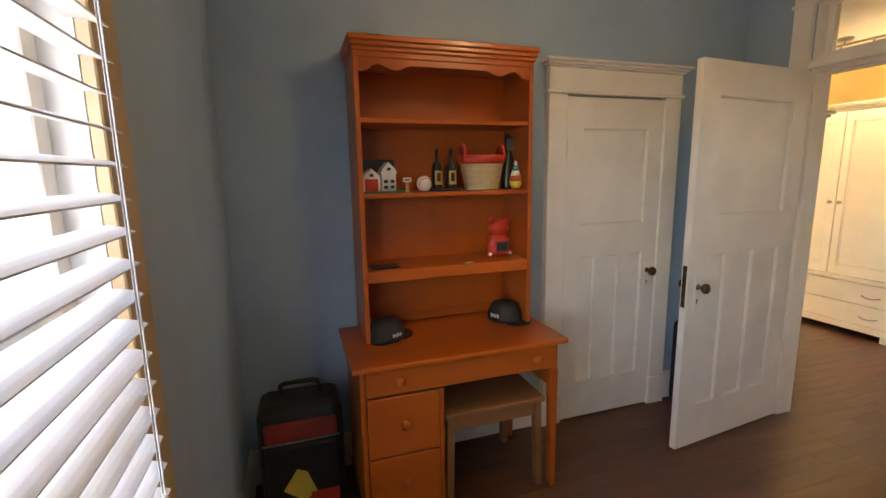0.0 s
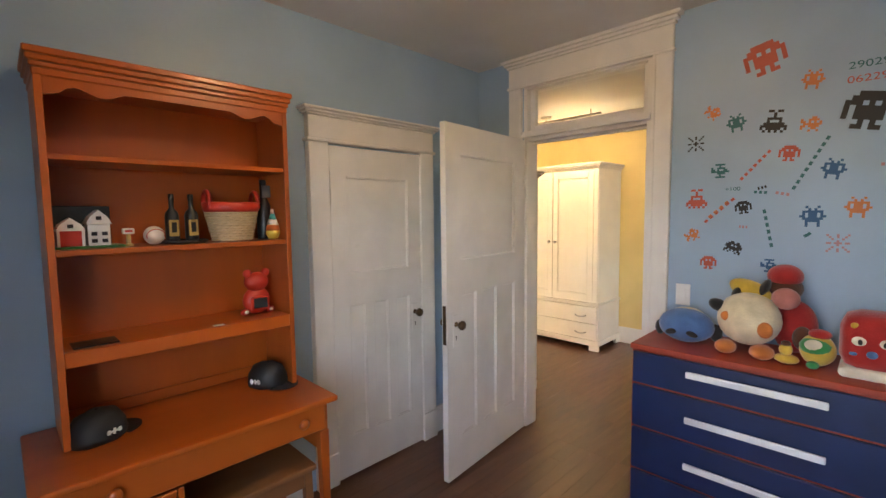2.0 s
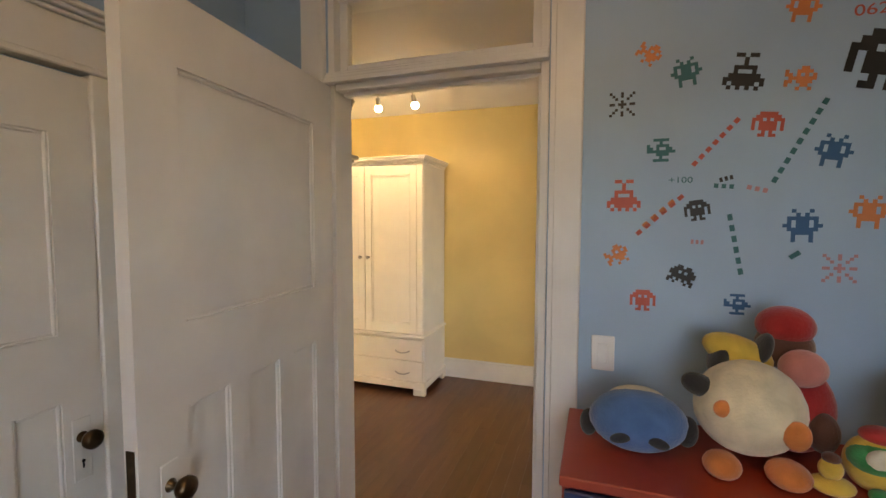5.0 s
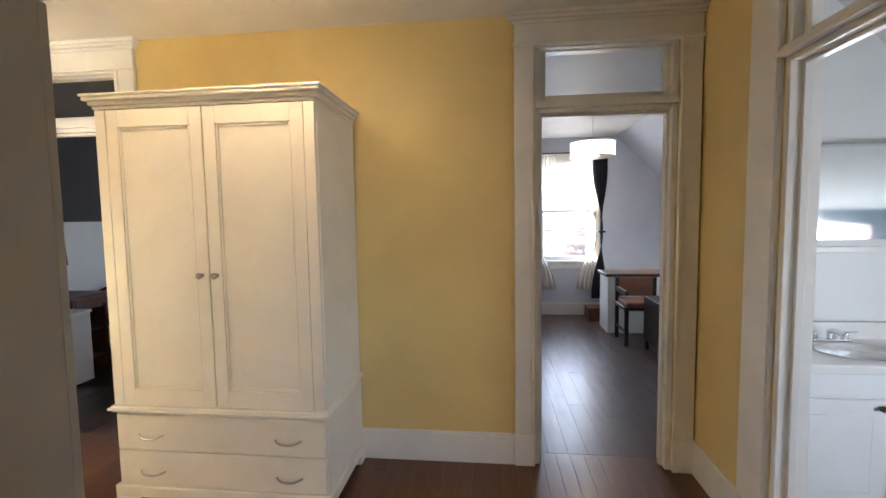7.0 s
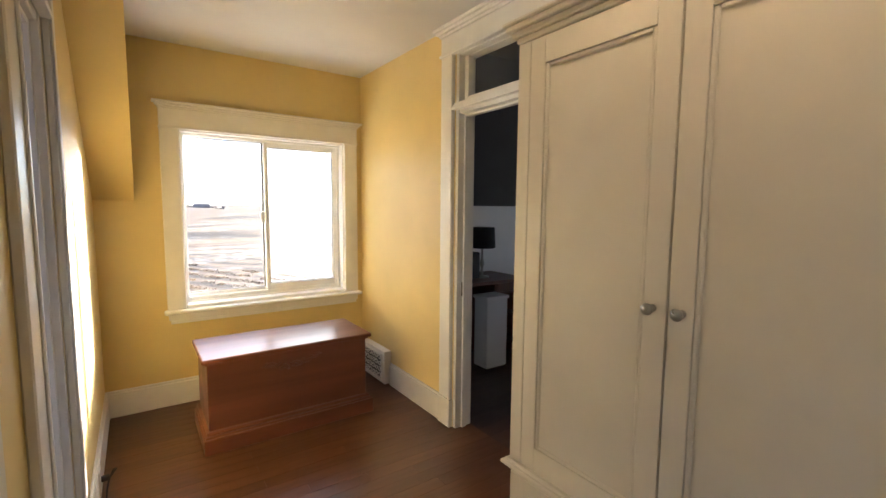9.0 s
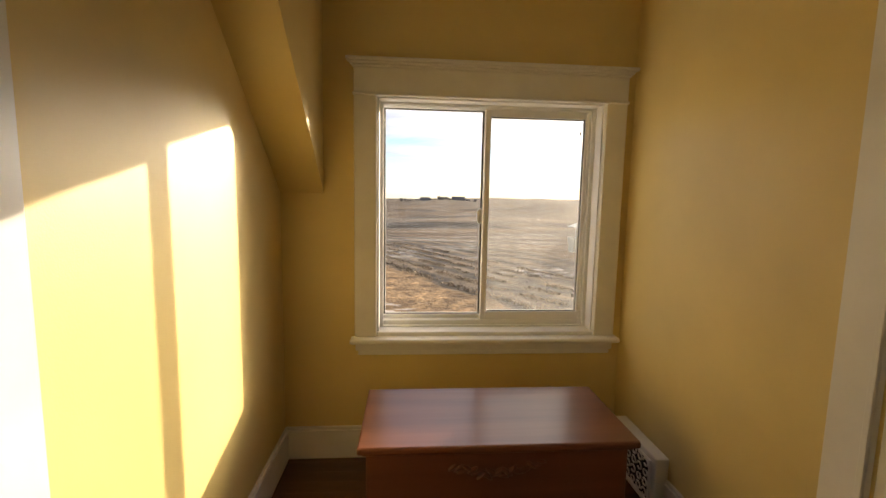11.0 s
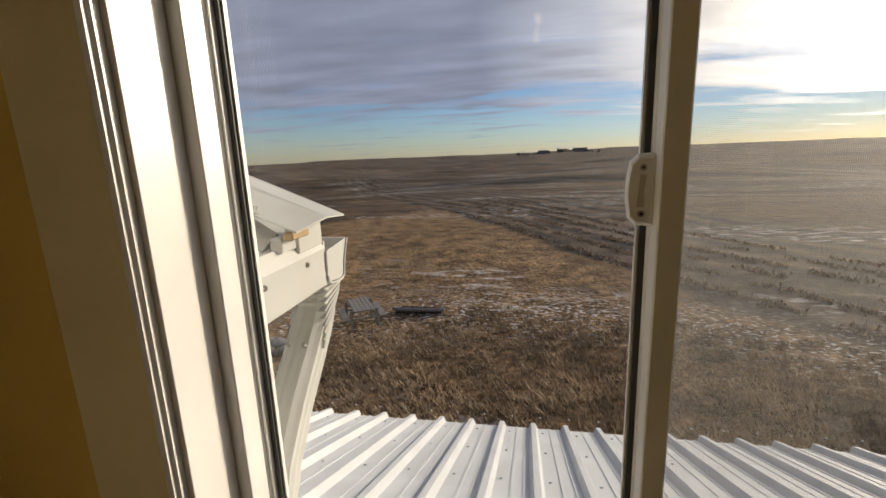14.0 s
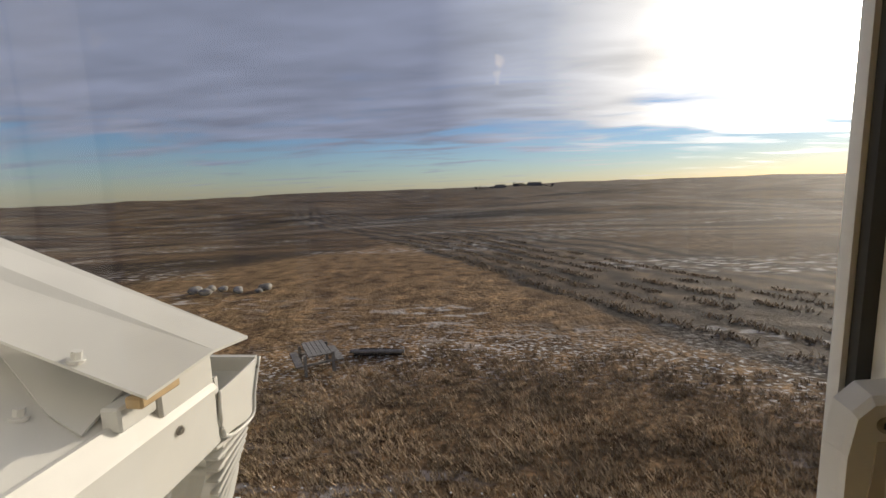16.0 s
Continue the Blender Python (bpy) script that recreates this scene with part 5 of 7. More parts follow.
g = part("pane", sheet_quad((XW - .07, WW[0], WW[2]), (XW - .07, WW[1], WW[2]), (XW - .07, WW[1], WW[3]), (XW - .07, WW[0], WW[3])), M["glass"], wb)
g.visible_shadow = False
bl = thing("window_blind", (XW + .04, -.35, 2.05), "white wide slat blind with open tilted slats", "blind")
M["slat"] = mat("white_blind_slat", (.62, .65, .70), .35, .03, 8)
part("headrail", box(XW + .024, XW + .075, WW[0] - .03, WW[1] - .078, 2.04, 2.09, bevel=.004), M["slat"], bl)
slat_mesh = None
z = 2.01
while z > .66:
    if slat_mesh is None:
        b2 = bmesh.new()
        pts = [(-.025 + .05 * i / 6, .0035 * (1 - (i / 3 - 1) ** 2)) for i in range(7)]
        pts += [(u, v - .0026) for u, v in reversed(pts)]
        prism(b2, pts, WW[1] - WW[0] - .082, Matrix(((1, 0, 0, 0), (0, 0, 1, 0), (0, 1, 0, 0), (0, 0, 0, 1))))
        fix(b2)
        slat_mesh = bpy.data.meshes.new("slat")
        b2.to_mesh(slat_mesh)
        b2.free()
        slat_mesh.materials.append(M["slat"])
    o = new("slat", slat_mesh)
    o.parent = bl
    o.matrix_basis = Matrix.Translation(Vector((XW + .052, WW[0] - .02, z)) - BASE[bl]) @ Matrix.Rotation(radians(12), 4, "Y")
    z -= .047
for yy in (WW[0] + .15, -.60, WW[1] - .14):
    part("ladder_tape", box(XW + .0765, XW + .0775, yy - .006, yy + .006, .66, 2.04), M["slat"], bl)
b2 = bmesh.new()
cyl(b2, (XW + .084, -.075, 1.02), (XW + .084, -.075, 1.045), .007, .004, 10)
cyl(b2, (XW + .084, -.075, 1.045), (XW + .084, -.075, 2.04), .0012, n=6)
part("pull_cord", b2, M["slat"], bl, "blind cord with small white tassel")

# ---------------------------------------------------------------- bedroom ceiling light
cl = thing("ceiling_light", (1.45, .05, CZB), "warm glowing flush ceiling light", "ceiling light")
b2 = bmesh.new()
lathe(b2, (1.45, .05, CZB), [(.0, -.085), (.06, -.08), (.10, -.06), (.125, -.03), (.13, -.012), (.13, 0)], 28)
part("diffuser", fix(b2), mat("lit_opal_glass", (.9, .85, .75), .3, 0, emit=(1.0, .72, .42, 1.0)), cl, "lit opal glass", smooth=True)
lamp("POINT", "bulb_bedroom", Matrix.Translation((1.45, .05, 2.40)), .64, WARM, radius=.07)
lamp("AREA", "window_light_bedroom", look((XW - .12, -.6, 1.32), (3, -.6, 1.1)), .54, (.96, .97, 1.0), size=1.3, size_y=1.3)
lamp("AREA", "window_light_west_room", look((XW - .12, 3.0, 1.4), (3, 3.0, 1.1)), 11, (.92, .95, 1.0), size=1.1, size_y=1.1)
# added lamp without a known source, lifts the dark grey room
lamp("AREA", "window_light_grey_room", look((XF + .10, 3.05, 1.4), (7, 3.05, 1.2)), .4, (.94, .96, 1.0), size=.85, size_y=1.1)
# added lamp in an unseen opening, brightens the bathroom
lamp("AREA", "window_light_bath", look((3.67, YS - .08, 1.05), (4.2, -1, 1.05)), 2, (.96, .97, 1.0), size=.5, size_y=.55)
lamp("AREA", "window_light_far_bedroom", look((XF + .10, -.45, 1.5), (7, -.45, 1.2)), 1.9, (.92, .96, 1.0), size=.68, size_y=1.38)

# ---------------------------------------------------------------- bed, coat


def cloth(name, fn, nu, nv, material, parent, label="", thick=.012):
    bm = bmesh.new()
    vs = [[bm.verts.new(fn(i / nu, j / nv)) for j in range(nv + 1)] for i in range(nu + 1)]
    for i in range(nu):
        for j in range(nv):
            bm.faces.new((vs[i][j], vs[i + 1][j], vs[i + 1][j + 1], vs[i][j + 1]))
    fix(bm)
    bmesh.ops.solidify(bm, geom=bm.faces[:], thickness=thick)
    return part(name, bm, material, parent, label, smooth=True)


M["bedblue"] = mat("bright_blue_fabric", (0.03, 0.17, 0.45), .7, .12, 5, .1, 50)
M["headboard"] = mat("brown_headboard", (0.20, 0.060, 0.020), .4, .15, 3, .05, 30, stretch=(1, .15, 1))
M["coat"] = mat("navy_fleece", (0.010, 0.013, 0.030), .9, .2, 8, .4, 60, sheen=.03)


def duvet_mat():
    m = mat("cream_printed_duvet", (0.58, 0.50, 0.42), .85, .07, 4, .35, 30, sheen=.2)
    nt = m.node_tree
    b = nt.nodes["Principled BSDF"]
    src = b.inputs["Base Color"].links[0].from_socket
    co = nt.nodes.new("ShaderNodeTexCoord")
    last = src
    for sc, lo, hi, c in ((9, .665, .69, (.06, .06, .07, 1)), (5.5, .63, .70, (.52, .30, .25, 1))):
        n = nt.nodes.new("ShaderNodeTexNoise")
        n.inputs["Scale"].default_value, n.inputs["Detail"].default_value = sc, 1.5
        n.inputs["Distortion"].default_value = 1.6
        nt.links.new(co.outputs["Object"], n.inputs["Vector"])
        r = nt.nodes.new("ShaderNodeMapRange")
        r.inputs["From Min"].default_value, r.inputs["From Max"].default_value = lo, hi
        nt.links.new(n.outputs["Fac"], r.inputs[0])
        mx = nt.nodes.new("ShaderNodeMix")
        mx.data_type = "RGBA"
        mx.inputs[7].default_value = c
        nt.links.new(r.outputs[0], mx.inputs[0])
        nt.links.new(last, mx.inputs[6])
        last = mx.outputs[2]
    nt.links.new(last, b.inputs["Base Color"])
    return m


M["duvet"] = duvet_mat()
bed = thing("bed", (2.05, -1.66, 0), "high bed with brown headboard and blue base", "bed")
part("headboard", box(2.985, 3.03, -2.18, -1.175, .20, 1.465, bevel=.006), M["headboard"], bed, "red brown wooden headboard")
part("base", box(1.10, 2.985, -2.16, -1.20, .03, .86, bevel=.006), M["bedblue"], bed, "bright blue bed base")
part("mattress", box(1.10, 2.98, -2.17, -1.19, .86, 1.12, bevel=.04), mat("mattress_ticking", (.5, .5, .5), .8), bed)
for x in (1.12, 2.93):
    part("post", box(x, x + .05, -1.215, -1.178, 0, .86, bevel=.004), M["headboard"], bed)


def duvet_at(u, v):
    """u along the bed, v from the wall side over the top and down the near side."""
    x = 1.05 + 1.90 * u
    drop = .34 + .30 * (1 - u) + .03 * math.sin(u * 23)
    L = .98 + drop
    s = v * L
    wr = .016 * noise.noise(Vector((x * 3.1, s * 4, 1))) + .010 * noise.noise(Vector((x * 9, s * 8, 4)))
    if s < .98:
        y, z = -2.15 + s, 1.185 + wr - .045 * max(0, (s - .83) / .15) ** 2
    else:
        t = s - .98
        y, z = -1.17 + .10 * (1 - math.exp(-t * 14)) + .028 * math.sin(x * 15 + 1) * min(1, t * 4) + wr, 1.14 - t
    return Vector((x, y, z))


dv_ = thing("duvet", (2.0, -1.6, 1.13), "rumpled cream duvet with dark sketched print on the bed", "duvet")
cloth("cover", duvet_at, 60, 44, M["duvet"], dv_, "", .03)


def coat_at(u, v):
    """u round the body, v down."""
    zs = (1.575, 1.54, 1.45, 1.30, 1.10, .90, .70, .48)
    cs = ((2.96, -1.20), (2.93, -1.18), (2.84, -1.12), (2.73, -1.045), (2.655, -.995), (2.60, -.97), (2.585, -.98), (2.58, -.99))
    hw = (.025, .050, .080, .105, .118, .115, .105, .090)
    k = min(v * 7, 6.999)
    i, f = int(k), k - int(k)
    z = zs[i] + (zs[i + 1] - zs[i]) * f
    cx = cs[i][0] + (cs[i + 1][0] - cs[i][0]) * f
    cy = cs[i][1] + (cs[i + 1][1] - cs[i][1]) * f
    w = hw[i] + (hw[i + 1] - hw[i]) * f
    a = 2 * math.pi * u
    fold = 1 + .13 * math.sin(a * 5 + v * 3) * min(1, v * 2) + .06 * math.sin(a * 11)
    p = Vector((cx + .42 * w * fold * math.cos(a), cy + w * fold * math.sin(a), z))
    p.z += .02 * math.sin(a * 3) * v
    p.x = min(p.x, 3.02)
    return p


ct = thing("jacket", (2.6, -1.05, .48), "dark navy jacket hung over the headboard corner", "jacket")
cloth("shell", coat_at, 64, 42, M["coat"], ct, "", .01)
cloth("lining_hem", lambda u, v: Vector((2.545 + .03 * math.sin(u * 19), -1.15 + .22 * u, .50 - .09 * v - .02 * math.sin(u * 12))), 24, 4, mat("grey_camo_cloth", (.22, .24, .27), .8, .4, 14), ct, "grey patterned hem", .004)

# ---------------------------------------------------------------- wall stickers
INK = {"r": (0.50, 0.09, 0.055), "o": (0.62, 0.20, 0.06), "k": (0.012, 0.012, 0.013), "t": (0.02, 0.13, 0.15), "b": (0.02, 0.10, 0.24), "p": (0.45, 0.22, 0.24)}
for k, c in INK.items():
    M["ink_" + k] = mat("sticker_" + k, c, .5, .04, 20)
ROBOT = ("..XXXXX..", ".XXXXXXX.", "XXX.X.XXX", "X.XXXXX.X", "X.XXXXX.X", "X.XXXXX.X", "...X.X...", "..XX.XX..")
BOT = ("..X...X..", "...X.X...", ".XXXXXXX.", ".X.XXX.X.", "XX.XXX.XX", ".XXXXXXX.", "..XXXXX..", "..X...X..", "..X...X..")
UFO = ("..XX.XX..", "....X....", "....X....", "..XXXXX..", "..X...X..", ".XXXXXXX.", "XXXXXXXXX", "X.XXXXX.X", ".X.X.X.X.")
STAR = ("X...X...X", ".X..X..X.", "..X...X..", "....X....", "XX.XXX.XX", "....X....", "..X...X..", ".X..X..X.", "X...X...X")
HELI = ("..XXXXX..", "....X....", "X..XXXX..", "XX.X..XX.", "XXXXXXXXX", "...XXXX..", "....X....", "..XXXXX..")
CRAB = ("..XX.XX..", ".XXXXXXX.", "XXX.X.XXX", "XXXXXXXXX", ".XXXXXXX.", "XX.X.X.XX", "X.X...X.X")
FISH = ("....XX...", "X..XXXX..", "XX.X.X.X.", ".XXXXXXX.", "XX.XXXX..", "X...XX...", "...X..X..")
HEART = (".XX.XX.", "XXXXXXX", "XXXXXXX", ".XXXXX.", "..XXX..", "...X...")


def sticker(name, art, y, z, w, ink, tilt=0.0, label=""):
    bm = bmesh.new()
    n, r = len(art[0]), len(art)
    px = w / n
    for j, line in enumerate(art):
        i = 0
        while i < n:
            if line[i] == "X":
                k = i
                while k < n and line[k] == "X":
                    k += 1
                bx(bm, -.0012, 0, (n / 2 - k) * px, (n / 2 - i) * px, (r / 2 - j - 1) * px, (r / 2 - j) * px)
                i = k
            else:
                i += 1
    bmesh.ops.transform(bm, matrix=Matrix.Translation((XE, y, z)) @ Matrix.Rotation(radians(tilt), 4, "X"), verts=bm.verts)
    return solid(name, bm, M["ink_" + ink], label, "wall sticker", group="pixel stickers on the blue wall")


sticker("wall_sticker", ROBOT, -.338, 2.255, .165, "r", -14, "large red pixel robot sticker on the blue wall")
sticker("wall_sticker", ROBOT, -.709, 1.953, .175, "k", 12, "large black pixel robot sticker on the blue wall")
for art, y, z, w, ink, tl, nm in (
        (BOT, -.519, 2.12, .085, "o", 8, "orange pixel alien"), (FISH, -.133, 2.035, .08, "o", 35, "orange pixel spacecraft"), (BOT, -.233, 1.971, .085, "t", -8, "dark teal pixel robot"),
        (UFO, -.385, 1.957, .105, "k", 8, "black pixel saucer"), (FISH, -.524, 1.924, .085, "o", 5, "orange pixel spacecraft"), (STAR, -.056, 1.89, .075, "k", 0, "black pixel burst"),
        (ROBOT, -.447, 1.802, .08, "r", 5, "small red pixel robot"), (HELI, -.171, 1.742, .08, "t", 0, "teal pixel craft"), (BOT, -.605, 1.719, .09, "b", 10, "blue pixel robot"),
        (UFO, -.068, 1.604, .10, "r", 0, "red pixel saucer"), (ROBOT, -.276, 1.556, .07, "k", -8, "small black pixel robot"), (BOT, -.691, 1.549, .09, "o", 3, "orange pixel alien"),
        (BOT, -.542, 1.511, .095, "b", 0, "blue pixel robot with long legs"), (FISH, -.056, 1.416, .08, "o", -30, "orange pixel spacecraft"), (CRAB, -.241, 1.356, .075, "k", 20, "black pixel crab"),
        (ROBOT, -.132, 1.272, .075, "r", 0, "small red pixel robot"), (STAR, -.633, 1.392, .08, "p", 0, "pale red pixel burst"), (HELI, -.391, 1.275, .07, "b", 0, "blue pixel craft")):
    sticker("wall_sticker", art, y, z, w, ink, tl, nm + " sticker on the blue wall")
for y, z, ink, nm in ((-.836, 2.145, "r", "red"), (-.896, 2.146, "r", "red"), (-.833, 2.093, "t", "teal"), (-.897, 2.09, "t", "teal")):
    sticker("heart_sticker", HEART, y, z, .046, ink, 2, nm + " pixel heart sticker on the blue wall")


def dashes(y0, z0, y1, z1, n, ink, nm):
    bm = bmesh.new()
    L = math.hypot(y1 - y0, z1 - z0)
    for i in range(n):
        a, b = (i + .15) / n * L, (i + .72) / n * L
        bx(bm, -.0012, 0, a, b, -.0065, .0065)
    ang = math.atan2(z1 - z0, y1 - y0)
    bmesh.ops.transform(bm, matrix=Matrix.Translation((XE, y0, z0)) @ Matrix.Rotation(ang, 4, "X"), verts=bm.verts)
    return solid("dash_sticker", bm, M["ink_" + ink], nm, "wall sticker", group="dashed shot lines on the blue wall")


dashes(-.378, 1.827, -.255, 1.686, 7, "r", "red dashed sticker line on the blue wall")
dashes(-.587, 1.868, -.463, 1.628, 9, "t", "dark dashed sticker line on the blue wall")
dashes(-.36, 1.549, -.399, 1.356, 6, "t", "dark dashed sticker line on the blue wall")
dashes(-.24, 1.605, -.103, 1.475, 6, "r", "red dashed sticker line on the blue wall")
dashes(-.215, 1.59, -.12, 1.50, 4, "o", "orange dashed sticker line on the blue wall")
dashes(-.545, 1.44, -.505, 1.41, 1, "t", "short dark sticker dash on the blue wall")
dashes(-.315, 1.63, -.375, 1.625, 3, "t", "dark sticker squiggle on the blue wall")
dashes(-.33, 1.645, -.37, 1.655, 3, "k", "dark sticker squiggle on the blue wall")
dashes(-.75, 1.727, -.81, 1.722, 3, "p", "pale sticker squiggle on the blue wall")
dashes(-.26, 1.461, -.30, 1.459, 3, "p", "pale sticker squiggle on the blue wall")
dashes(-.40, 1.625, -.46, 1.61, 3, "p", "pale sticker squiggle on the blue wall")


def text_sticker(txt, y, z, size, ink, label, squash=1.25):
    cu = bpy.data.curves.new("text", "FONT")
    cu.body, cu.size, cu.extrude = txt, size, .0006
    cu.align_x, cu.align_y = "CENTER", "CENTER"
    tmp = bpy.data.objects.new("text", cu)
    me = bpy.data.meshes.new_from_object(tmp)
    bpy.data.objects.remove(tmp)
    me.transform(Matrix(((0, 0, -1, XE - .0007), (-squash, 0, 0, y), (0, 1, 0, z), (0, 0, 0, 1))))
    me.materials.clear()
    me.materials.append(M["ink_" + ink])
    return tagged(new("score_sticker", me), label, "wall sticker", "pixel stickers on the blue wall")


text_sticker("290290", -.712, 2.148, .042, "t", "dark score number sticker on the blue wall")
text_sticker("062290", -.710, 2.089, .042, "r", "red score number sticker on the blue wall")
text_sticker("+100", -.228, 1.648, .026, "t", "small dark score sticker on the blue wall")

# light switch
sw = thing("light_switch", (XE, -.017, 1.09), "white light switch on the blue wall", "light switch")
part("plate", box(XE - .006, XE, -.017 - .036, -.017 + .036, 1.09 - .058, 1.09 + .058, bevel=.003), M["vinyl"], sw)
part("rocker", box(XE - .010, XE - .005, -.017 - .016, -.017 + .016, 1.09 - .033, 1.09 + .033, bevel=.002), M["vinyl"], sw)

# ---------------------------------------------------------------- soft toys on the dresser


def fabric(name, c):
    return mat(name, c, .9, .12, 14, .5, 120, sheen=.4)


F_ = {k: fabric("plush_" + k, c) for k, c in {"blue": (.07, .16, .36), "white": (.72, .66, .52), "cream": (.70, .60, .40), "orange": (.62, .19, .04), "red": (.42, .02, .018), "black": (.015, .015, .016), "yellow": (.62, .42, .06), "green": (.03, .25, .07), "brown": (.10, .035, .018), "pink": (.55, .20, .16)}.items()}
DZ = .90


def plush(name, at, label, pieces):
    t = thing(name, at, label, "soft toy", "soft toys on the dresser")
    for nm, c, (x, y, z), r, s, rot in pieces:
        b2 = bmesh.new()
        ball(b2, (at[0] + x, at[1] + y, at[2] + z), r, *s, 18, Matrix.Rotation(radians(rot), 4, "X"))
        part(nm, b2, F_[c], t, smooth=True)
    return t


plush("blue_plush", (2.83, -.105, DZ), "round blue plush cushion with dark markings", [
    ("body", "blue", (0, 0, .083), .10, (.8, 1.25, .83), 0), ("cap", "white", (.02, .0, .125), .07, (.8, 1.15, .62), 0), ("band", "red", (.005, 0, .118), .078, (.75, 1.2, .30), 0),
    ("ear", "black", (.02, .125, .05), .035, (.6, .7, 1.1), 0), ("ear", "black", (.02, -.125, .06), .035, (.6, .8, 1.2), 0),
    ("marking", "black", (-.072, .045, .058), .025, (.35, 1.1, .55), -15), ("marking", "black", (-.072, -.045, .058), .025, (.35, 1.1, .55), 15), ("brow", "black", (-.062, 0, .108), .022, (.35, 2.6, .30), 0)])
plush("penguin_plush", (2.83, -.36, DZ), "fluffy white plush bird with orange feet", [
    ("body", "cream", (0, 0, .155), .118, (.85, 1.05, 1.0), 0), ("foot", "orange", (-.075, .07, .032), .042, (1.1, 1.0, .75), 0), ("foot", "orange", (-.075, -.065, .032), .046, (1.1, 1.0, .7), 0),
    ("cheek", "orange", (-.085, -.075, .13), .032, (.5, .9, 1.1), 0), ("cheek", "orange", (-.075, .072, .17), .024, (.5, .9, .9), 0), ("ear", "black", (-.02, .115, .205), .036, (.7, 1.2, .8), 20)])
plush("bee_plush", (2.90, -.37, DZ + .20), "yellow and black striped plush lying on top", [
    ("body", "yellow", (0, .02, .075), .055, (.8, 1.6, .8), 20), ("stripe", "black", (-.006, .065, .058), .056, (.8, .42, .82), 20), ("stripe", "black", (-.004, -.035, .09), .054, (.8, .35, .82), 20), ("head", "pink", (-.03, -.115, .055), .052, (.9, 1.0, .9), 0)])
plush("capped_plush", (2.96, -.47, DZ), "brown plush figure with a red cap", [
    ("body", "red", (0, -.04, .12), .085, (.8, 1.0, 1.4), 0), ("head", "brown", (-.01, .0, .29), .068, (.9, 1.0, .9), 0), ("cap", "red", (-.01, .0, .345), .066, (1.0, 1.02, .8), 0), ("arm", "brown", (-.06, -.075, .085), .04, (.9, .9, 1.3), 0)])
plush("green_toy", (2.80, -.575, DZ), "small green and yellow round toy figure", [
    ("body", "yellow", (0, -.03, .07), .060, (.85, 1.0, 1.1), 0), ("collar", "green", (-.012, -.025, .085), .052, (.9, 1.05, .75), 0), ("face", "white", (-.045, -.02, .095), .027, (.6, 1.1, .9), 0), ("hat", "red", (.0, -.035, .135), .035, (1.0, 1.1, .6), 0), ("foot", "green", (-.05, -.02, .016), .022, (1.1, 1, .7), 0)])
plush("yellow_toy", (2.76, -.51, DZ), "small yellow toy beside the green one", [
    ("base", "yellow", (0, 0, .022), .040, (.9, 1.1, .5), 0), ("top", "yellow", (0, .004, .06), .024, (.9, 1, 1.1), 0), ("cap", "brown", (0, .004, .085), .018, (1, 1, .7), 0)])
rc = plush("red_car_plush", (2.80, -.765, DZ), "red plush car cushion with a face", [
    ("headlight", "yellow", (-.082, .052, .205), .012, (.4, 1, 1), 0), ("headlight", "yellow", (-.082, -.052, .205), .012, (.4, 1, 1), 0),
    ("eye", "white", (-.094, .038, .150), .022, (.3, .95, .8), 0), ("eye", "white", (-.094, -.038, .150), .022, (.3, .95, .8), 0),
    ("pupil", "black", (-.100, .034, .148), .010, (.3, .7, 1.1), 0), ("pupil", "black", (-.100, -.034, .148), .010, (.3, .7, 1.1), 0),
    ("badge", "blue", (-.097, 0, .105), .016, (.35, 1, .9), 0), ("badge", "blue", (-.093, .052, .10), .010, (.35, 1.2, .7), 0), ("badge", "blue", (-.093, -.052, .10), .010, (.35, 1.2, .7), 0)])
b2 = bmesh.new()
bx(b2, 2.71, 2.90, -.86, -.67, DZ + .03, DZ + .25, bevel=.055)
bmesh.ops.subdivide_edges(b2, edges=b2.edges[:], cuts=1, use_grid_fill=True)
part("body", b2, F_["red"], rc, smooth=True)
part("trim", box(2.713, 2.895, -.858, -.672, DZ, DZ + .04, bevel=.016), F_["white"], rc, "white lower edge")

# ---------------------------------------------------------------- things on the hutch and desk
S2, S3, DT = 1.437, 1.098, .766
PL = {k: mat("toy_" + k, c, .35, .05, 20) for k, c in {"black": (.012, .012, .014), "white": (.75, .73, .68), "red": (.50, .035, .02), "green": (.04, .20, .05), "straw": (.55, .42, .24), "teal": (.05, .35, .33), "yellow": (.65, .50, .08), "orange": (.60, .16, .04), "gold": (.45, .30, .10)}.items()}

th = thing("toy_house", (.69, 1.26, S2), "toy brick farmhouse in red, white and black", "toy house")
part("baseplate", box(.605, .80, 1.20, 1.33, S2, S2 + .008, bevel=.002), PL["green"], th)
part("barn", box(.612, .685, 1.215, 1.30, S2 + .008, S2 + .075, bevel=.002), PL["red"], th)
for x0, x1, z0, w in ((.608, .690, S2 + .062, .045), (.690, .765, S2 + .085, .050)):
    b2 = bmesh.new()
    prism(b2, [(x0, z0), (x1, z0), (x1 - .012, z0 + w * .5), ((x0 + x1) / 2, z0 + w), (x0 + .012, z0 + w * .5)], .10, Matrix(((1, 0, 0, 0), (0, 0, 1, 1.208), (0, 1, 0, 0), (0, 0, 0, 1))))
    part("gable", fix(b2), PL["white"], th)
part("house", box(.695, .760, 1.215, 1.30, S2 + .008, S2 + .085, bevel=.002), PL["white"], th)
for x, z in ((.712, .05), (.742, .05), (.727, .105), (.712, .025), (.742, .025), (.648, .078)):
    part("window", box(x - .008, x + .008, 1.2045, 1.212, S2 + z - .006, S2 + z + .007), PL["black"], th)
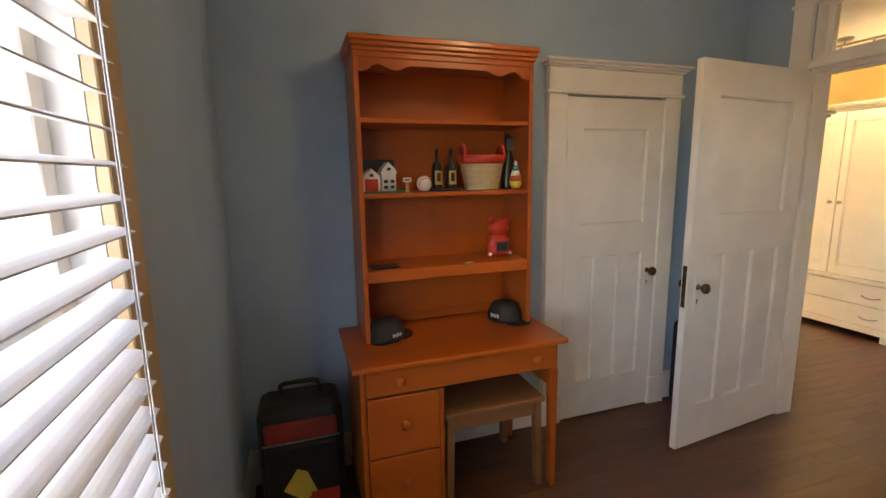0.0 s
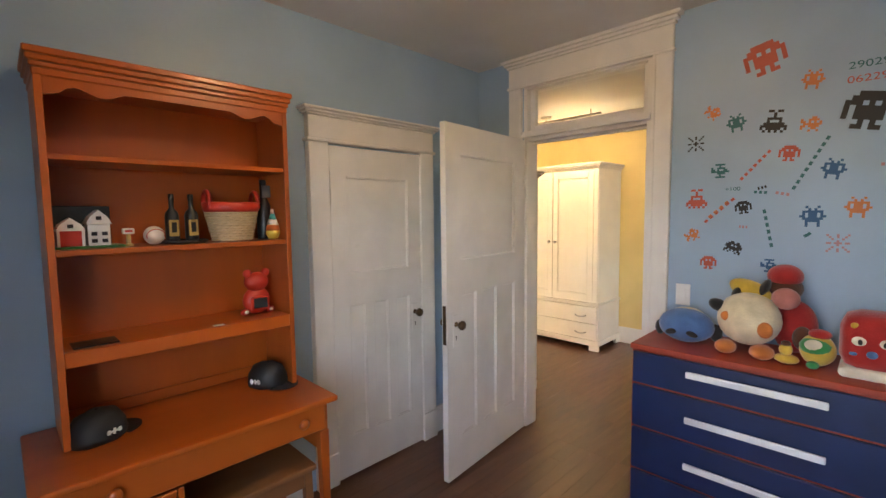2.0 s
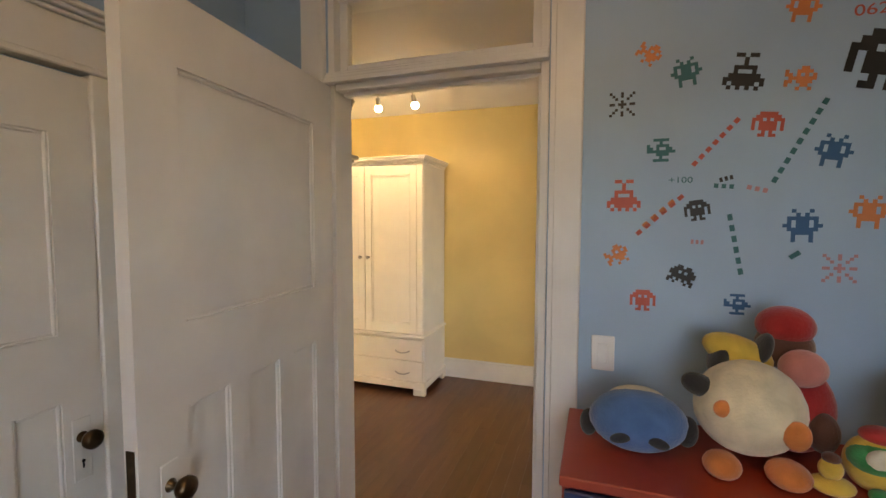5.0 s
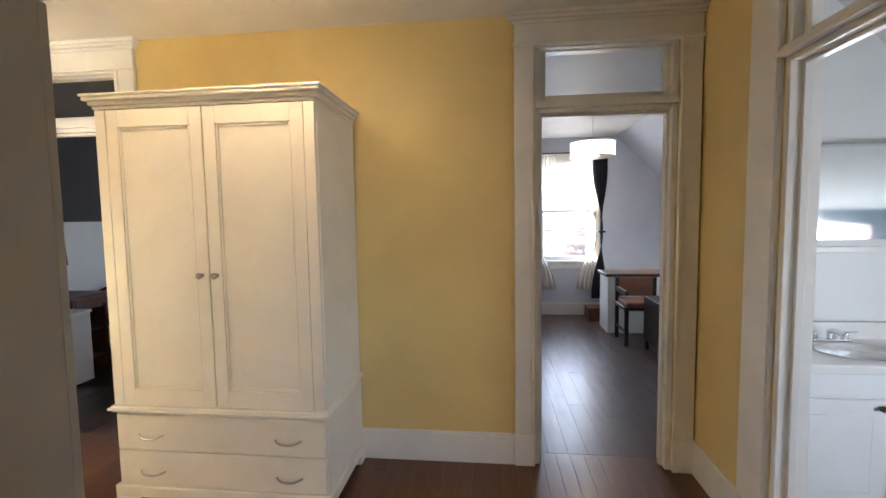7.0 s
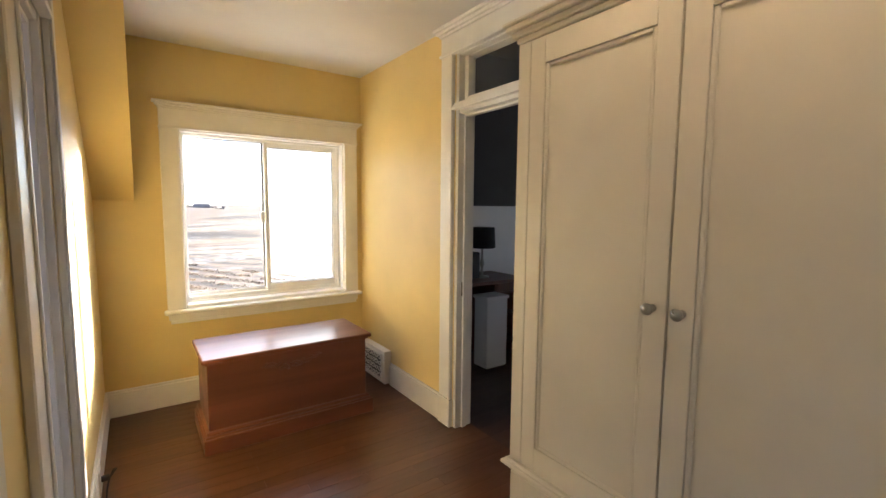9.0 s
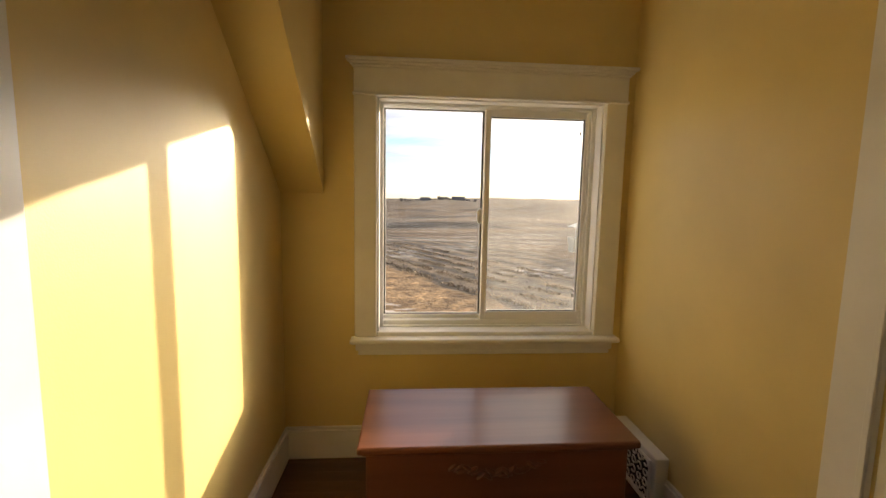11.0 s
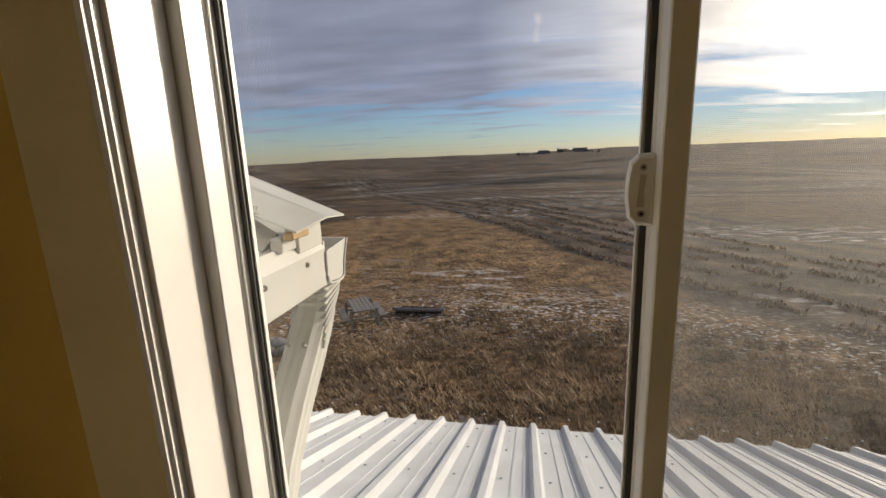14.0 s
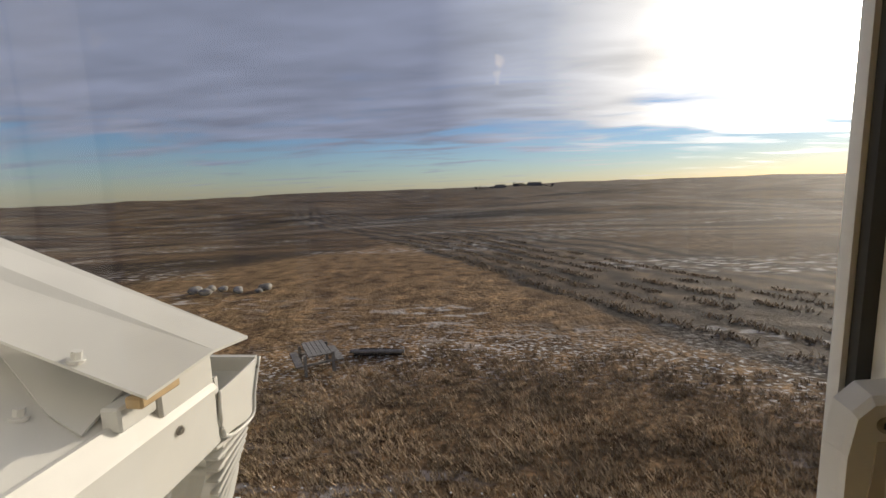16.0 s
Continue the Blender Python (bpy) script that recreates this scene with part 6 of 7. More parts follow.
part("roof", box(.606, .775, 1.31, 1.325, S2 + .008, S2 + .150, bevel=.002), PL["black"], th, "black roof boards")
for x in (.615, .682):
    part("post", box(x - .004, x + .004, 1.206, 1.214, S2 + .008, S2 + .062), PL["white"], th)

tp = thing("toy_signpost", (.815, 1.23, S2), "small toy post with a white and red sign", "toy")
b2 = bmesh.new()
lathe(b2, (.815, 1.23, S2), [(.016, 0), (.016, .006), (.008, .010), (.007, .045)], 14)
part("post", fix(b2), PL["gold"], tp)
part("sign", box(.796, .834, 1.222, 1.238, S2 + .045, S2 + .066, bevel=.003), PL["white"], tp)
part("stripe", box(.803, .827, 1.2205, 1.223, S2 + .052, S2 + .060), PL["red"], tp)

bb = thing("baseball", (.90, 1.24, S2), "white baseball with red stitches", "ball")
b2 = bmesh.new()
ball(b2, (.90, 1.24, S2 + .036), .036, n=24)
part("cover", b2, PL["white"], bb, smooth=True)
tube("stitching", [(.90 + .030 * math.sin(a), 1.24 - .0365 * math.cos(a * .5), S2 + .036 + .024 * math.cos(a)) for a in [i * .5 - 2.2 for i in range(9)]], .0014, PL["red"], bb)

tr_ = thing("bottle_tray", (1.005, 1.25, S2), "dark round tray under two small bottles", "tray")
b2 = bmesh.new()
lathe(b2, (1.005, 1.25, S2), [(.085, 0), (.090, .012), (.082, .014), (.078, .006), (0, .006)], 28)
part("dish", fix(b2), PL["black"], tr_, smooth=True)
for x in (.965, 1.035):
    bt = thing("small_bottle", (x, 1.245, S2 + .012), "small black bottle with a gold label", "bottle", "two small bottles on the tray")
    b2 = bmesh.new()
    lathe(b2, (x, 1.245, S2 + .012), [(.024, 0), (.025, .01), (.025, .10), (.020, .115), (.009, .128), (.009, .160), (.010, .162), (.010, .185), (0, .186)], 18)
    part("glass", fix(b2), PL["black"], bt, smooth=True)
    part("label", box(x - .018, x + .018, 1.2185, 1.224, S2 + .03, S2 + .095, bevel=.002), PL["gold"], bt)
    part("emblem", box(x - .009, x + .009, 1.2172, 1.219, S2 + .045, S2 + .085, bevel=.001), PL["black"], bt)

bk = thing("basket", (1.20, 1.26, S2), "woven straw basket with a red rim and handles", "basket")
for k in range(11):
    z0 = S2 + .002 + k * .0112
    r = .074 + .0022 * k
    b2 = bmesh.new()
    n = 44
    rings = []
    for q, (dr, dz) in enumerate(((-.003, 0), (.002, .002), (.0035, .0056), (.002, .009), (-.003, .0112))):
        rings.append([b2.verts.new((1.20 + (r + dr * (1 if (i + k) % 2 else .2)) * 1.12 * math.cos(2 * math.pi * i / n), 1.26 + (r + dr * (1 if (i + k) % 2 else .2)) * .9 * math.sin(2 * math.pi * i / n), z0 + dz)) for i in range(n)])
    for a, b in zip(rings, rings[1:]):
        for i in range(n):
            b2.faces.new((a[i], a[(i + 1) % n], b[(i + 1) % n], b[i]))
    if k == 0:
        b2.faces.new(rings[0][::-1])
    part("weave_row", b2, PL["straw"], bk)
b2 = bmesh.new()
lathe(b2, (1.20, 1.26, S2 + .125), [(.099, 0), (.104, .01), (.105, .04), (.099, .042), (.097, .03), (.096, .0)], 36, Matrix.Diagonal((1.12, .9, 1, 1)))
part("rim", fix(b2), PL["red"], bk, "red felt rim", smooth=True)
for x in (1.10, 1.30):
    tube("handle", [(x + (.0 if x < 1.2 else 0), 1.26 - .042 * math.cos(a), S2 + .145 + .055 * math.sin(a) + .012) for a in [math.pi * i / 8 - .3 for i in range(10)]], .010, PL["red"], bk)

db = thing("dark_bottle", (1.355, 1.29, S2), "tall dark wine bottle with grey label", "bottle")
b2 = bmesh.new()
lathe(b2, (1.355, 1.29, S2), [(.030, 0), (.031, .01), (.031, .15), (.022, .175), (.014, .195), (.014, .25), (.015, .252), (.015, .272), (0, .273)], 20)
part("glass", fix(b2), PL["black"], db, smooth=True)
part("label", box(1.335, 1.375, 1.256, 1.262, S2 + .19, S2 + .245), mat("grey_label", (.08, .08, .09), .5), db)
eg = thing("maraca", (1.355, 1.20, S2), "striped wooden egg shaker", "shaker")
prof = [(.0, 0), (.020, .004), (.030, .022), (.031, .040), (.026, .065), (.017, .09), (.009, .115), (.006, .135), (0, .137)]
cuts = (0, 3, 4, 5, 6, 8)
for a, b, c in zip(cuts, cuts[1:], ("yellow", "orange", "white", "teal", "white")):
    b2 = bmesh.new()
    lathe(b2, (1.355, 1.20, S2), prof[a:b + 1], 20)
    part("stripe", fix(b2), PL[c], eg, smooth=True)

br = thing("bear_timer", (1.285, 1.24, S3), "red plastic bear figure with a dark screen", "toy")
for nm, c, r, s in (("body", (1.285, 1.245, S3 + .062), .062, (1.0, .6, 1.0)), ("head", (1.285, 1.24, S3 + .148), .052, (1.05, .7, .85))):
    b2 = bmesh.new()
    ball(b2, c, r, *s, 20)
    part(nm, b2, PL["red"], br, smooth=True)
for dx in (-.040, .040):
    for nm, z, r in (("ear", .188, .019), ("foot", .016, .022)):
        b2 = bmesh.new()
        ball(b2, (1.285 + dx * (1.0 if nm == "ear" else 1.4), 1.235, S3 + z), r, 1, .7, 1 if nm == "ear" else .72, 14)
        part(nm, b2, PL["red"], br, smooth=True)
    b2 = bmesh.new()
    ball(b2, (1.285 + dx * 1.4, 1.219, S3 + .018), .010, 1, .5, .9, 10)
    part("paw_pad", b2, PL["white"], br, smooth=True)
part("screen_frame", box(1.245, 1.325, 1.200, 1.215, S3 + .025, S3 + .085, bevel=.004), PL["red"], br)
part("screen", box(1.255, 1.315, 1.1975, 1.201, S3 + .033, S3 + .078, bevel=.001), mat("dark_lcd", (.03, .04, .045), .15), br, "dark grey screen")

nb = thing("slim_case", (.70, 1.20, S3), "thin dark case lying on the shelf", "case")
part("shell", box(.625, .755, 1.15, 1.25, S3, S3 + .006, bevel=.002), PL["black"], nb)
nt_ = thing("paper_scrap", (1.09, 1.145, S3), "small white paper scrap on the shelf", "paper")
part("sheet", box(1.065, 1.105, 1.135, 1.155, S3, S3 + .003, bevel=.001), PL["white"], nt_)


def cap(name, x, y, rot, label, mark):
    c = thing(name, (x, y, DT), label, "cap", "two caps on the desk")
    m = Matrix.Translation((x, y, DT)) @ Matrix.Rotation(radians(rot), 4, "Z")
    b2 = bmesh.new()
    lathe(b2, (0, 0, 0), [(.082, .004), (.085, .02), (.080, .055), (.062, .088), (.030, .104), (.0, .107)], 26, Matrix.Diagonal((1.08, .92, 1, 1)))
    for v in b2.verts:
        v.co += Vector((0, 0, .006 * noise.noise(v.co * 30)))
    bmesh.ops.transform(b2, matrix=m, verts=b2.verts)
    part("crown", fix(b2), M["black"], c, smooth=True)
    b2 = bmesh.new()
    pts = [(.06 + .085 * math.cos(a), .072 * math.sin(a)) for a in [math.pi * i / 14 - math.pi / 2 for i in range(15)]]
    prism(b2, pts, .005, Matrix.Translation((0, 0, .004)))
    bmesh.ops.transform(b2, matrix=m, verts=b2.verts)
    part("brim", fix(b2), M["black"], c)
    b2 = bmesh.new()
    for u, w in ((-.018, .010), (0, .007), (.018, .010)):
        bx(b2, u - w / 2, u + w / 2, -.0845, -.078, .044 + mark * abs(u), .066 - mark * abs(u), bevel=.001)
    bx(b2, -.024, .024, -.0835, -.078, .052, .057)
    bmesh.ops.transform(b2, matrix=m @ Matrix.Rotation(.15, 4, "X"), verts=b2.verts)
    part("emblem", b2, PL["white"], c, "white embroidered mark")
    b2 = bmesh.new()
    ball(b2, m @ Vector((0, 0, .107)), .006, 1, 1, .6, 8)
    part("button", b2, M["black"], c, smooth=True)
    return c


cap("hat", .675, 1.165, 25, "black cap with a small white mark", .2)
cap("hat", 1.31, 1.22, -60, "black cap with a worn silver brim sticker", .0)

# ---------------------------------------------------------------- suitcase, bag in the corner
su = thing("suitcase", (.28, 1.20, 0), "small black wheeled suitcase with a red panel", "suitcase")
ms = mat("black_nylon", (.012, .014, .018), .55, .15, 12, .3, 90)
b2 = bmesh.new()
bx(b2, .10, .455, 1.06, 1.30, .035, .555, bevel=.05)
part("shell", b2, ms, su)
part("front_pocket", box(.125, .43, 1.035, 1.066, .06, .40, bevel=.014), ms, su)
part("red_panel", box(.130, .425, 1.040, 1.064, .415, .50, bevel=.010), mat("red_nylon", (.30, .03, .022), .6, .2, 10, .3, 90), su, "red nylon panel")
tube("zipper", [(.12, 1.056, .405), (.28, 1.048, .408), (.435, 1.056, .405)], .004, M["nickel"], su)
b2 = bmesh.new()
prism(b2, [(.19, .20), (.25, .29), (.29, .27), (.33, .16), (.27, .14)], .003, Matrix(((1, 0, 0, 0), (0, 0, -1, 1.035), (0, 1, 0, 0), (0, 0, 0, 1))))
part("patch", fix(b2), PL["yellow"], su, "yellow printed patch")
part("patch", box(.30, .42, 1.0315, 1.035, .11, .17, bevel=.001), PL["red"], su, "red printed patch")
tube("handle", [(.20, 1.20, .55), (.20, 1.20, .592), (.22, 1.20, .606), (.34, 1.20, .606), (.36, 1.20, .592), (.36, 1.20, .55)], .010, M["black"], su)
for x in (.14, .41):
    b2 = bmesh.new()
    cyl(b2, (x - .012, 1.27, .03), (x + .012, 1.27, .03), .03, n=16)
    part("wheel", b2, M["black"], su)
    part("foot", box(x - .015, x + .015, 1.07, 1.10, 0, .045, bevel=.004), M["black"], su)
bg = thing("garment_bag", (2.70, 1.33, 0), "dark navy bag standing behind the open door", "bag")
b2 = bmesh.new()
bx(b2, 2.60, 2.86, 1.26, 1.39, 0, .56, bevel=.04)
part("body", b2, M["coat"], bg)
tube("strap", [(2.63, 1.30, .55), (2.66, 1.29, .63), (2.74, 1.29, .65), (2.80, 1.30, .55)], .009, M["black"], bg)

# ---------------------------------------------------------------- hall ceiling lights
tk = thing("track_light", (4.72, 1.66, CZ), "brushed nickel track light with glowing bulbs", "track light")
part("rail", box(4.708, 4.732, 1.24, 2.14, CZ - .062, CZ - .045, bevel=.002), M["nickel"], tk)
b2 = bmesh.new()
lathe(b2, (4.72, 1.86, CZ), [(.0, -.026), (.045, -.024), (.058, -.012), (.06, 0)], 24)
part("canopy", fix(b2), M["nickel"], tk, smooth=True)
for yy in (1.35, 1.86, 2.08):
    b2 = bmesh.new()
    cyl(b2, (4.72, yy, CZ - .045), (4.72, yy, CZ), .006, n=10)
    part("stem", b2, M["nickel"], tk)
M["bulb"] = mat("lit_bulb", (1, .9, .75), .3, 0, emit=(1.0, .74, .42, 5.0))
for yy, tilt in ((1.36, (.35, -.1)), (1.66, (.30, .05)), (1.88, (-.5, .3)), (2.08, (.25, .25))):
    ax = Vector((tilt[0], tilt[1], -1)).normalized()
    p0 = Vector((4.72, yy, CZ - .062))
    b2 = bmesh.new()
    cyl(b2, p0, p0 + Vector((0, 0, -.02)), .005, n=8)
    cyl(b2, p0 + Vector((0, 0, -.02)), p0 + Vector((0, 0, -.02)) + ax * .055, .017, .020, 16)
    hd = part("lamp_head", b2, M["nickel"], tk)
    b2 = bmesh.new()
    c = p0 + Vector((0, 0, -.02)) + ax * .066
    ball(b2, c + ax * .012, .030, n=14)
    part("bulb", b2, M["bulb"] if tilt[0] > 0 else M["vinyl"], hd, "glowing warm bulb", smooth=True)
    if tilt[0] > 0:
        lamp("SPOT", "bulb_track", look(c + ax * .04, c + ax * 1.0), 1.5, WARM, radius=.03, cone=radians(150))
rg = thing("ceiling_ring", (4.857, 3.697, CZ), "round white recessed ceiling fixture", "ceiling fixture")
b2 = bmesh.new()
lathe(b2, (4.857, 3.697, CZ), [(.052, -.004), (.056, -.010), (.078, -.010), (.085, 0)], 32)
part("ring", fix(b2), M["white_metal"], rg, smooth=True)
b2 = bmesh.new()
cyl(b2, (4.857, 3.697, CZ), (4.857, 3.697, CZ - .004), .052, n=28)
part("lens", b2, mat("grey_lens", (.45, .45, .43), .3), rg)

# ---------------------------------------------------------------- floor register and outlet by the window
vt = thing("wall_register", (5.58, 4.70, 0), "white cast scroll heat register in the baseboard", "register")
part("housing", box(5.545, XH, 4.50, 4.92, .012, .285, bevel=.008), M["trim"], vt)
# black plate on the solid housing, stands in for the opening's shade
part("dark_opening", box(5.541, 5.546, 4.54, 4.88, .05, .25), M["black"], vt)
sc_ = bmesh.new()
for a in (4.535, 4.875):
    bx(sc_, 5.534, 5.545, a, a + .012, .045, .255, bevel=.002)
for a in (.042, .246):
    bx(sc_, 5.534, 5.545, 4.535, 4.887, a, a + .012, bevel=.002)
part("grille_frame", sc_, M["trim"], vt)
for i in range(6):
    for j in range(4):
        cy, cz = 4.575 + i * .054, .075 + j * .050
        b2 = bmesh.new()
        pts = [(5.538, cy + .022 * math.cos(a) * (1 - .05 * a), cz + .020 * math.sin(a) * (1 - .05 * a)) for a in [k * .7 + (i + j) % 3 for k in range(9)]]
        b2.free()
        tube("scroll", pts, .0042, M["trim"], vt)
ol = thing("wall_outlet", (XJ2 + .02, 4.03, .11), "white outlet in the baseboard with a black plug", "outlet")
part("plate", box(XJ2 + .020, XJ2 + .026, 3.97, 4.05, .05, .165, bevel=.002), M["vinyl"], ol)
pg = thing("power_cord", (XJ2 + .05, 4.03, .11), "black plug and cord in the hall outlet", "cord")
part("plug", box(XJ2 + .026, XJ2 + .060, 4.005, 4.03, .10, .125, bevel=.004), M["black"], pg)
tube("cable", [(XJ2 + .06, 4.017, .112), (XJ2 + .085, 4.05, .13), (XJ2 + .07, 4.08, .11), (XJ2 + .05, 4.03, .07), (XJ2 + .045, 3.95, .01), (XJ2 + .06, 3.7, .005)], .004, M["black"], pg)

# strike plates on the door jambs
for nm, x, y, z in (("strike_plate", XJ2 - .06, DW[1] - .029, .90), ("strike_plate", XH + .05, DC[1] - .029, .93)):
    sp = thing(nm, (x, y, z), "small dark brass strike plate on the jamb", "strike plate")
    part("plate", box(x - .012, x + .012, y - .001, y + .0015, z - .045, z + .045, bevel=.0005), M["bronze"], sp)

# ---------------------------------------------------------------- bathroom
bv = thing("bathroom_vanity", (5.38, -1.15, 0), "white bathroom vanity with raised panel doors", "vanity")
VX = 5.165
part("body", box(VX + .02, 5.60, -1.62, -.70, .10, .74, bevel=.003), M["bathwhite"], bv)
part("toe_kick", box(VX + .07, 5.60, -1.61, -.71, 0, .10), M["bathwhite"], bv)
for a, b in ((-1.145, -.74), (-1.60, -1.165)):
    dr = part("door", box(VX, VX + .019, a, b, .12, .62, bevel=.004), M["bathwhite"], bv)
    part("raised_panel", box(VX - .006, VX, a + .07, b - .07, .19, .55, bevel=.005), M["bathwhite"], dr)
    b2 = bmesh.new()
    ball(b2, (VX - .014, a + .035 if b > -1 else b - .035, .585), .014, n=12)
    part("knob", b2, M["bronze"], dr, smooth=True)
part("drawer_rail", box(VX + .004, VX + .02, -1.60, -.72, .635, .735, bevel=.003), M["bathwhite"], bv)
ctp = thing("sink_counter", (5.37, -1.15, .74), "white cultured marble sink top", "sink")
MB = mat("white_marble_resin", (.82, .80, .77), .18, .03, 5)
b2 = bmesh.new()
bx(b2, VX - .03, 5.60, -1.64, -.685, .742, .785, bevel=.008)
part("slab", b2, MB, ctp)
part("backsplash", box(5.575, 5.60, -1.64, -.685, .785, .875, bevel=.004), MB, ctp)
# nearly flat basin, the shade of its hollow put into the colour
b2 = bmesh.new()
lathe(b2, (5.34, -1.18, .786), [(.20, .0), (.19, .006), (.185, .0), (.15, -.003), (0, -.004)], 30, Matrix.Diagonal((.8, 1.15, 1, 1)))
part("basin", fix(b2), mat("basin_shadow", (.70, .67, .62), .2), ctp, smooth=True)
fc = thing("faucet", (5.53, -1.15, .785), "chrome two handle faucet", "faucet")
CH_ = mat("chrome", (.75, .76, .78), .08, 0, metal=1.0)
part("base_plate", box(5.505, 5.555, -1.235, -1.045, .785, .800, bevel=.005), CH_, fc)
tube("spout", [(5.53, -1.14, .80), (5.525, -1.14, .838), (5.49, -1.14, .850), (5.43, -1.14, .838)], .013, CH_, fc)
for y in (-1.215, -1.065):
    b2 = bmesh.new()
    lathe(b2, (5.53, y, .80), [(.018, 0), (.014, .02), (.018, .028), (.010, .036), (0, .037)], 14)
    part("handle", fix(b2), CH_, fc, smooth=True)
    tube("lever", [(5.53, y, .832), (5.50, y + (.04 if y > -1.14 else -.04), .842)], .005, CH_, fc)
mc = thing("mirror_cabinet", (5.57, -1.2, 1.34), "mirrored medicine cabinet with metal trim", "mirror cabinet")
part("box", box(5.53, 5.618, -1.48, -.78, 1.315, 1.80, bevel=.002), CH_, mc)
for a, b in ((-1.455, -1.045), (-1.03, -.80)):
    part("mirror_door", box(5.522, 5.530, a, b, 1.335, 1.785, bevel=.001), M["mirror"], mc, "mirror door")
for a in (-1.475, -1.0425):
    part("divider", box(5.518, 5.524, a, a + .012, 1.33, 1.79), M["black"], mc)
solid("chair_rail", box(5.605, 5.62, YS, YB2, 1.24, 1.275, bevel=.004), M["trim"], "white painted chair rail in the bathroom", "trim", "structure")

# ---------------------------------------------------------------- far bedroom
wf = thing("window_3", (XF, -.45, .80), "bright white cased window with sheer curtains", "window", "", "structure")
for y0, y1 in ((-.92, -.80), (-.10, .02)):
    part("casing", box(XF - .022, XF, y0, y1, .80, 2.22, bevel=.003), M["trim"], wf)
part("head_casing", box(XF - .024, XF, -.94, .04, 2.22, 2.34, bevel=.003), M["trim"], wf)
part("window_sill", box(XF - .06, XF + .02, -.95, .05, .765, .80, bevel=.004), M["trim"], wf)
part("apron", box(XF - .02, XF, -.92, .02, .68, .765, bevel=.003), M["trim"], wf)
for z0, z1 in ((.80, .86), (1.49, 1.54), (2.16, 2.22)):
    part("sash_rail", box(XF + .04, XF + .07, -.80, -.10, z0, z1, bevel=.002), M["vinyl"], wf)
for y0, y1 in ((-.80, -.76), (-.14, -.10)):
    part("sash_stile", box(XF + .04, XF + .07, y0, y1, .86, 2.16, bevel=.002), M["vinyl"], wf)
M["sheer"] = bpy.data.materials.new("sheer_white_voile")
M["sheer"].use_nodes = True
_n = M["sheer"].node_tree
_n.nodes.clear()
_o, _t, _d, _x, _mx = (_n.nodes.new(k) for k in ("ShaderNodeOutputMaterial", "ShaderNodeBsdfTransparent", "ShaderNodeBsdfTranslucent", "ShaderNodeBsdfDiffuse", "ShaderNodeMixShader"))
_mx2 = _n.nodes.new("ShaderNodeMixShader")
_d.inputs[0].default_value = _x.inputs[0].default_value = (.85, .83, .80, 1)
_mx.inputs[0].default_value, _mx2.inputs[0].default_value = .5, .75
_n.links.new(_d.outputs[0], _mx.inputs[1])
_n.links.new(_x.outputs[0], _mx.inputs[2])
_n.links.new(_t.outputs[0], _mx2.inputs[1])
_n.links.new(_mx.outputs[0], _mx2.inputs[2])
_n.links.new(_mx2.outputs[0], _o.inputs[0])


def curtain(name, x, y_top0, y_top1, y_tie, z0, z1, material, label, group):
    t = thing(name, (x, y_tie, z0), label, "curtain", group)

    def at(u, v):
        z = z1 + (z0 - z1) * v
        tie = (z1 - 1.22) / (z1 - z0)
        k = max(0, 1 - abs(v - tie) / .42)
        k = k * k * (3 - 2 * k)
        y = y_top0 + (y_top1 - y_top0) * u
        yt = y_tie + (u - .5) * .06
        y = y + (yt - y) * k * .9
        return Vector((x + .022 * math.sin(u * 34 + v * 2) * (1 - .4 * k), y, z))
    cloth("drape", at, 60, 30, material, t, "", .003)
    b2 = bmesh.new()
    bx(b2, x - .035, x + .035, y_tie - .045, y_tie + .045, 1.205, 1.232, bevel=.006)
    part("tieback", b2, material, t)
    return t


DK = mat("dark_navy_drape", (.012, .016, .030), .8, .1, 8)
curtain("sheer_curtain", XF - .10, .02, -.30, -.02, .40, 2.30, M["sheer"], "white sheer curtain tied back at the window", "sheers")
curtain("sheer_curtain", XF - .10, -.60, -.92, -.86, .40, 2.30, M["sheer"], "white sheer curtain tied back at the window", "sheers")
curtain("dark_curtain", XF - .15, .12, -.06, .06, .27, 2.32, DK, "dark navy curtain tied back beside the sheer", "dark curtains")
curtain("dark_curtain", XF - .15, -.80, -1.0, -.93, .27, 2.32, DK, "dark navy curtain tied back beside the sheer", "dark curtains")
cr_ = thing("curtain_rod", (XF - .12, -.45, 2.33), "thin dark curtain rod", "curtain rod")
b2 = bmesh.new()
cyl(b2, (XF - .13, -1.1, 2.33), (XF - .13, .22, 2.33), .009, n=10)
for y in (-1.05, .18):
    cyl(b2, (XF - .13, y, 2.33), (XF, y, 2.33), .006, n=8)
part("rod", b2, M["black"], cr_)
pd = thing("pendant_lamp", (8.24, -.52, CZ), "round pendant lamp with patterned crystal shade", "pendant lamp")
tube("cord", [(8.24, -.52, CZ), (8.245, -.52, 2.42), (8.24, -.52, 2.30)], .004, M["vinyl"], pd)
b2 = bmesh.new()
lathe(b2, (8.24, -.52, 2.105), [(.235, 0), (.24, .005), (.24, .155), (.235, .16)], 40)
M["shade"] = mat("crystal_shade", (.55, .48, .40), .3, .5, 70, .4, 90, col2=(.12, .09, .07), emit=(1.0, .80, .6, .35))
part("shade", fix(b2), M["shade"], pd, "patterned shade", smooth=True)
b2 = bmesh.new()
for z in (2.103, 2.262):
    lathe(b2, (8.24, -.52, z), [(.238, 0), (.246, .002), (.246, .008), (.238, .010)], 40)
part("trim_ring", fix(b2), M["nickel"], pd)
b2 = bmesh.new()
ball(b2, (8.24, -.55, 2.18), .035, n=12)
